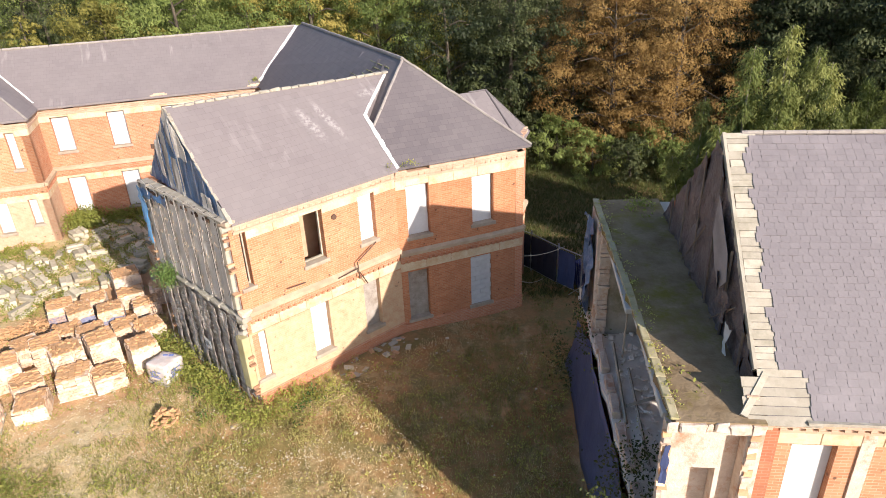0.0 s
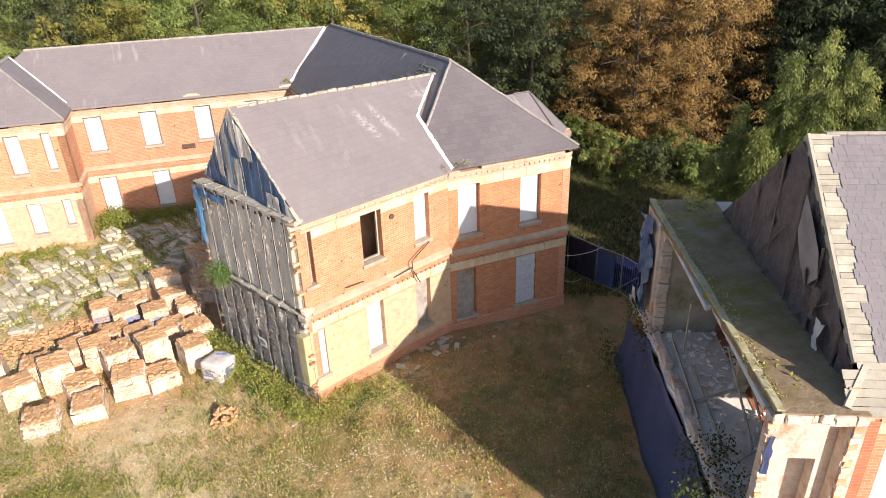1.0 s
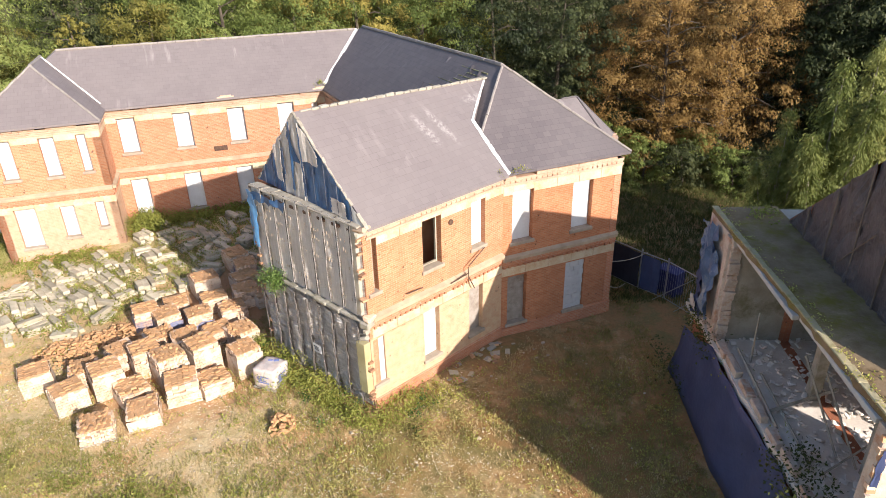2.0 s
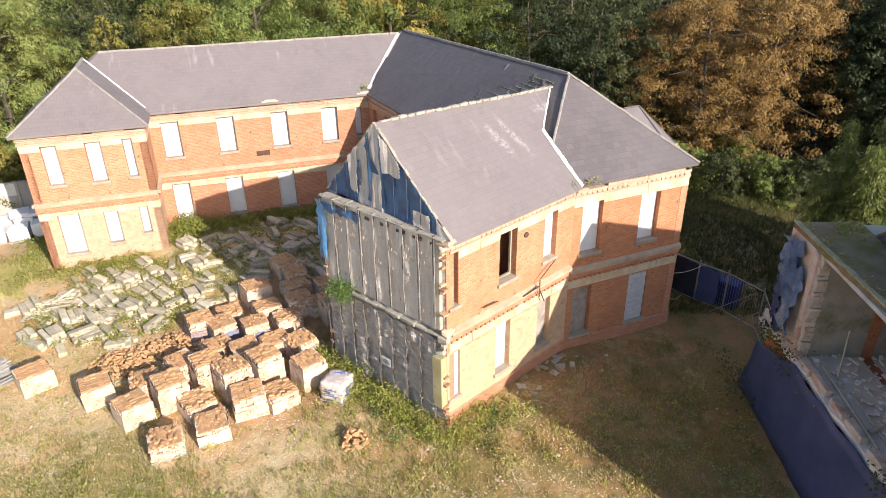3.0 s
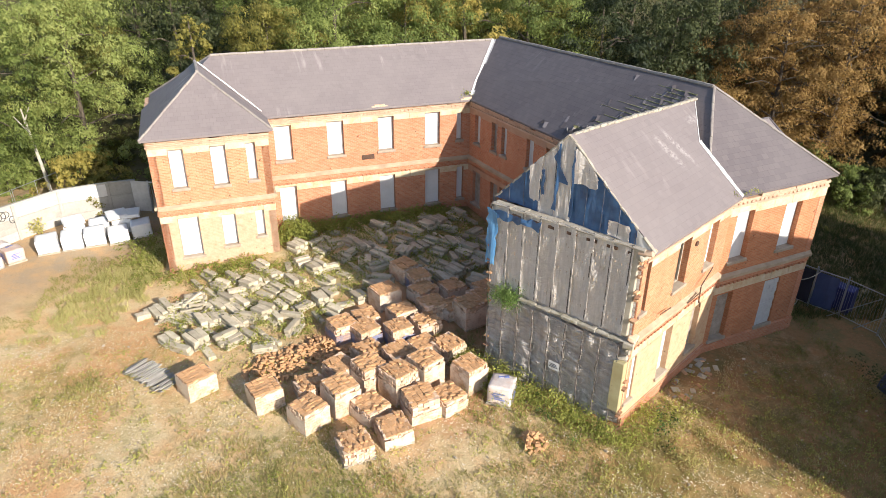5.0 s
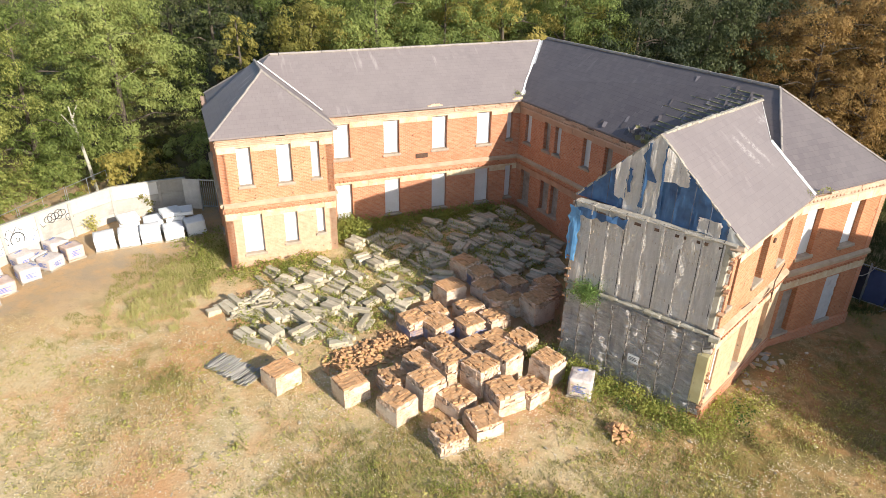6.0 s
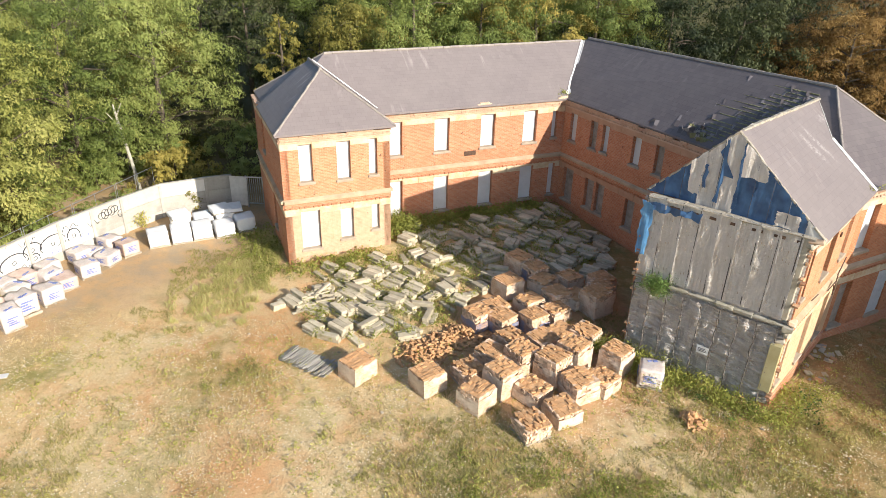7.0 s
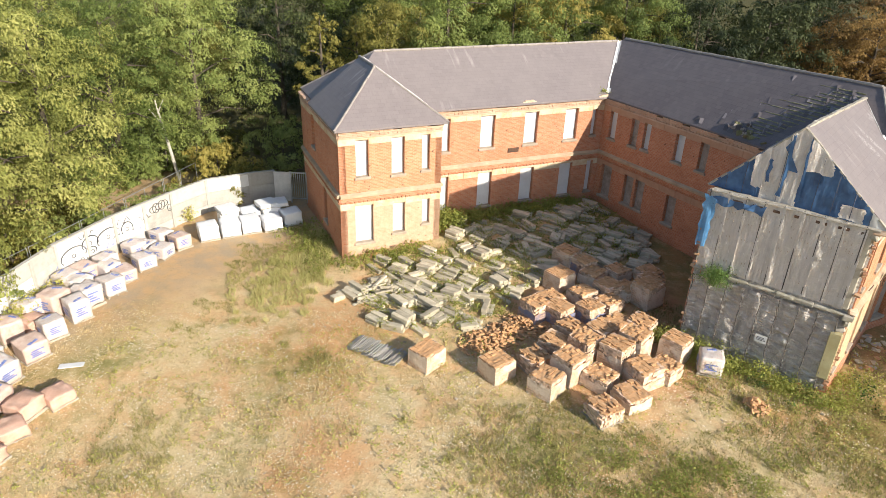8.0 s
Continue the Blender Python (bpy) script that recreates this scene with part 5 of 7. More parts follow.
holed(bm, GX - 3.98, -0.6, 6.26, 0.32, [(0.40, 0.98, 3.0, 5.3), (1.07, 1.45, 3.0, 6.12)])
front_e = part("wall", bm, PLASTER, ext, "flaking pale plaster end wall with an opening", along((3.98, 10.5), (GX, 10.5))[0])
x = 3.96
while x < GX - 0.05:
    l = random.uniform(0.14, 0.5)
    bm = bmesh.new()
    worn_box(bm, x, 10.41 + random.uniform(-0.02, 0.02), 6.20 + random.uniform(-0.05, 0.02), min(GX, x + l), 10.5, 6.44 + random.uniform(-0.04, 0.02), 0.025, 0.03)
    part("slab_face", bm, PLASTER, ext)
    x += l
bm = bmesh.new()
holed(bm, 1.5, 2.8, 6.2, 0.03, [])
part("recess", bm, PLASTER, ext, "", along((4.1, 10.84), (5.6, 10.84))[0])
for xo, n in ((-0.08, 24), (1.46, 24)):
    for k in range(n):
        bm = bmesh.new()
        box(bm, 0, -0.03 - random.uniform(0, 0.05), 0, random.uniform(0.1, 0.2), 0.02, 0.142, None, 0.014)
        part("brick", bm, (BRICK_PALE, PLASTER, BRICK_RAW)[k % 3], front_e, "", pose(xo + random.uniform(-0.02, 0.05), 0, 2.6 + k * 0.15, 0, 0, random.uniform(-8, 8)))
bm = bmesh.new()
for y0 in (12.9, 15.9):
    worn_box(bm, edge_x(y0) + 1.6, y0, 2.62, edge_x(y0) + 1.9, y0 + 0.3, 6.26, 0.02, 0.01)
part("pillar", bm, CONC, ext)
# pale kerb along the slab's open edge, its gutter line and a dado on the end wall inside
for k in range(17):
    y0 = 10.5 + k * 0.62
    bm = bmesh.new()
    worn_box(bm, edge_x(y0 + 0.3) - 0.03, y0, 6.43, edge_x(y0 + 0.3) + random.uniform(0.12, 0.17), y0 + 0.618, 6.475 + random.uniform(-0.006, 0.006), 0.015, 0.010)
    part("kerb_stone", bm, KERB, ext)
bm = bmesh.new()
holed(bm, 3.5, 2.85, 3.45, 0.03, [])
part("dado", bm, PLASTER, ext, "pale painted dado on the end wall", along((7.3, 19.16), (3.8, 19.16))[0])
bm = bmesh.new()
holed(bm, 3.75, 2.62, 6.26, 0.22, [])
part("wall", bm, CONC, ext, "stained cross wall inside the open storey", along((7.5, 19.2), (3.75, 19.2))[0])
bm = bmesh.new()
worn_box(bm, 3.62, 19.0, 2.62, 3.86, 19.3, 6.26, 0.02, 0.02)
part("pillar", bm, PLASTER, ext, "plastered end of the cross wall")
bm = bmesh.new()
box(bm, 0.7, -0.24, 6.41, 10.2, -0.15, 6.47, None, 0.006)
part("gutter", bm, MORTAR, house, "pale gutter strip along the eaves", mr)
# the membrane that hangs over the ground-floor wall
bm = bmesh.new()
rows = []
for k in range(29):
    y = 11.0 + k * 0.36
    top = 2.50 + 0.06 * math.sin(k * 1.3) - 0.7 * step(18.6, 20.6, y)
    row = []
    for j in range(8):
        v = j / 7
        bulge = 0.10 * noise.noise(Vector((y * 0.9, v * 2, 3.3)))
        x = edge_x(y) - 0.24 - 0.34 * v ** 1.3 + bulge
        z = top * (1 - v) + ground_z(edge_x(y) - 0.6, y) * v + 0.03
        row.append(bm.verts.new((x, y, z)))
    rows.append(row)
for r0, r1 in zip(rows, rows[1:]):
    for j in range(7):
        bm.faces.new((r0[j], r0[j + 1], r1[j + 1], r1[j])).smooth = True
thicken(bm, 0.01)
part("membrane", bm, BLUE_DK, ext, "dark blue plastic membrane hanging to the ground")
for k, (x, z, w, h) in enumerate(((0.0, 4.3, 1.1, 1.8), (0.1, 2.7, 0.6, 1.7), (0.7, 3.1, 0.9, 2.4), (-0.2, 2.3, 0.7, 0.8))):
    bm = bmesh.new()
    sheet(bm, w, h, 10, 12, 0.26, 0.16, 500 + k, -0.10 - 0.02 * k, x, z, 0.05)
    thicken(bm, 0.006)
    part("tarpaulin_rag", bm, (TARP, BLUE_DK, TARP, GREY_SHEET)[k], ext, "", m_e)
bm = bmesh.new()
sheet(bm, 0.12, 0.95, 4, 8, 0.08, 0.025, 520, -0.08, -0.05, 4.95, 0.02)
thicken(bm, 0.005)
part("tarpaulin_rag", bm, BLUE_DK, ext, "", along((3.98, 10.5), (7.6, 10.5))[0])
# debris on the open floor: boards, props and heaps
for p, q, r in (((4.2, 15.3, 2.75), (6.2, 16.0, 3.0), 0.06), ((5.2, 13.6, 2.7), (4.9, 15.6, 4.4), 0.035), ((5.5, 13.2, 2.7), (5.2, 15.0, 4.3), 0.035), ((4.6, 13.0, 2.7), (5.8, 13.4, 3.4), 0.03), ((4.4, 17.6, 2.65), (4.5, 17.9, 4.3), 0.03),
                ((4.1, 14.6, 2.75), (4.2, 18.2, 2.8), 0.05), ((4.45, 13.2, 2.7), (4.5, 17.0, 2.75), 0.04)):
    bm = bmesh.new()
    tube(bm, [p, q], r, 4)
    alone("loose_beam", bm, TIMBER, "grey broken timber lying on the open floor", "timber", group="broken timbers")
bm = bmesh.new()
rnd = random.Random(8)
for k in range(520):
    x, y = rnd.uniform(4.2, 7.2), rnd.uniform(11.2, 20.6)
    d = rnd.uniform(0.03, 0.11)
    worn_box(bm, -d, -d * 0.7, 0, d, d * 0.7, d * 0.6, d * 0.2, d * 0.1, pose(x, y, 2.60 + rnd.uniform(0, 0.12), rnd.uniform(-25, 25), rnd.uniform(-25, 25), rnd.uniform(0, 180)))
alone("debris", bm, DUST, "pale plaster rubble scattered over the upper floor", "rubble", kind="stuff")

# ---- boundary wall ----
BW = [(-41.6, 12.0), (-41.2, 18.0), (-40.9, 22.0), (-40.4, 25.2), (-39.2, 28.6), (-37.5, 31.9), (-36.2, 34.1), (-34.0, 35.4), (-32.6, 36.0)]
bwall = thing("boundary_wall", "pale concrete panel boundary wall with black graffiti loops", "wall")
for (p, q) in zip(BW, BW[1:]):
    m, l = along(p, q)
    m = m @ pose(0, 0, 0)
    n = max(1, round(l / 1.9))
    for k in range(n):
        x0, x1 = l * k / n, l * (k + 1) / n
        for r in range(3):
            bm = bmesh.new()
            z0 = -0.55 + r * 0.75
            worn_box(bm, x0 + 0.05, -0.03, z0, x1 - 0.05, 0.05, z0 + 0.742, 0.012, 0.004)
            part("panel", bm, PAINT_W if (r and random.random() < (0.15, 0.35, 0.35, 0.9, 0.5, 0.2, 0.2, 0.5)[BW.index(p)]) else WALLC, bwall, "", m)
        bm = bmesh.new()
        worn_box(bm, x0 - 0.08, -0.12, -0.6, x0 + 0.08, 0.10, 1.74, 0.015, 0.004)
        part("post", bm, WALLC, bwall, "", m)
    bm = bmesh.new()
    worn_box(bm, 0, -0.09, 1.70, l, 0.11, 1.79, 0.015, 0.006)
    part("coping", bm, WALLC, bwall, "", m)


def on_wall(s):
    """The pose on the boundary wall's face at s metres from the bend."""
    pts = [Vector(p) for p in BW[2:]]
    for p, q in zip(pts, pts[1:]):
        l = (q - p).length
        if s <= l:
            return along(p, q)[0] @ pose(s, -0.045, 0)
        s -= l
    return along(pts[-2], pts[-1])[0]


def stroke(bm, pts, r=0.028):
    tube(bm, pts, r, 5)


for s0, w, h, z in ((3.4, 1.5, 0.85, 0.75), (4.7, 1.0, 0.75, 0.95), (5.6, 1.5, 0.9, 0.8), (7.2, 0.7, 0.8, 0.75), (5.0, 0.5, 0.5, 0.5)):
    bm = bmesh.new()
    m = on_wall(s0)
    stroke(bm, [(w * 0.5 + w * 0.5 * math.cos(a), 0, z + h * 0.5 * math.sin(a)) for a in [math.pi * (1.15 - 1.3 * k / 14) for k in range(15)]])
    stroke(bm, [(w * 0.5 + 0.1 * math.cos(a), 0, z + 0.1 * math.sin(a)) for a in [2 * math.pi * k / 9 for k in range(10)]], 0.018)
    part("graffiti_loop", bm, INK, bwall, "", m)
for k, (s0, z) in enumerate(((3.0, 0.5), (4.1, 0.35), (4.6, 1.45), (6.0, 0.4), (6.6, 0.7), (7.0, 1.3), (7.9, 0.55), (8.3, 1.0))):
    bm = bmesh.new()
    stroke(bm, [(0.13 * j, 0, z + 0.16 * math.sin(1.9 * j + k)) for j in range(6 + k % 3)], 0.018)
    part("graffiti_loop", bm, INK if k % 3 else PRINT, bwall, "", on_wall(s0))
bm = bmesh.new()
m = on_wall(9.3)
for k in range(5):
    stroke(bm, [(0.2 * k + 0.22 * math.cos(a), 0, 1.2 + 0.03 * k + 0.3 * math.sin(a) * (0.6 + 0.3 * (k % 2))) for a in [2 * math.pi * j / 12 for j in range(13)]], 0.02)
part("graffiti_loop", bm, INK, bwall, "black looping spray-paint tag", m)
bm = bmesh.new()
m = on_wall(10.4)
stroke(bm, [(0.15 * math.cos(a), 0, 0.95 + 0.2 * math.sin(a)) for a in [2 * math.pi * j / 10 for j in range(11)]], 0.02)
stroke(bm, [(0.3 * k / 4, 0, 0.9 - 0.1 * (k % 2)) for k in range(5)], 0.018)
part("graffiti_loop", bm, INK, bwall, "", m)
# low mesh fence behind the wall
rail = thing("mesh_fence", "low galvanised mesh fence behind the boundary wall", "fence")
for k in range(5):
    p = Vector((-42.0, 21.5)) + Vector((0.9, 3.0)) * k
    q = p + Vector((0.9, 3.0)) * 0.96
    for z in (0.5, 1.95):
        bm = bmesh.new()
        tube(bm, [(p.x, p.y, z), (q.x, q.y, z)], 0.02, 5)
        part("rail", bm, STEEL, rail)
    for j in range(0, 11, 5):
        w = p.lerp(q, j / 10)
        bm = bmesh.new()
        tube(bm, [(w.x, w.y, 0.3), (w.x, w.y, 2.0)], 0.016, 4)
        part("post", bm, STEEL, rail)

# steel gate beside the far block
gate = thing("steel_gate", "grey steel gate standing between wall and building", "gate")
m, l = along((-32.4, 35.3), (-30.5, 35.2))
bm = bmesh.new()
for x in (0.9, 1.9):
    box(bm, x - 0.04, -0.04, 0.0, x + 0.04, 0.04, 2.0)
for z in (0.25, 1.9):
    box(bm, 0.9, -0.03, z, 1.9, 0.03, z + 0.06)
for k in range(8):
    box(bm, 0.98 + k * 0.12, -0.015, 0.3, 1.0 + k * 0.12, 0.015, 1.9)
part("gate_leaf", bm, STEEL, gate, "", m)
bm = bmesh.new()
box(bm, -0.1, -0.03, 0.1, 0.86, 0.03, 1.95)
part("sheet_panel", bm, GREY_SHEET, gate, "", m)

# temporary fence between the wings
fence = thing("temporary_fence", "temporary steel mesh fence hung with dark blue sheeting", "fence")
FP = [Vector(p) for p in ((0.4, 29.6), (1.9, 28.4), (3.05, 27.1), (4.0, 26.2), (4.95, 24.7), (4.6, 22.8))]
for k, (p, q) in enumerate(zip(FP, FP[1:])):
    m, l = along(p, q)
    z = -0.25
    bm = bmesh.new()
    for x in (0.02, l - 0.02):
        tube(bm, [(x, 0, z), (x, 0, z + 2.1)], 0.025, 6)
    for zz in (z + 0.15, z + 1.95):
        tube(bm, [(0.02, 0, zz), (l - 0.02, 0, zz)], 0.022, 6)
    panel = part("fence_panel", bm, STEEL, fence, "", m)
    bm = bmesh.new()
    for j in range(1, 14):
        tube(bm, [(l * j / 14, 0, z + 0.15), (l * j / 14, 0, z + 1.95)], 0.006, 3)
    part("mesh_wire", bm, STEEL, panel)
    if k in (0, 1, 2):
        bm = bmesh.new()
        sheet(bm, l * (0.95 if k != 2 else 0.7), 1.7, 8, 8, 0.06, 0.03, 600 + k, -0.03, 0.05, z + 0.2, 0.02)
        thicken(bm, 0.005)
        part("sheeting", bm, BLUE_DK if k == 2 else NAVY, panel)
bm = bmesh.new()
tube(bm, [(3.5, 26.2, -0.2), (4.6, 24.6, 1.7)], 0.02, 5)
tube(bm, [(4.2, 25.2, -0.2), (4.9, 24.5, 0.9)], 0.02, 5)
part("brace", bm, STEEL, fence)
# A box added in place of the blue board that leans behind the fence.
bm = bmesh.new()
worn_box(bm, -0.55, -0.35, 0, 0.55, 0.35, 1.25, 0.03, 0.01)
alone("wheeled_bin", bm, mottled("dark_blue_plastic", (0.03, 0.035, 0.12), (0.045, 0.05, 0.16), 2.0, 0.5), "dark blue block standing in for a board leaning behind the fence", "bin", pose(4.35, 27.0, -0.3, 0, 0, -45))

# ---- trees ----


def leaves(centres, per, spread, size, seed, droop=0.0, flat=0.0, slim=0.55):
    """One mesh of many small leaves in clumps round the centres."""
    rs = np.random.RandomState(seed)
    c = np.repeat(np.array(centres, float), per, axis=0)
    n = len(c)
    off = rs.normal(0, 1, (n, 3)) * np.array([spread, spread, spread * 0.7])
    p = c + off
    p[:, 2] -= droop * np.abs(rs.normal(0, 1, n))
    d = rs.normal(0, 1, (n, 3))
    d[:, 2] = d[:, 2] * (1 - flat) - droop * 0.8
    d /= np.linalg.norm(d, axis=1)[:, None]
    e = np.cross(d, rs.normal(0, 1, (n, 3)) + np.array([0, 0, 1.2]))
    e /= np.linalg.norm(e, axis=1)[:, None] + 1e-6
    s = size * rs.uniform(0.6, 1.35, n)[:, None]
    v = np.empty((n, 4, 3))
    v[:, 0] = p - d * s
    v[:, 1] = p + e * s * slim
    v[:, 2] = p + d * s
    v[:, 3] = p - e * s * slim
    me = bpy.data.meshes.new("leaves")
    me.from_pydata(v.reshape(-1, 3).tolist(), [], np.arange(4 * n).reshape(-1, 4).tolist())
    return me


def sprays_mesh(lobes, count, size, seed, slim=0.5):
    """Leaves laid like shingles over the outer and upper side of many small lobes (centre, radius, outward), the lobes' undersides left open."""
    rs = np.random.RandomState(seed)
    r = np.array([b[1] for b in lobes])
    share = np.maximum(6, (count * r ** 2 / np.sum(r ** 2)).astype(int))
    c = np.repeat(np.array([tuple(b[0]) for b in lobes]), share, axis=0)
    out = np.repeat(np.array([tuple(b[2]) for b in lobes]), share, axis=0)
    rad = np.repeat(r, share)[:, None]
    n = len(c)
    d = rs.normal(0, 1, (n, 3)) + out * 0.7 + np.array([0, 0, 0.75])
    d /= np.linalg.norm(d, axis=1)[:, None]
    inner = rs.rand(n) < 0.14
    depth = np.where(inner, rs.uniform(0.2, 0.7, n), rs.uniform(0.84, 1.10, n))[:, None]
    p = c + d * rad * depth * np.array([1.1, 1.1, 0.62]) + rs.normal(0, 0.05, (n, 3)) * rad
    p[:, 2] -= 0.30 * rad[:, 0] * (1 - np.abs(d[:, 2])) * rs.rand(n)
    nrm = d + rs.normal(0, 0.32, (n, 3))
    nrm /= np.linalg.norm(nrm, axis=1)[:, None]
    a = np.cross(nrm, rs.normal(0, 0.5, (n, 3)) + np.array([0, 0, -1.0]))
    a /= np.linalg.norm(a, axis=1)[:, None] + 1e-6
    b = np.cross(nrm, a)
    s_ = size * rs.uniform(0.55, 1.4, n)[:, None]
    v = np.empty((n, 3, 3))
    v[:, 0] = p - b * s_ + a * s_ * slim
    v[:, 1] = p - b * s_ * 0.6 - a * s_ * slim
    v[:, 2] = p + b * s_
    me = bpy.data.meshes.new("leaves")
    me.from_pydata(v.reshape(-1, 3).tolist(), [], np.arange(3 * n).reshape(-1, 3).tolist())
    return me


def broadleaf(name, label, seed, height, radius, leaf_mat, bark=BARK, limbs=30, count=11500, size=0.118, low=0.14, category="tree", airy=0.0):
    """A trunk, limbs that reach out to boughs, and on each bough a cluster of leafy sprays with gaps between."""
    rnd = random.Random(seed)
    tree = thing(name, label, category)
    bm = bmesh.new()
    lean = Vector((rnd.uniform(-0.6, 0.6), rnd.uniform(-0.6, 0.6), 0))
    trunk = [Vector((0, 0, -0.4)) + lean * t * t + Vector((0, 0, (height * 0.85) * t)) for t in [k / 6 for k in range(7)]]
    r0 = 0.016 * height + 0.05
    tube(bm, trunk, [r0 * (1 - 0.85 * k / 6) for k in range(7)], 7)
    lobes = []
    for k in range(limbs):
        t = low + (0.97 - low) * (k + rnd.uniform(0, 1)) / limbs
        i = min(5, int(t * 6))
        base = trunk[i].lerp(trunk[i + 1], t * 6 - i)
        a = k * 2.4 + rnd.uniform(-0.5, 0.5)
        h = (t - low) / (1 - low)
        shape = (1 - h ** 2.4) ** 0.6 * min(1.0, 0.62 + 1.1 * h)
        r = radius * max(0.14, shape) * rnd.uniform(0.62, 1.0)
        flat = Vector((math.cos(a), math.sin(a), 0))
        tip = base + flat * r + Vector((0, 0, rnd.uniform(0.0, 0.4) * r))
        mid = base.lerp(tip, 0.55) + Vector((0, 0, 0.12 * r))
        if k % 2 == 0 or airy:
            tube(bm, [base, mid, tip], [r0 * 0.35 * (1 - 0.6 * t), r0 * 0.2, 0.015], 5)
        bough = radius * rnd.uniform(0.24, 0.40)
        for j in range(9):
            q = Vector((rnd.gauss(0, 1), rnd.gauss(0, 1), rnd.gauss(0, 1) + 0.35)) + flat * 0.55
            q = q.normalized() * bough * rnd.uniform(0.75, 1.15)
            q.z *= 0.8
            lobes.append((tip + q, bough * rnd.uniform(0.26, 0.50), (flat * 0.7 + q.normalized()).normalized()))
        for j in range(3):
            q = base.lerp(tip, rnd.uniform(0.35, 0.75)) + Vector((rnd.gauss(0, 0.16), rnd.gauss(0, 0.16), rnd.uniform(0.0, 0.2))) * radius
            lobes.append((q, bough * rnd.uniform(0.30, 0.5), flat))
    for j in range(5):
        q = trunk[6] + Vector((rnd.gauss(0, 0.12), rnd.gauss(0, 0.12), rnd.uniform(-0.1, 0.12))) * radius
        lobes.append((q, radius * rnd.uniform(0.10, 0.17), Vector((0, 0, 1))))
    if airy:
        lobes = [b for b in lobes if rnd.random() > airy]
    part("trunk", bm, bark, tree)
    me = sprays_mesh(lobes, count, size, seed)
    me.materials.append(leaf_mat)
    part("crown", me, None, tree)
    return tree


def conifer(name, label, seed, height, radius):
    """A cypress with several leaders and drooping fans of needles."""
    rnd = random.Random(seed)
    tree = thing(name, label, "conifer")
    bm = bmesh.new()
    sprays = []
    for lead in range(4):
        h = height * (1.0, 0.9, 0.8, 0.72)[lead]
        foot = Vector((0, 0, -0.4)) if lead == 0 else Vector((rnd.uniform(-0.4, 0.4), rnd.uniform(-0.4, 0.4), -0.4))
        top = Vector((0, 0, h)) if lead == 0 else Vector((rnd.uniform(-0.7, 0.7) * radius, rnd.uniform(-0.7, 0.7) * radius, h))
        tube(bm, [foot, foot.lerp(top, 0.5), top], [0.15, 0.07, 0.010], 6)
        for k in range(52):
            t = 0.10 + 0.90 * (k + rnd.random()) / 52
            p = foot.lerp(top, t)
            r = radius * (0.98 * (1 - t) ** 0.8 + 0.10) * rnd.uniform(0.7, 1.1) * (1.0 if lead == 0 else 0.72)
            a = k * 2.4 + lead
            for j in range(7):
                f = 0.25 + 0.78 * j / 6
                q = p + Vector((math.cos(a) * r * f, math.sin(a) * r * f, 0.22 * r * f - 0.62 * r * f * f))
                sprays.append((q, Vector((math.cos(a), math.sin(a), 0))))
    part("trunk", bm, TIMBER, tree)
    rs = np.random.RandomState(seed)
    per = 34
    c = np.repeat(np.array([tuple(q) for q, o in sprays]), per, axis=0)
    out = np.repeat(np.array([tuple(o) for q, o in sprays]), per, axis=0)
    n = len(c)
    p = c + rs.normal(0, 0.13, (n, 3)) + np.array([0, 0, -0.25]) * rs.rand(n, 1)
    d = out * rs.uniform(0.2, 1.1, (n, 1)) + rs.normal(0, 0.35, (n, 3)) + np.array([0, 0, -0.95])
    d /= np.linalg.norm(d, axis=1)[:, None]
    e = np.cross(d, out + rs.normal(0, 0.5, (n, 3)))
    e /= np.linalg.norm(e, axis=1)[:, None] + 1e-6
    s = 0.062 * rs.uniform(0.6, 1.5, n)[:, None]
    v = np.empty((n, 4, 3))
    v[:, 0] = p
    v[:, 1] = p + d * s * 0.8 + e * s * 0.26
    v[:, 2] = p + d * s * 2.0
    v[:, 3] = p + d * s * 0.8 - e * s * 0.26
    me = bpy.data.meshes.new("leaves")
    me.from_pydata(v.reshape(-1, 3).tolist(), [], np.arange(4 * n).reshape(-1, 4).tolist())
    me.materials.append(LEAF_CON)
    part("crown", me, None, tree)
    return tree


WOOD = "trees of the wood round the site"
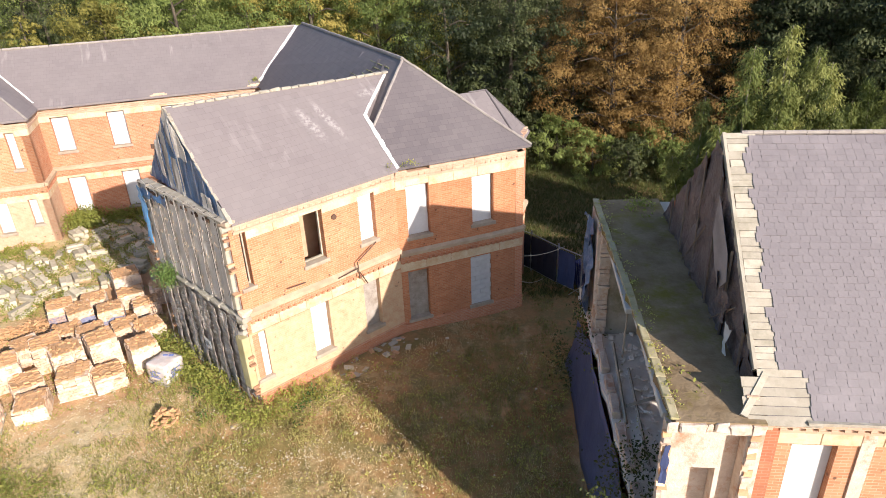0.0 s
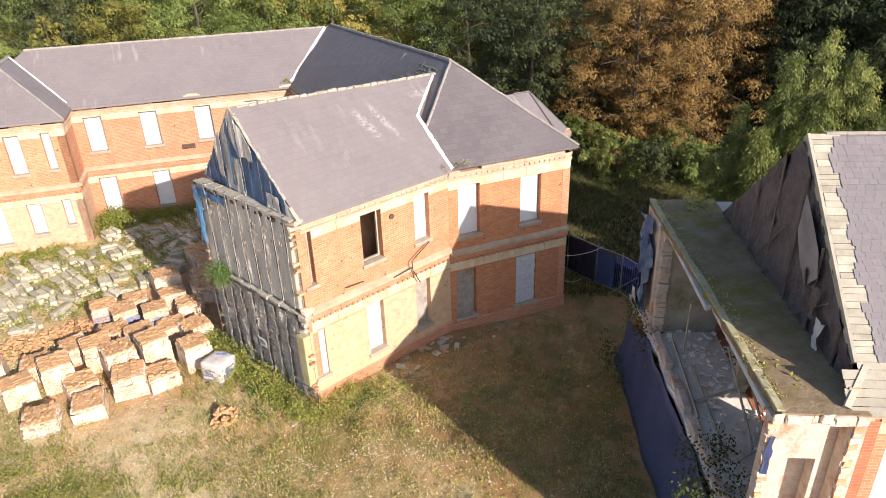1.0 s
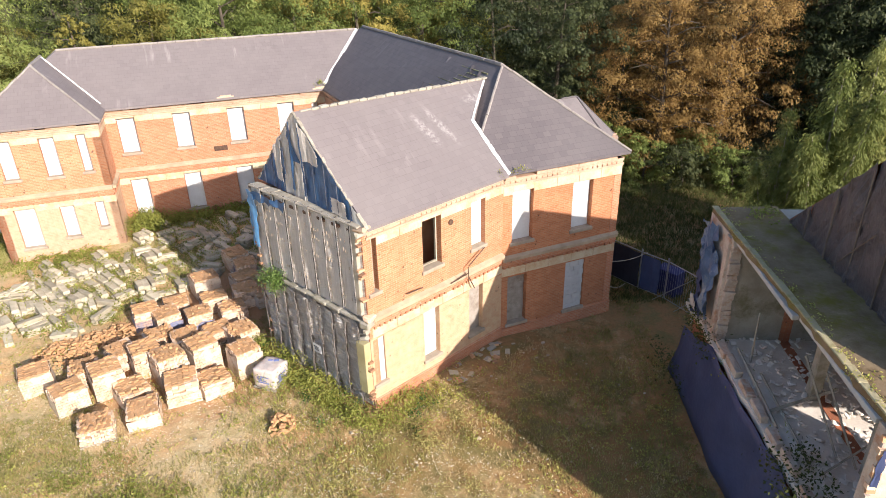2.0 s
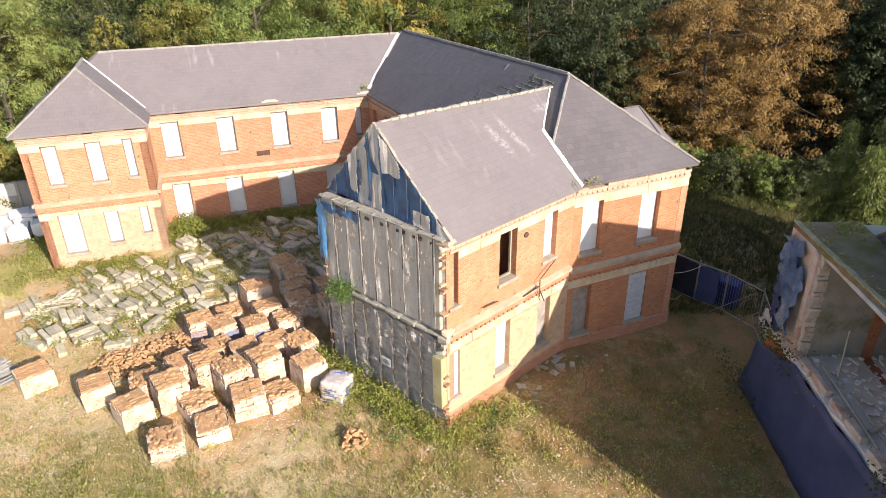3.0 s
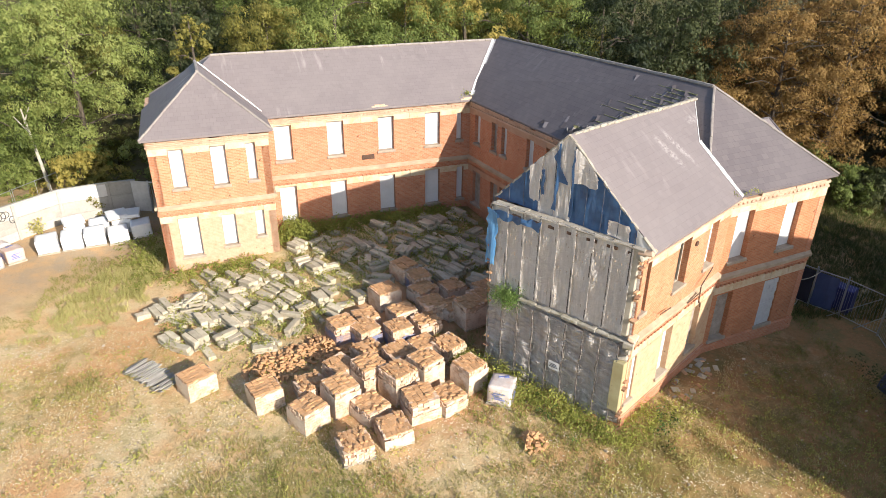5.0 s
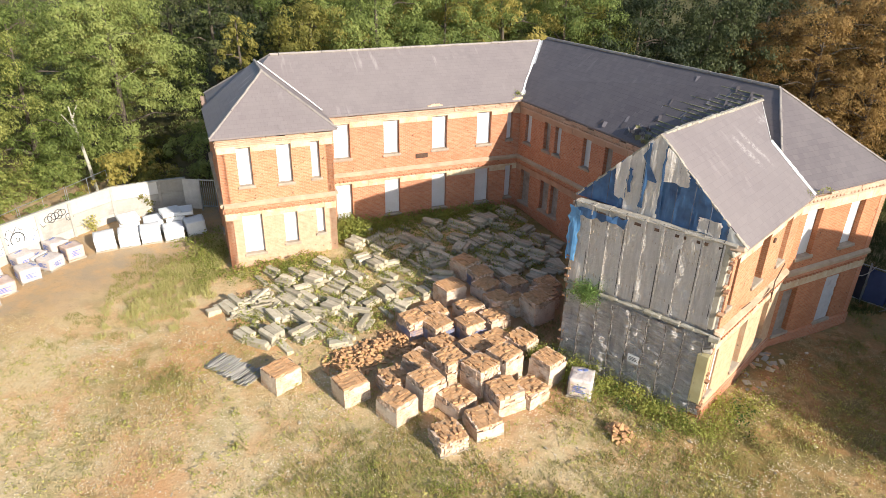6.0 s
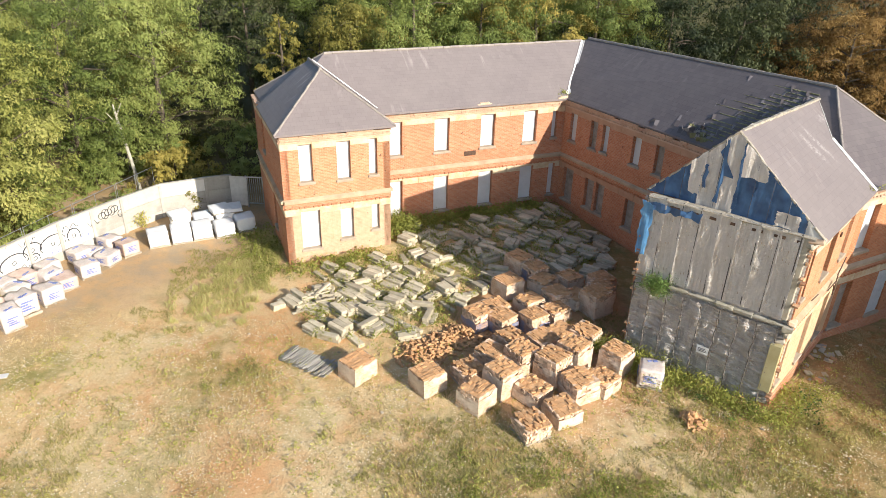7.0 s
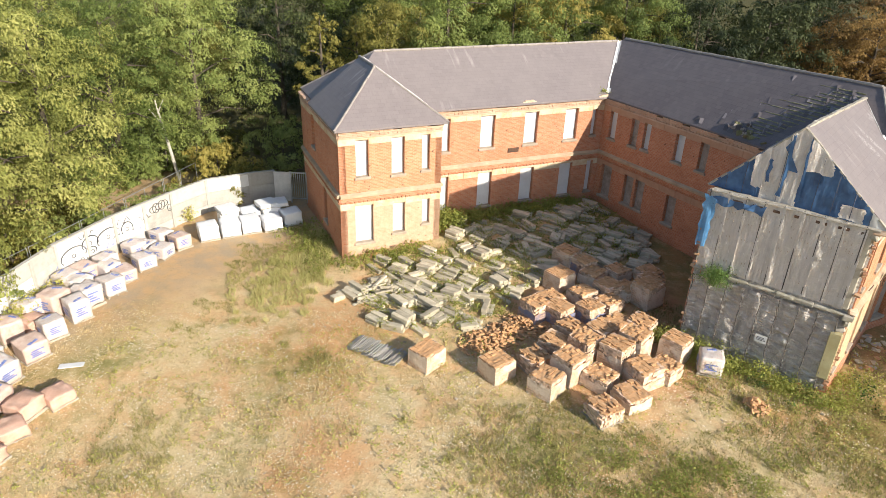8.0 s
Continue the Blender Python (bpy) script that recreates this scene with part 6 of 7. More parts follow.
kinds = {
    "green": [broadleaf("broadleaf_tree", "full green broadleaf tree at the wood's edge", 11 + k, 12.5 + k, 4.7, LEAF_GREEN, limbs=26, count=34000, size=0.080) for k in range(3)],
    "lime": [broadleaf("broadleaf_tree", "tall yellow-green tree leaning over the boundary wall", 81 + k, 14 + k, 4.8, LEAF_LIME, limbs=28, count=37000, size=0.078, low=0.06) for k in range(2)],
    "yellow": [broadleaf("broadleaf_tree", "yellowing broadleaf tree in early autumn", 31 + k, 12 + 1.5 * k, 4.0, LEAF_YELLOW, limbs=24, count=26000, size=0.082) for k in range(2)],
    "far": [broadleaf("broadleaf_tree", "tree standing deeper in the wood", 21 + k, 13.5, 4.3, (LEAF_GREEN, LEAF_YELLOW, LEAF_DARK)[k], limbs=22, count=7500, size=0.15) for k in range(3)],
    "dark": [broadleaf("broadleaf_tree", "tree deep in the wood with its shade put into dark leaves", 41 + k, 13 + k, 4.2, LEAF_DARK, limbs=22, count=15000, size=0.105) for k in range(2)],
    "rust": [broadleaf("beech_tree", "rust-orange beech in autumn leaf", 51 + k, 14 + k, 4.5, LEAF_RUST, BARK, limbs=34, count=28000, size=0.076, low=0.08, airy=0.2) for k in range(2)],
    "birch": [broadleaf("birch_tree", "slender yellow birch among the trees", 61, 12.5, 1.5, LEAF_YELLOW, BARK, limbs=30, count=9000, size=0.085)],
    "conifer": [conifer("conifer", "drooping sunlit green cypress behind the house", 71 + k, 10.6 - k, 2.0) for k in range(2)],
    "shrub": [broadleaf("shrub", "dense shrub at the edge of the wood", 91 + k, 3.6, 2.0, (LEAF_GREEN, LEAF_YELLOW, LEAF_DARK)[k], limbs=14, count=5200, size=0.085, low=0.05, category="shrub") for k in range(3)],
}
used = set()


def plant(kind, x, y, scale=1.0, which=None):
    rnd = random.Random(int(x * 131 + y * 977))
    options = kinds[kind]
    src = options[which if which is not None else rnd.randrange(len(options))]
    z = ground_z(x, y) - 0.1
    m = pose(x, y, z, 0, 0, rnd.uniform(0, 360)) @ Matrix.Scale(scale, 4)
    if src.name not in used:
        used.add(src.name)
        src.matrix_world = m
        tagged(src, group=WOOD)
        return src
    c = copy_thing(src, m)
    c.scale = (scale,) * 3
    return c


EDGE = [Vector(p) for p in ((-48, 8), (-46, 20), (-44.8, 32), (-41.5, 43), (-32, 47.5), (-20, 48.5), (-8, 51), (2, 50), (9, 47), (17, 40), (30, 33))]
lens_ = [(b - a).length for a, b in zip(EDGE, EDGE[1:])]


def on_edge(s):
    for (a, b), l in zip(zip(EDGE, EDGE[1:]), lens_):
        if s <= l:
            d = (b - a).normalized()
            return a + d * s, Vector((-d.y, d.x))
        s -= l
    return EDGE[-1], Vector((0, 1))


# the front row, tree by tree: kind, x, y, scale, which
for kind, x, y, sc, w in (("lime", -45.6, 10.5, 1.0, 0), ("lime", -45.2, 16.4, 0.95, 1), ("lime", -45.0, 21.8, 1.0, 0), ("lime", -44.9, 27.6, 1.08, 1), ("lime", -44.4, 33.4, 0.95, 0),
                          ("green", -39.7, 44.0, 1.05, 0), ("green", -43.6, 39.6, 0.95, 1), ("yellow", -26.6, 45.0, 1.0, 0), ("green", -22.2, 46.8, 1.0, 2), ("green", -17.6, 47.6, 1.0, 0),
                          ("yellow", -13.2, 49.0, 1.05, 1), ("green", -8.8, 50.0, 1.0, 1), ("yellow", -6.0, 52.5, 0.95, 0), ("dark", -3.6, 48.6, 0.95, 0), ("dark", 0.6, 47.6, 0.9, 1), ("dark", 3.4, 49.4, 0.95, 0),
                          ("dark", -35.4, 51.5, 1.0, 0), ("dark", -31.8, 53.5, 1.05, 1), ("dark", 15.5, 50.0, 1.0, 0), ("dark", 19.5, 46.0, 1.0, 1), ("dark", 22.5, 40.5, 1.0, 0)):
    plant(kind, x, y, sc, w)
rnd = random.Random(77)
total = sum(lens_)
for row, (offset, gap) in enumerate(((6.0, 5.2), (12.5, 7.0), (20.0, 10.0))):
    s = rnd.uniform(0, 2)
    while s < total:
        p, nrm = on_edge(s)
        p = p + nrm * (offset + rnd.uniform(-1.4, 1.4))
        f = s / total
        if f < 0.34:
            pick, w = rnd.choice(("green", "lime", "yellow")), (0, 1, 0)[rnd.randrange(3)]
        elif f < 0.62:
            pick, w = rnd.choice(("green", "yellow")), (0, 1)[rnd.randrange(2)]
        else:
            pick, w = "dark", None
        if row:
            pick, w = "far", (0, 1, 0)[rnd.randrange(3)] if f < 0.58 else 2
        # a ride runs back beside the far block, its shade put into dark-leaved trees
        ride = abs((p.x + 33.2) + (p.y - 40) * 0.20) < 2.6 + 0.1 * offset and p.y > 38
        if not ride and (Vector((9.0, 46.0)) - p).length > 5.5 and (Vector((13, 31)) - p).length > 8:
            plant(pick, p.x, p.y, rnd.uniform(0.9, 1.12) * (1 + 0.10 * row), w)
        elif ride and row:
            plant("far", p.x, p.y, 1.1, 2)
        s += gap * rnd.uniform(0.75, 1.25)
for x, y, sc, w in ((7.4, 44.6, 0.92, 0), (11.2, 44.4, 0.95, 1), (9.2, 48.6, 1.0, 0), (13.4, 47.6, 0.95, 1), (4.9, 47.4, 0.75, 1)):
    plant("rust", x, y, sc, w)
for x, y, sc, w in ((11.6, 28.3, 1.03, 0), (10.2, 27.9, 1.07, 1), (8.9, 28.9, 0.84, 1), (12.7, 28.5, 0.95, 0), (13.6, 28.9, 0.98, 1), (16.4, 29.2, 0.9, 0)):
    plant("conifer", x, y, sc, w)
plant("birch", -30.5, 42.4, 1.0)
plant("birch", -28.4, 44.4, 0.9)
# Unseen trees added on the sun side to throw shade on the wood behind.
for x, y, sc in ((32.0, 36.0, 1.5), (35.0, 33.0, 1.5), (29.0, 41.0, 1.4)):
    plant("dark", x, y, sc)
for k in range(58):
    p, nrm = on_edge(total * (k + rnd.uniform(0.1, 0.9)) / 58)
    p = p - nrm * rnd.uniform(-0.2, 2.2)
    f = k / 58
    if not (-35.6 < p.x < -30.5 and p.y > 38):
        plant("shrub", p.x, p.y, rnd.uniform(0.6, 1.15), rnd.choice((0, 0, 1)) if f < 0.55 else rnd.choice((2, 2, 0)))
# orange-leaved shrub by the wall end, bushes behind the flat roof and along the wall
for x, y, sc, w in ((-36.3, 37.0, 1.15, 1), (-35.0, 36.6, 0.8, 1), (-33.5, 41.6, 1.15, 0), (11.0, 39.6, 0.85, 0), (8.2, 40.4, 0.9, 2), (6.0, 41.4, 0.9, 0), (3.9, 43.6, 1.0, 0), (1.8, 44.2, 1.0, 2), (12.8, 38.6, 0.9, 2), (-0.6, 44.8, 1.0, 0),
                    (-39.6, 22.8, 0.30, 1), (-42.6, 19.5, 0.62, 0), (-42.2, 22.8, 0.66, 0), (-41.6, 26.2, 0.6, 1), (-40.6, 29.2, 0.66, 0), (-39.2, 32.0, 0.6, 0), (-38.4, 34.2, 0.55, 0)):
    plant("shrub", x, y, sc, w)
# a dead pale trunk that leans before the green tree
dead = thing("dead_trunk", "bare bleached trunk leaning before the green trees", "dead tree", pose(-39.35, 38.2, ground_z(-39.35, 38.2)))
bm = bmesh.new()
tube(bm, [(0, 0, -0.3), (-0.45, 0.4, 1.9), (-1.05, 0.9, 4.1), (-1.3, 1.1, 5.3)], [0.11, 0.10, 0.08, 0.04], 7)
part("trunk", bm, BIRCH, dead)
for p, q in (((-1.0, 0.86, 3.9), (-1.7, 0.8, 4.9)), ((-1.15, 1.0, 4.6), (-0.75, 1.1, 5.4))):
    bm = bmesh.new()
    tube(bm, [p, q], [0.06, 0.015], 5)
    part("branch", bm, BIRCH, dead)
for options in kinds.values():
    for src in options:
        if src.name not in used:
            used.add(src.name)
            plant_x = 24 + 3 * len(used)
            src.matrix_world = pose(plant_x, 46, ground_z(plant_x, 46))
            tagged(src, group=WOOD)

# ---- pallets of bricks ----


def pallet_base(thing_ob):
    bm = bmesh.new()
    for y in (-0.48, 0.0, 0.48):
        box(bm, -0.55, y - 0.05, 0.0, 0.55, y + 0.05, 0.09)
    for k in range(6):
        x = -0.55 + k * 0.19
        box(bm, x, -0.55, 0.092, x + 0.13, 0.55, 0.112)
    part("pallet", bm, TIMBER, thing_ob)["kind"] = "stuff"


def brick_stack(name, label, seed, h, wrap, messy=0.0, cover=0.8):
    """A pallet of bricks: courses of bricks, torn wrap round the sides, loose bricks on top."""
    rs = random.getstate()
    random.seed(seed)
    ob = thing(name, label, "brick pallet", group="pallets of salvaged bricks")
    pallet_base(ob)
    bm = bmesh.new()
    z = 0.115
    while z < h - 0.06:
        for side in range(4):
            n = 5 if side % 2 == 0 else 9
            for k in range(n):
                if random.random() < messy * 0.25 * z / h:
                    continue
                m = pose(0, 0, z, 0, 0, 90 * side)
                if side % 2 == 0:
                    x = -0.5 + k * 0.2
                    box(bm, x + 0.004, -0.5 - random.uniform(-0.01, 0.01 + 0.05 * messy), 0.003, x + 0.196, -0.4, 0.10, m, 0.004 + 0.01 * messy)
                else:
                    x = -0.40 + k * 0.09
                    box(bm, x + 0.004, -0.5 - random.uniform(-0.01, 0.01 + 0.05 * messy), 0.003, x + 0.086, -0.4, 0.10, m, 0.004 + 0.01 * messy)
        z += 0.104
    box(bm, -0.4, -0.4, 0.115, 0.4, 0.4, z - 0.02)
    core = part("brick_core", bm, BRICK_PALE, ob)
    core["kind"] = "stuff"
    # crumbs and dust that fill the joints of the top course, a hollow here and there
    bm = bmesh.new()
    n = 14
    crust = [[bm.verts.new((-0.5 + i / n, -0.5 + j / n, z - 0.004 + 0.03 * noise.noise(Vector((i * 0.45, j * 0.45, seed * 3.7))) + random.uniform(-0.006, 0.006) - (0.07 * messy * max(0.0, abs(i / n - 0.5) + abs(j / n - 0.5) - 0.6)))) for j in range(n + 1)] for i in range(n + 1)]
    for i in range(n):
        for j in range(n):
            bm.faces.new((crust[i][j], crust[i + 1][j], crust[i + 1][j + 1], crust[i][j + 1]))
    thicken(bm, 0.03)
    part("dust_crust", bm, SPILL, ob)
    for i in range(5):
        for j in range(9):
            if random.random() < 0.06 + 0.2 * messy:
                continue
            key = "brick_%d" % random.randrange(4)
            if key not in BRICK_MESH:
                b = bmesh.new()
                worn_box(b, -0.0985, -0.050, 0, 0.0985, 0.050, 0.068, 0.008, 0.005)
                BRICK_MESH[key] = mesh_of("brick", b, BRICK_TOP)
            tw = 4 + 40 * messy
            m = pose(-0.4 + i * 0.2, -0.44 + j * 0.105 + random.uniform(-0.02, 0.02), z + random.choice((-0.064, -0.06, -0.054, -0.046, -0.03 + 0.05 * messy)), random.uniform(-4, 4) - 15 * messy * random.random(), random.uniform(-4, 4), random.uniform(-tw, tw))
            part("brick", BRICK_MESH[key], None, ob, "", m)
    if wrap is not None:
        bm = bmesh.new()
        n = 40
        rings = []
        zt = 0.10 + (h - 0.10) * cover
        for lvl in range(7):
            v = lvl / 6
            ring = []
            for k in range(n):
                a = 2 * math.pi * k / n
                c, s_ = math.cos(a), math.sin(a)
                q = 0.55 / max(abs(c), abs(s_)) ** 0.93
                q += 0.018 * noise.noise(Vector((c * 3, s_ * 3, v * 4 + seed)))
                zz = 0.03 + (zt - 0.03) * v
                if lvl == 6:
                    zz += 0.16 * noise.noise(Vector((c * 2.2, s_ * 2.2, seed * 1.7)))
                ring.append(bm.verts.new((c * q, s_ * q, min(zz, h + 0.02))))
            rings.append(ring)
        for r0, r1 in zip(rings, rings[1:]):
            for k in range(n):
                bm.faces.new((r0[k], r0[(k + 1) % n], r1[(k + 1) % n], r1[k]))
        thicken(bm, 0.006)
        part("shrink_wrap", bm, wrap, ob)
    random.setstate(rs)
    return ob


def bag_pallet(name, label, seed, h, mat, prints=2, bulge=1.0):
    """A pallet of bagged goods under a bulging printed plastic hood."""
    rs = random.getstate()
    random.seed(seed)
    ob = thing(name, label, "bagged pallet", group="bagged pallets along the wall")
    pallet_base(ob)
    bm = bmesh.new()
    b = bmesh.new()
    box(b, -0.52, -0.52, 0.115, 0.52, 0.52, h)
    bmesh.ops.subdivide_edges(b, edges=b.edges[:], cuts=7, use_grid_fill=True)
    for v in b.verts:
        p = v.co.copy()
        k = 1 + bulge * (0.10 * noise.noise(p * 2.1 + Vector((seed, 0, 0))) + 0.05 * noise.noise(p * 6.0 + Vector((0, 0, seed))))
        edge = max(0.0, (abs(p.x) + abs(p.y)) - 0.86) * 0.22 * bulge
        v.co.x, v.co.y = p.x * (k - edge), p.y * (k - edge)
        v.co.z = p.z + bulge * (0.07 * noise.noise(p * 3 + Vector((0, seed, 0))) + 0.10 * p.x * math.sin(seed) * (p.z / h) + 0.04 * noise.noise(p * 8)) - (0.06 * (p.x * p.x + p.y * p.y) if p.z > h - 0.02 else 0)
    hood = part("plastic_hood", b, mat, ob)
    for f in hood.data.polygons:
        f.use_smooth = True
    bm.free()
    for k in range(prints):
        # printed blocks that stand for lettering nobody could read
        bm = bmesh.new()
        for j in range(4):
            box(bm, -0.30 + 0.05 * (j % 2), -0.004, 0.085 * j, 0.26 - 0.12 * (j % 3), 0.004, 0.085 * j + 0.055)
        part("print_bar", bm, PRINT, ob, "", pose(0, 0, 0, 0, 0, 90 * (k % 4)) @ pose(0, -0.565, h * 0.38))
    if prints:
        bm = bmesh.new()
        for j in range(2):
            box(bm, -0.34 + 0.24 * j, -0.10, 0, -0.14 + 0.24 * j, 0.04 - 0.05 * (j % 2), 0.02, None, 0.008)
        part("print_bar", bm, PRINT, ob, "", pose(0.1, -0.2, h - 0.005, 0, 0, 25))
    random.setstate(rs)
    return ob


BRICK_MESH = {}
first = {
    "white": brick_stack("brick_pallet", "pallet of salvaged bricks in torn white wrap", 1, 0.85, WRAP, 0.2),
    "sandy": brick_stack("brick_pallet", "pallet of bricks bleached to a sandy pink", 7, 0.82, WRAP, 0.1, cover=0.97),
    "tall": brick_stack("brick_pallet", "tall pallet of bricks in bleached white wrap", 2, 1.15, WRAP, 0.25, cover=0.85),
    "ragged": brick_stack("brick_pallet", "tall brick pallet with its wrap torn open", 8, 1.18, WRAP, 0.45, cover=0.6),
    "messy": brick_stack("brick_pallet", "collapsing pallet of loose orange bricks", 3, 0.80, WRAP, 0.5, cover=0.5),
    "slumped": brick_stack("brick_pallet", "slumped pallet of dusty bricks in shreds of wrap", 9, 0.68, WRAP, 0.6, cover=0.65),
    "bare": brick_stack("brick_pallet", "unwrapped heap of salvaged bricks on a pallet", 4, 0.62, None, 0.9),
    "blue": brick_stack("brick_pallet", "pallet of bricks in faded blue wrap", 5, 0.80, WRAP_BLUE, 0.3, cover=0.55),
    "low": brick_stack("brick_pallet", "low pallet of weathered bricks", 6, 0.66, WRAP, 0.35, cover=0.75),
}
placed = set()


def put_stack(kind, x, y, rz, pool):
    m = pose(x, y, ground_z(x, y) - 0.02, random.uniform(-2.5, 2.5), random.uniform(-2.5, 2.5), rz) @ Matrix.Scale(0.99, 4)
    if kind in placed:
        c = copy_thing(pool[kind], m)
        c.scale = (random.uniform(0.92, 1.08), random.uniform(0.92, 1.08), random.uniform(0.92, 1.10))
        return c
    placed.add(kind)
    pool[kind].matrix_world = m
    return pool[kind]


STACKS = {
    "white": ((-18.3, 17.7), (-15.9, 27.9)),
    "sandy": ((-20.1, 18.7), (-22.85, 19.3), (-16.6, 25.75)),
    "tall": ((-17.35, 18.6), (-14.4, 20.15), (-12.75, 20.05), (-12.7, 24.4)),
    "ragged": ((-16.5, 19.9), (-15.3, 19.35)),
    "messy": ((-12.3, 25.5), (-14.4, 24.9), (-14.45, 18.4), (-15.5, 21.2), (-17.65, 20.25)),
    "slumped": ((-13.5, 18.85), (-16.2, 18.15), (-13.6, 22.0), (-14.6, 23.75)),
    "bare": ((-16.45, 16.25), (-16.8, 21.5), (-18.55, 19.2)),
    "blue": ((-18.1, 23.05), (-17.05, 22.85), (-15.65, 22.85), (-15.15, 27.1)),
    "low": ((-12.0, 26.6), (-14.9, 26.2), (-15.25, 17.1), (-14.6, 22.1), (-17.25, 24.1), (-15.7, 24.45), (-13.6, 26.6), (-13.55, 25.0)),
}
for kind, spots in STACKS.items():
    for x, y in spots:
        put_stack(kind, x, y, 38 + random.uniform(-12, 12) + random.choice((0, 90, 180, 270)), first)
# the two lone heaps of bricks and the rubble between the stacks
for x, y, n, r, h in ((-10.55, 17.1, 46, 0.5, 0.45), (-20.5, 20.7, 130, 1.05, 0.42), (-18.9, 22.2, 90, 0.9, 0.38), (-17.9, 21.7, 46, 0.55, 0.4), (-19.6, 21.5, 100, 0.9, 0.36)):
    heap = thing("brick_heap", "heap of loose orange-red bricks on the grass", "brick heap", pose(x, y, ground_z(x, y)), group="brick heaps")
    for k in range(n):
        a, d = random.uniform(0, 6.28), r * math.sqrt(random.random())
        z = max(0.0, h * (1 - d / r) * random.uniform(0.3, 1.0))
        key = "brick_%d" % (k % 4)
        part("brick", BRICK_MESH[key], None, heap, "", pose(d * math.cos(a), d * math.sin(a), z, random.uniform(-30, 30), random.uniform(-30, 30), random.uniform(0, 360)))

bags = {
    "sack": bag_pallet("bagged_pallet", "white plastic hooded pallet with blue print", 12, 0.95, HOOD, 4, 0.5),
    "pink": bag_pallet("bagged_pallet", "bleached pinkish hooded pallet with blue print", 13, 0.85, mottled("pinkish_plastic", (0.47, 0.31, 0.245), (0.64, 0.52, 0.455), 2.5, 0.4, 18.0, 0.4, 0.02, spec=0.5), 3, 0.55),
    "loose": bag_pallet("bagged_pallet", "slumped white sacking over a half-empty pallet", 15, 0.72, HOOD, 2, 0.95),
    "rosy": bag_pallet("bagged_pallet", "faded salmon-pink covered pallet, sagging", 16, 0.6, mottled("salmon_plastic", (0.50, 0.30, 0.22), (0.62, 0.42, 0.33), 2.0, 0.5, 18.0, 0.4, 0.02), 0, 1.1),
    "pure": bag_pallet("bagged_pallet", "clean white wrapped pallet", 14, 0.95, mottled("clean_white_wrap", (0.74, 0.74, 0.75), (0.82, 0.82, 0.82), 2.0, 0.45, 14.0, 0.3, 0.02), 0, 0.35),
}
SACKS = {
    "pure": [(-35.1, 30.55), (-34.1, 31.15), (-33.1, 31.65), (-32.0, 32.05), (-31.0, 32.7), (-34.5, 32.2), (-33.4, 32.8), (-32.3, 33.2)],
    "sack": [(-11.55, 19.3), (-36.25, 28.2), (-36.7, 27.0), (-36.85, 24.45), (-39.0, 24.5), (-37.25, 22.2), (-37.6, 20.75), (-38.0, 17.75), (-38.0, 28.3), (-39.3, 21.9), (-38.3, 26.6)],
    "loose": [(-37.0, 29.9), (-37.6, 25.9), (-39.1, 23.3), (-37.4, 23.3), (-39.2, 18.9), (-38.2, 24.2), (-37.3, 28.6)],
    "pink": [(-35.7, 29.3), (-36.85, 25.7), (-37.7, 19.35), (-39.2, 20.4), (-38.6, 25.5), (-39.4, 17.5), (-38.3, 16.3), (-38.4, 22.6)],
    "rosy": [(-36.2, 16.75), (-37.0, 16.1), (-36.9, 14.9), (-37.9, 14.6), (-36.9, 13.6), (-38.7, 21.2)],
}


def wall_x(y):
    """Where the boundary wall runs at y."""
    for (x0, y0), (x1, y1) in zip(BW, BW[1:]):
        if y <= y1:
            return x0 + (x1 - x0) * (y - y0) / (y1 - y0)
    return BW[-1][0]


for kind, spots in SACKS.items():
    for x, y in spots:
        if kind != "pure" and x < -30 and y > 17:
            x = max(x - (0.85 if y < 26 else 0.5), wall_x(y) + (0.8 if y < 26 else 1.1))
        one = put_stack(kind, x, y, 28 + random.uniform(-3, 3) if kind == "pure" else 62 + random.uniform(-14, 14) + random.choice((0, 90, 180)), bags)
        wide = 0.86 if x > -20 else 0.98 if kind == "pure" else random.uniform(0.82, 1.0)
        one.rotation_euler.rotate_axis("X", random.uniform(-0.06, 0.06))
        one.scale = (wide, wide, wide * random.uniform(0.8, 1.15) * (1.3 if x + 0.16 * (y - 24) * (y > 24) < -38 and y > 20 else 1.0))
for x, y, up in ((-34.5, 32.2, 0.24), (-32.5, 33.1, 0.28), (-31.9, 33.4, 0.24)):
    c = copy_thing(bags["pure"], pose(x, y, ground_z(x, y) + 0.93, 0, 0, 30 + random.uniform(-10, 10)))
    c.scale = (1.0, 1.0, up)
for x, y, rz in ((-36.75, 18.75, 15),):
    bm = bmesh.new()
    worn_box(bm, -0.45, -0.15, 0, 0.45, 0.15, 0.05, 0.01, 0.01)
    alone("loose_board", bm, BOARD, "white board lying on the dry grass", "board", pose(x, y, ground_z(x, y) + 0.02, 0, 0, rz))

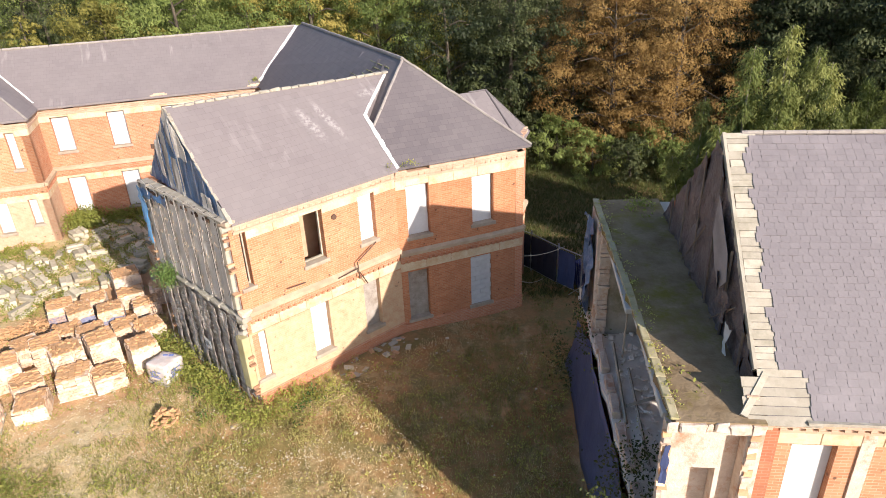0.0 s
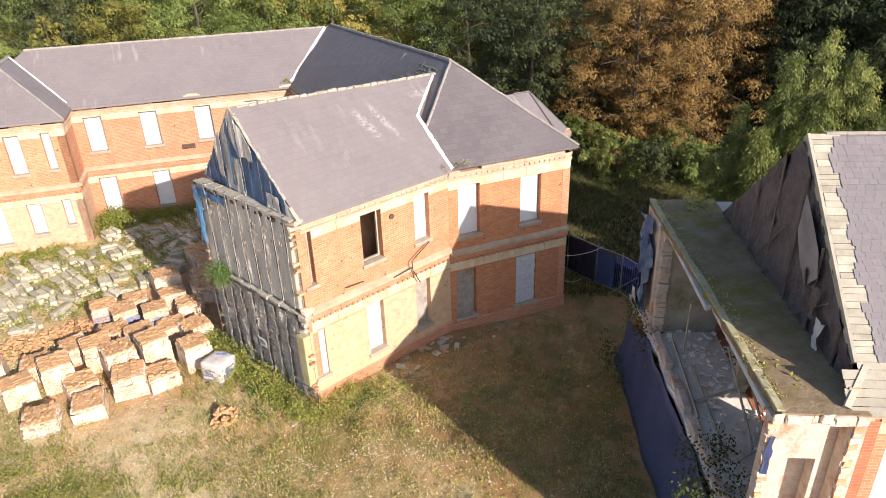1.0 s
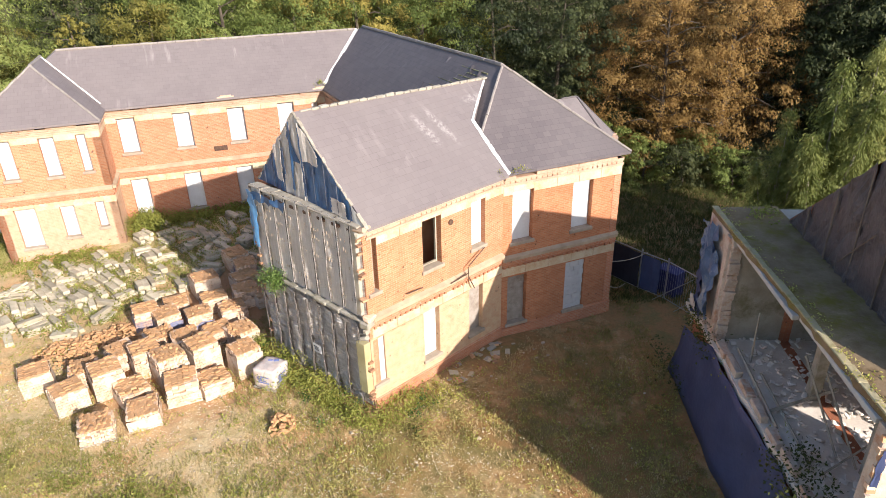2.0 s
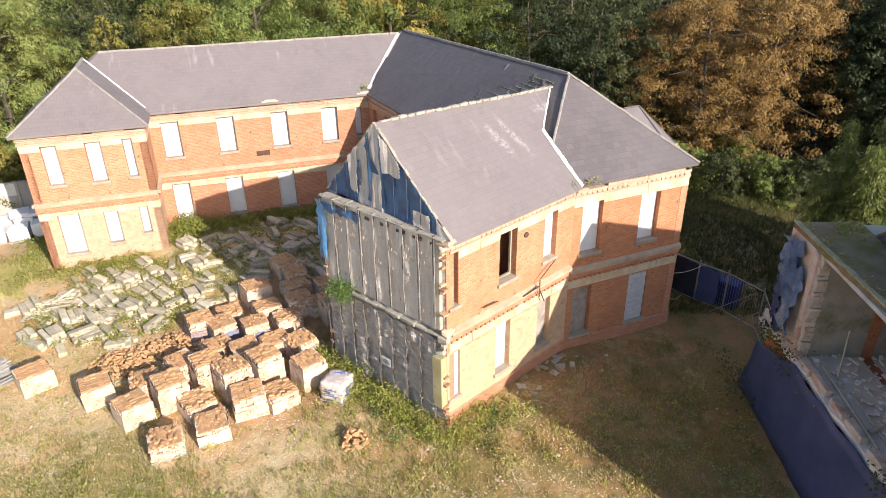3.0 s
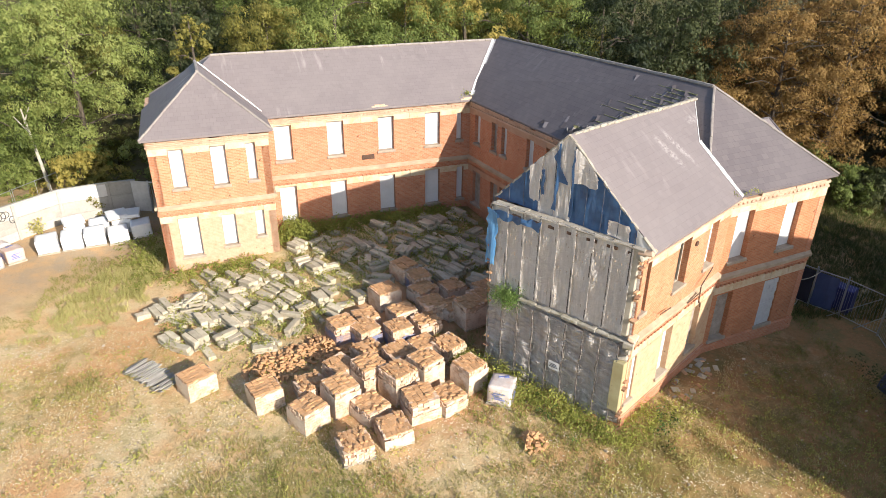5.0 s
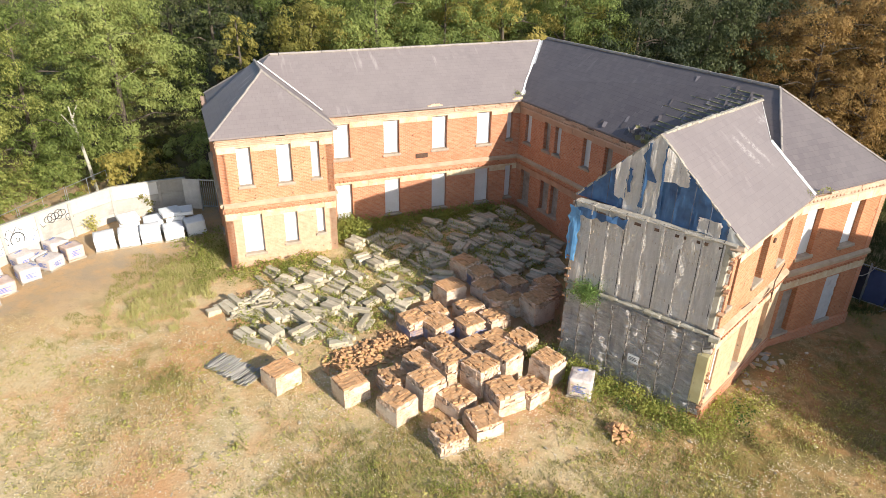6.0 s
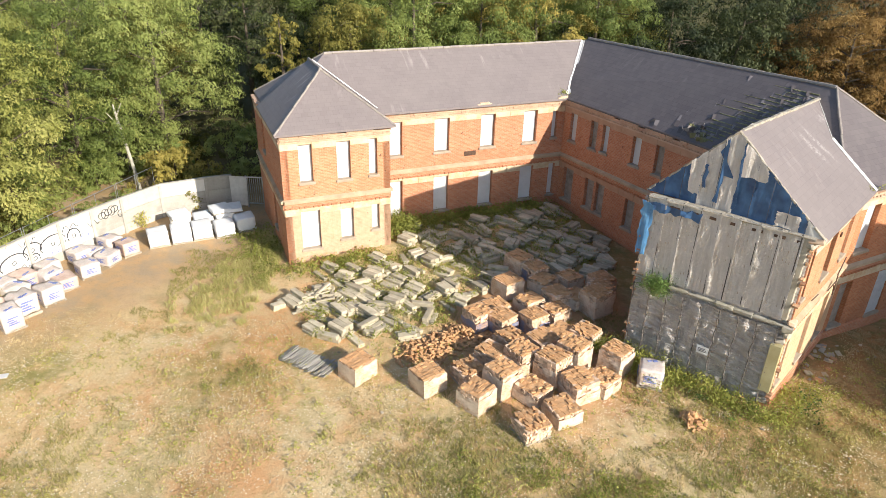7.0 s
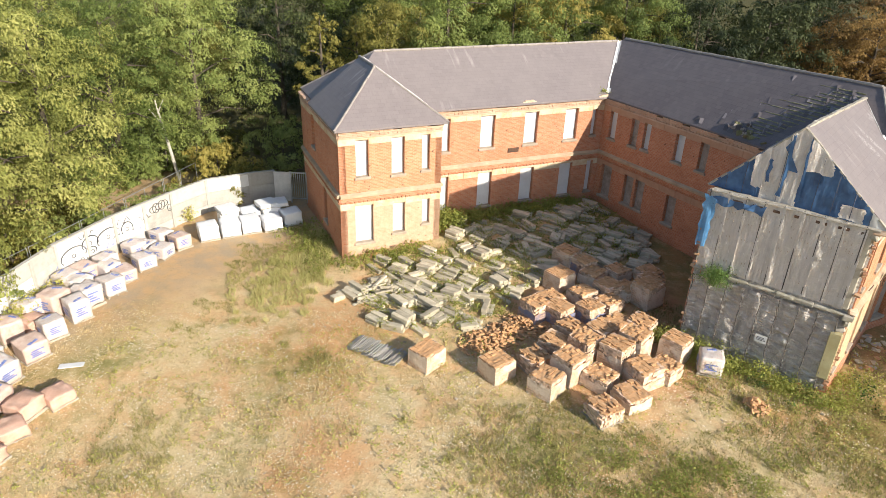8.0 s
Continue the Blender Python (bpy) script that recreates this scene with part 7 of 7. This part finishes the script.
# ---- stone in the court ----


def stone_stack(seed, n):
    rs = random.getstate()
    random.seed(seed)
    ob = thing("stone_stack", "stack of lichened stone copings lying in weeds", "stone stack", group="stones laid out in the court")
    across = 2 if n > 1 else 1
    lw = [random.uniform(0.22, 0.34) for _ in range(across + (n > 2))]
    y = -sum(lw) / 2
    base_l = random.uniform(0.80, 1.15)
    for w in lw:
        z = 0.0
        for k in range(max(1, n - random.choice((0, 0, 1)))):
            l, h = base_l * random.uniform(0.85, 1.08), random.uniform(0.13, 0.2)
            bm = bmesh.new()
            worn_box(bm, -l / 2, 0.005, 0, l / 2, w - 0.01, h, 0.022, 0.014)
            part("stone", bm, STONE, ob, "", pose(random.uniform(-0.07, 0.07), y + random.uniform(-0.02, 0.02), z, random.uniform(-3, 3), random.uniform(-3, 3), random.uniform(-4, 4)))
            z += h
        y += w
    random.setstate(rs)
    return ob


stones = [stone_stack(900 + k, (1, 2, 2, 3, 2, 3, 1, 2)[k]) for k in range(8)]
COURT = [(-26.5, 24.2), (-24.9, 21.5), (-21.4, 21.4), (-19.2, 23.2), (-17.7, 25.6), (-16.6, 27.6), (-12.4, 27.4), (-10.6, 29.0), (-11.0, 32.0), (-12.9, 35.0), (-21.4, 31.9), (-21.9, 28.9), (-25.6, 27.3)]


def inside(x, y, poly):
    hit = False
    for (x0, y0), (x1, y1) in zip(poly, poly[1:] + poly[:1]):
        if (y0 > y) != (y1 > y) and x < (x1 - x0) * (y - y0) / (y1 - y0) + x0:
            hit = not hit
    return hit


rnd = random.Random(5)
spots = []
for i in range(-30, 31):
    for j in range(-24, 25):
        x = -19.5 + i * 1.06 * 0.77 + j * 0.76 * 0.64 + rnd.uniform(-0.2, 0.2)
        y = 27.5 - i * 1.06 * 0.64 + j * 0.76 * 0.77 + rnd.uniform(-0.2, 0.2)
        if inside(x, y, COURT) and rnd.random() < 0.93:
            spots.append((x, y))
spots.sort(key=lambda p: p[1])
for k, (x, y) in enumerate(spots[:290]):
    m = pose(x, y, ground_z(x, y) - 0.03, rnd.uniform(-3, 3), rnd.uniform(-3, 3), -40 + rnd.gauss(0, 9) + rnd.choice((0, 180, 0, 180, rnd.uniform(0, 360))))
    if k < len(stones):
        stones[k].matrix_world = m
    else:
        copy_thing(stones[rnd.randrange(len(stones))], m)
# a jumbled heap of long stone slips, and a stack of roof slates
slips = thing("stone_heap", "jumbled heap of long pale stone slips", "stone heap", pose(-25.3, 24.6, ground_z(-25.3, 24.6)))
for k in range(34):
    bm = bmesh.new()
    l = rnd.uniform(0.35, 0.65)
    worn_box(bm, -l, -0.07, 0, l, 0.07, 0.09, 0.015, 0.01)
    a, d = rnd.uniform(0, 6.28), 1.1 * math.sqrt(rnd.random())
    part("stone", bm, STONE, slips, "", pose(d * math.cos(a), d * math.sin(a), max(0, 0.45 * (1 - d / 1.1)) * rnd.random() + 0.02, rnd.uniform(-25, 25), rnd.uniform(-15, 15), rnd.gauss(60, 35)))
for cx, cy, n, rz in ((-25.0, 20.1, 46, -32),):
    sl = thing("slate_stack", "stack of grey slates leaning on the grass", "slate stack", pose(cx, cy, ground_z(cx, cy)), group="stacked slates")
    for k in range(n):
        bm = bmesh.new()
        worn_box(bm, -0.014, -0.46, 0, 0.014, 0.46, 0.30, 0.004, 0.008)
        part("slate", bm, SLATE_GREY, sl, "", pose(0, 0, 0, 0, 0, rz) @ pose((k - n / 2) * 0.049, rnd.uniform(-0.15, 0.15), 0.0, 0, 66 + rnd.uniform(-9, 9), rnd.uniform(-5, 5)))
for x, y in ((-26.9, 24.5), (-27.1, 24.1)):
    bm = bmesh.new()
    worn_box(bm, -0.3, -0.2, 0, 0.3, 0.2, 0.24, 0.03, 0.03)
    alone("stone_block", bm, STONE, "single pale stone block in the grass", "stone", pose(x, y, ground_z(x, y) - 0.03, 0, 0, rnd.uniform(0, 90)))

# ---- weeds and grass ----


def scatter_leaves(name, label, pts, per, spread, size, mat, seed, flat=0.0):
    me = leaves(pts, per, spread, size, seed, 0.0, flat)
    me.materials.append(mat)
    ob = new(name, me)
    return tagged(ob, label, "weeds", kind="stuff")


rnd = random.Random(21)


def strip(p, q, n, w, z0, z1):
    out = []
    for k in range(n):
        t = rnd.random()
        x = p[0] + (q[0] - p[0]) * t + rnd.gauss(0, w)
        y = p[1] + (q[1] - p[1]) * t + rnd.gauss(0, w)
        out.append((x, y, ground_z(x, y) + rnd.uniform(z0, z1)))
    return out


pts = strip((-12.6, 21.2), (-7.6, 17.3), 170, 0.40, 0.03, 0.4) + strip((-7.4, 17.5), (-5.6, 18.9), 50, 0.40, 0.02, 0.4) + strip((-5.6, 18.6), (-4.0, 18.0), 20, 0.7, 0.02, 0.2)
pts += strip((-13.6, 22.4), (-11.0, 18.7), 70, 0.35, 0.03, 0.35)
pts += strip((-12.8, 21.0), (-7.6, 17.1), 90, 0.45, 0.1, 0.65)
scatter_leaves("weeds", "rank green and yellow weeds along the felted wall", pts, 34, 0.16, 0.042, WEED, 3)
pts = strip((-7.0, 17.3), (-5.0, 16.2), 34, 0.30, 0.02, 0.30) + strip((-4.6, 14.6), (-3.0, 13.2), 26, 0.35, 0.02, 0.22) + strip((-8.2, 15.0), (-7.4, 14.2), 14, 0.3, 0.02, 0.2) + strip((-5.2, 18.2), (-4.0, 17.2), 26, 0.3, 0.02, 0.3)
scatter_leaves("weeds", "clumps of yellow-green weeds on bare orange soil", pts, 26, 0.16, 0.036, GRASS_GREEN, 23)
pts = strip((-28.3, 26.6), (-30.6, 32.5), 110, 0.6, 0.02, 0.25) + strip((-27.3, 27.1), (-23.0, 28.8), 80, 0.35, 0.02, 0.25) + strip((-22.6, 31.0), (-21.3, 31.8), 150, 0.45, 0.1, 0.8) + strip((-21, 32.2), (-13.6, 35.2), 260, 0.35, 0.02, 0.4)
scatter_leaves("weeds", "tall green weeds against the far block", pts, 26, 0.15, 0.06, WEED, 4)
pts = []
for k in range(2200):
    x, y = rnd.uniform(-27, -12), rnd.uniform(20.5, 35)
    if inside(x, y, COURT):
        pts.append((x, y, ground_z(x, y) + rnd.uniform(0.03, 0.32)))
scatter_leaves("weeds", "weeds growing up between the stones", pts, 18, 0.13, 0.05, WEED, 6)
pts = strip((-40.3, 20.0), (-39.9, 24.0), 150, 0.22, 0.05, 0.9) + strip((-36.9, 32.7), (-36.7, 32.4), 16, 0.15, 0.1, 0.9)
scatter_leaves("weeds", "yellow-green weeds at the foot of the boundary wall", pts, 24, 0.14, 0.055, WEED, 7)
pts = strip((edge_x(20) - 0.1, 20.6), (edge_x(14) + 0.3, 13.6), 22, 0.15, 2.62, 2.8) + strip((5.5, 19.8), (4.4, 20.6), 14, 0.3, 6.65, 6.8) + strip((5.4, 11.3), (4.5, 12.2), 16, 0.3, 6.5, 6.55)
scatter_leaves("weeds", "moss and weeds rooted on the broken slabs", pts, 22, 0.13, 0.05, WEED, 8)
pts = [(rnd.uniform(3.45, 4.5), rnd.uniform(11.0, 13.8), 2.65 + abs(rnd.gauss(0, 0.25))) for k in range(30)] + [(rnd.uniform(3.2, 3.9), rnd.uniform(18.6, 21.0), rnd.uniform(2.2, 3.0)) for k in range(26)]
pts += [(rnd.uniform(2.5, 3.3), rnd.uniform(19.4, 22.5), rnd.uniform(0.0, 0.4)) for k in range(14)]
pts += strip((2.8, 11.0), (3.0, 11.3), 10, 0.12, 3.4, 4.0)
scatter_leaves("brambles", "dark brambles growing through the broken floor and over its edge", pts, 30, 0.20, 0.05, BRAMBLE, 18)
pts = []
while len(pts) < 3300:
    x, y = rnd.uniform(-36, 3), rnd.uniform(7, 21.5)
    if 0.8 * x - 0.6 * y > -43 and x < edge_x(max(y, 10)) - 0.8 and noise.noise(Vector((x * 0.3, y * 0.3, 9.0))) > -0.35:
        pts.append((x, y, ground_z(x, y) + rnd.uniform(0.02, 0.14)))
scatter_leaves("field_weeds", "low olive and brown weeds dotted over the field", pts, 11, 0.09, 0.038, WEED, 12)
pts = [(edge_x(y) + abs(rnd.gauss(0.05, 0.22)), y, 6.46) for y in [rnd.uniform(10.6, 20.8) for _ in range(90)]]
scatter_leaves("moss_tufts", "green moss tufts along the slab's edge", pts, 14, 0.06, 0.026, WEED, 13, 0.6)
pts = strip((-12.0, 20.6), (-7.8, 17.0), 18, 0.4, 0.05, 0.3) + strip((-13.8, 22.0), (-12.6, 20.8), 14, 0.3, 0.05, 0.4) + strip((-7.0, 17.6), (-5.4, 18.3), 9, 0.4, 0.05, 0.25)
scatter_leaves("weeds", "bright green nettles at the foot of the wall", pts, 30, 0.12, 0.045, FERN, 14)
patch = random.Random(77)
pts = []
while len(pts) < 900:
    x, y = patch.gauss(-15.0, 3.0), patch.gauss(13.4, 0.9)
    if noise.noise(Vector((x * 0.7, y * 0.7, 2.0))) > -0.05:
        pts.append((x, y, ground_z(x, y) + patch.uniform(0.01, 0.10)))
scatter_leaves("weeds", "patch of fresh green weeds in the dry field", pts, 12, 0.10, 0.034, WEED, 16)
fern = leaves([(C0[0] + 0.55 + rnd.gauss(0, 0.22), C0[1] - 0.75 + rnd.gauss(0, 0.2), 3.55 + rnd.gauss(0, 0.24)) for k in range(46)], 60, 0.12, 0.044, 15, 0.08, 0.2, 0.35)
fern.materials.append(FERN)
tagged(new("wall_fern", fern), "green fern sprouting from the floor edge", "fern")
pts = [(-3.35 + rnd.gauss(0, 0.16), 22.55 + rnd.gauss(0, 0.16), 6.95 + rnd.uniform(0, 0.16)) for k in range(6)] + [(-2.6 + rnd.gauss(0, 0.1), 22.75, 6.95 + rnd.uniform(0, 0.3)) for k in range(6)]
pts += [(-13.1 + rnd.gauss(0, 0.2), 36.3 + rnd.gauss(0, 0.12), 7.05 + rnd.uniform(0, 0.25)) for k in range(14)]
scatter_leaves("gutter_weeds", "small weeds sprouting from the gutter", pts, 12, 0.06, 0.035, WEED, 9)


def grass_field(name, label, mat, seed, count, region, lo, hi, keep):
    rs = np.random.RandomState(seed)
    x = rs.uniform(region[0], region[1], count)
    y = rs.uniform(region[2], region[3], count)
    ok = [keep(a, b) for a, b in zip(x, y)]
    x, y = x[ok], y[ok]
    z = np.array([ground_z(a, b) for a, b in zip(x, y)])
    blades = 5
    n = len(x) * blades
    bx = np.repeat(x, blades) + rs.normal(0, 0.07, n)
    by = np.repeat(y, blades) + rs.normal(0, 0.07, n)
    bz = np.repeat(z, blades) - 0.02
    h = rs.uniform(lo, hi, n)
    a = rs.uniform(0, 2 * np.pi, n)
    w = 0.012 + 0.010 * rs.rand(n)
    lean = rs.uniform(0.2, 0.9, n) * h
    la = rs.uniform(0, 2 * np.pi, n)
    v = np.empty((n, 3, 3))
    v[:, 0] = np.stack([bx - w * np.cos(a), by - w * np.sin(a), bz], 1)
    v[:, 1] = np.stack([bx + w * np.cos(a), by + w * np.sin(a), bz], 1)
    v[:, 2] = np.stack([bx + lean * np.cos(la), by + lean * np.sin(la), bz + h], 1)
    me = bpy.data.meshes.new(name)
    me.from_pydata(v.reshape(-1, 3).tolist(), [], np.arange(3 * n).reshape(-1, 3).tolist())
    me.materials.append(mat)
    return tagged(new(name, me), label, "grass", kind="stuff")


def open_field(x, y):
    if x > edge_x(y) - 0.7 and y > 10:
        return False
    if y > 17 and -8 < x < 3 and (Vector((x, y)) - Vector(A0)).dot(Vector((uv_.y, -uv_.x))) < 0.3:
        return False
    return 0.8 * x - 0.6 * y > -44.5


grass_field("dry_grass", "dry straw-coloured grass over the field", GRASS, 1, 49000, (-40, 4, 2.5, 24), 0.03, 0.11,
            lambda x, y: open_field(x, y) and noise.noise(Vector((x * 0.35, y * 0.35, 0.3))) > -0.25 + 0.25 * step(-5, 0, x + 0.4 * (y - 16)) and y > 2.5 + 4.5 * abs(noise.noise(Vector((x * 0.6, y * 0.6, 3.0)))) * 2 and not inside(x, y, COURT))
# Grass thickens over the yard, adding to the shade put in its ground colour.
grass_field("green_grass", "patches of longer green grass", GRASS_GREEN, 2, 64000, (-34, 4, 5.5, 30), 0.05, 0.18,
            lambda x, y: open_field(x, y) and noise.noise(Vector((x * 0.22 + 7, y * 0.22, 2.3))) + 0.5 * noise.noise(Vector((x, y, 5.0))) > 0.30 - 0.6 * step(-6, 0, x + 0.4 * (y - 16)) - 0.75 * max(0.0, 1 - ((x + 17.5) / 6.0) ** 2 - ((y - 13.6) / 2.3) ** 2) - 0.6 * max(0.0, 1 - ((x + 9.5) / 4.5) ** 2 - ((y - 14.6) / 1.9) ** 2))
grass_field("tall_grass", "tall pale green grass against the far block", foliage("pale_green_grass", (0.25, 0.25, 0.08), (0.43, 0.40, 0.15), (0.64, 0.56, 0.27), 0.35), 4, 8000, (-33, -26.2, 21.0, 33), 0.08, 0.36,
            lambda x, y: ((x + 29.2 - 0.2 * (y - 28)) / 2.4) ** 2 + ((y - 27.2) / 5.6) ** 2 < 0.55 + 1.3 * noise.noise(Vector((x * 1.6, y * 1.6, 7.0))) and ((Vector((x, y)) - L0).dot(fv) < -0.15 or (Vector((x, y)) - L0).dot(fn) < -0.2))
grass_field("bank_grass", "rough grass on the bank behind, its shade put into dark green", BRAMBLE, 3, 16000, (-2, 16, 26, 44), 0.1, 0.4,
            lambda x, y: (Vector((x, y)) - Vector(R0)).dot(nv) > 0.4 and not (x > 3.4 and y < 26 and x < 16))
# pale chaff and dead leaves lying flat, in drifts
pts = []
while len(pts) < 5200:
    x, y = rnd.uniform(-40, 3), rnd.uniform(6, 23)
    if open_field(x, y) and x + 0.4 * (y - 16) < rnd.uniform(-6, -1) and not inside(x, y, COURT) and noise.noise(Vector((x * 0.5, y * 0.5, 21.0))) > rnd.uniform(-0.5, 0.4):
        pts.append((x, y, ground_z(x, y) + 0.03))
chaff = leaves(pts, 5, 0.16, 0.034, 31, 0.0, 0.9)
for v in chaff.vertices:
    v.co.z = ground_z(v.co.x, v.co.y) + 0.012 + 0.02 * abs(noise.noise(v.co * 9.0))
chaff.materials.append(foliage("pale_chaff", (0.42, 0.28, 0.14), (0.66, 0.54, 0.35), (0.84, 0.76, 0.60), 0.2))
tagged(new("chaff", chaff), "pale dead leaves and chaff strewn over the field", "litter", kind="stuff")
# broken slates, stones and litter on the field
bm = bmesh.new()
rnd = random.Random(44)
for k in range(1500):
    x, y = rnd.uniform(-38, 3), rnd.uniform(6, 23)
    if not open_field(x, y):
        continue
    d = rnd.uniform(0.015, 0.042) if k % 14 else rnd.uniform(0.04, 0.075)
    worn_box(bm, -d, -d * 0.7, 0, d, d * 0.7, d * 0.7, d * 0.25, d * 0.15, pose(x, y, ground_z(x, y) - 0.004, rnd.uniform(-20, 20), rnd.uniform(-20, 20), rnd.uniform(0, 180)))
alone("field_stones", bm, mottled("pale_rubble", (0.42, 0.34, 0.24), (0.58, 0.50, 0.39), 2.0, 0.9, isle=0.3), "small pale stones and litter strewn over the field", "stones", kind="stuff")
for k in range(26):
    t = rnd.random()
    p = Vector(A0).lerp(Vector(KINK), 0.45 + 0.5 * t) + Vector((0.65, -0.6)) * rnd.uniform(0.2, 1.2)
    bm = bmesh.new()
    d = rnd.uniform(0.08, 0.2)
    worn_box(bm, -d, -d * 0.6, 0, d, d * 0.6, d * 0.3, d * 0.1, d * 0.1)
    alone("rubble_piece", bm, (STONE, CONC, BRICK_RAW)[k % 3], "piece of rubble fallen at the wall's foot", "rubble", pose(p.x, p.y, ground_z(p.x, p.y), rnd.uniform(-15, 15), rnd.uniform(-15, 15), rnd.uniform(0, 180)), group="fallen rubble")

# ---- slates of the house, laid one by one ----
slate_meshes = []
for k in range(5):
    bm = bmesh.new()
    v = box(bm, 0.002, 0, 0.0, 0.188, 0.21, 0.008)
    for w in (v[0], v[1], v[4], v[5]):
        w.co.z += 0.007
    for w in (v[0], v[4]):
        w.co.y += random.uniform(-0.008, 0.008)
    for w in (v[1], v[5]):
        w.co.y += random.uniform(-0.008, 0.008)
    slate_meshes.append(mesh_of("slate", bm, SLATE_TILE))
roof_pose = pose(GX, GFY, GE, pitch_deg, 0, 0)
ROW, WID = 0.145, 0.190
rest = bmesh.new()
count = 0
for r in range(int(slope / ROW)):
    s = -0.12 + r * ROW
    x = 0.78 if s < 0.85 else 0.28 + 0.09 * (r // 3 % 2)
    x += random.uniform(-0.04, 0.06)
    if r % 2:
        box(rest, 0.002, 0, 0.0, WID / 2 - 0.002, 0.21, 0.008, roof_pose @ pose(x, s, 0.032, 2.0, 0, random.uniform(-1.2, 1.2)))
        x += WID / 2
    while x < 10.0:
        tilt = random.uniform(-1.2, 1.2)
        m = roof_pose @ pose(x, s, 0.030 + random.uniform(0, 0.004), 0, 0, tilt)
        if x < 2.4 and count < 300 and s > 0.8:
            part("slate", slate_meshes[random.randrange(5)], None, groof, "", m)
            count += 1
        else:
            v = box(rest, 0.002, 0, 0.0, 0.188, 0.21, 0.008, m)
            n_up = (m.to_3x3() @ Vector((0, 0, 1))) * 0.007
            for w in (v[0], v[1], v[4], v[5]):
                w.co += n_up
        x += WID
field = part("slate_field", rest, SLATE_TILE, groof)
field["kind"] = "stuff"
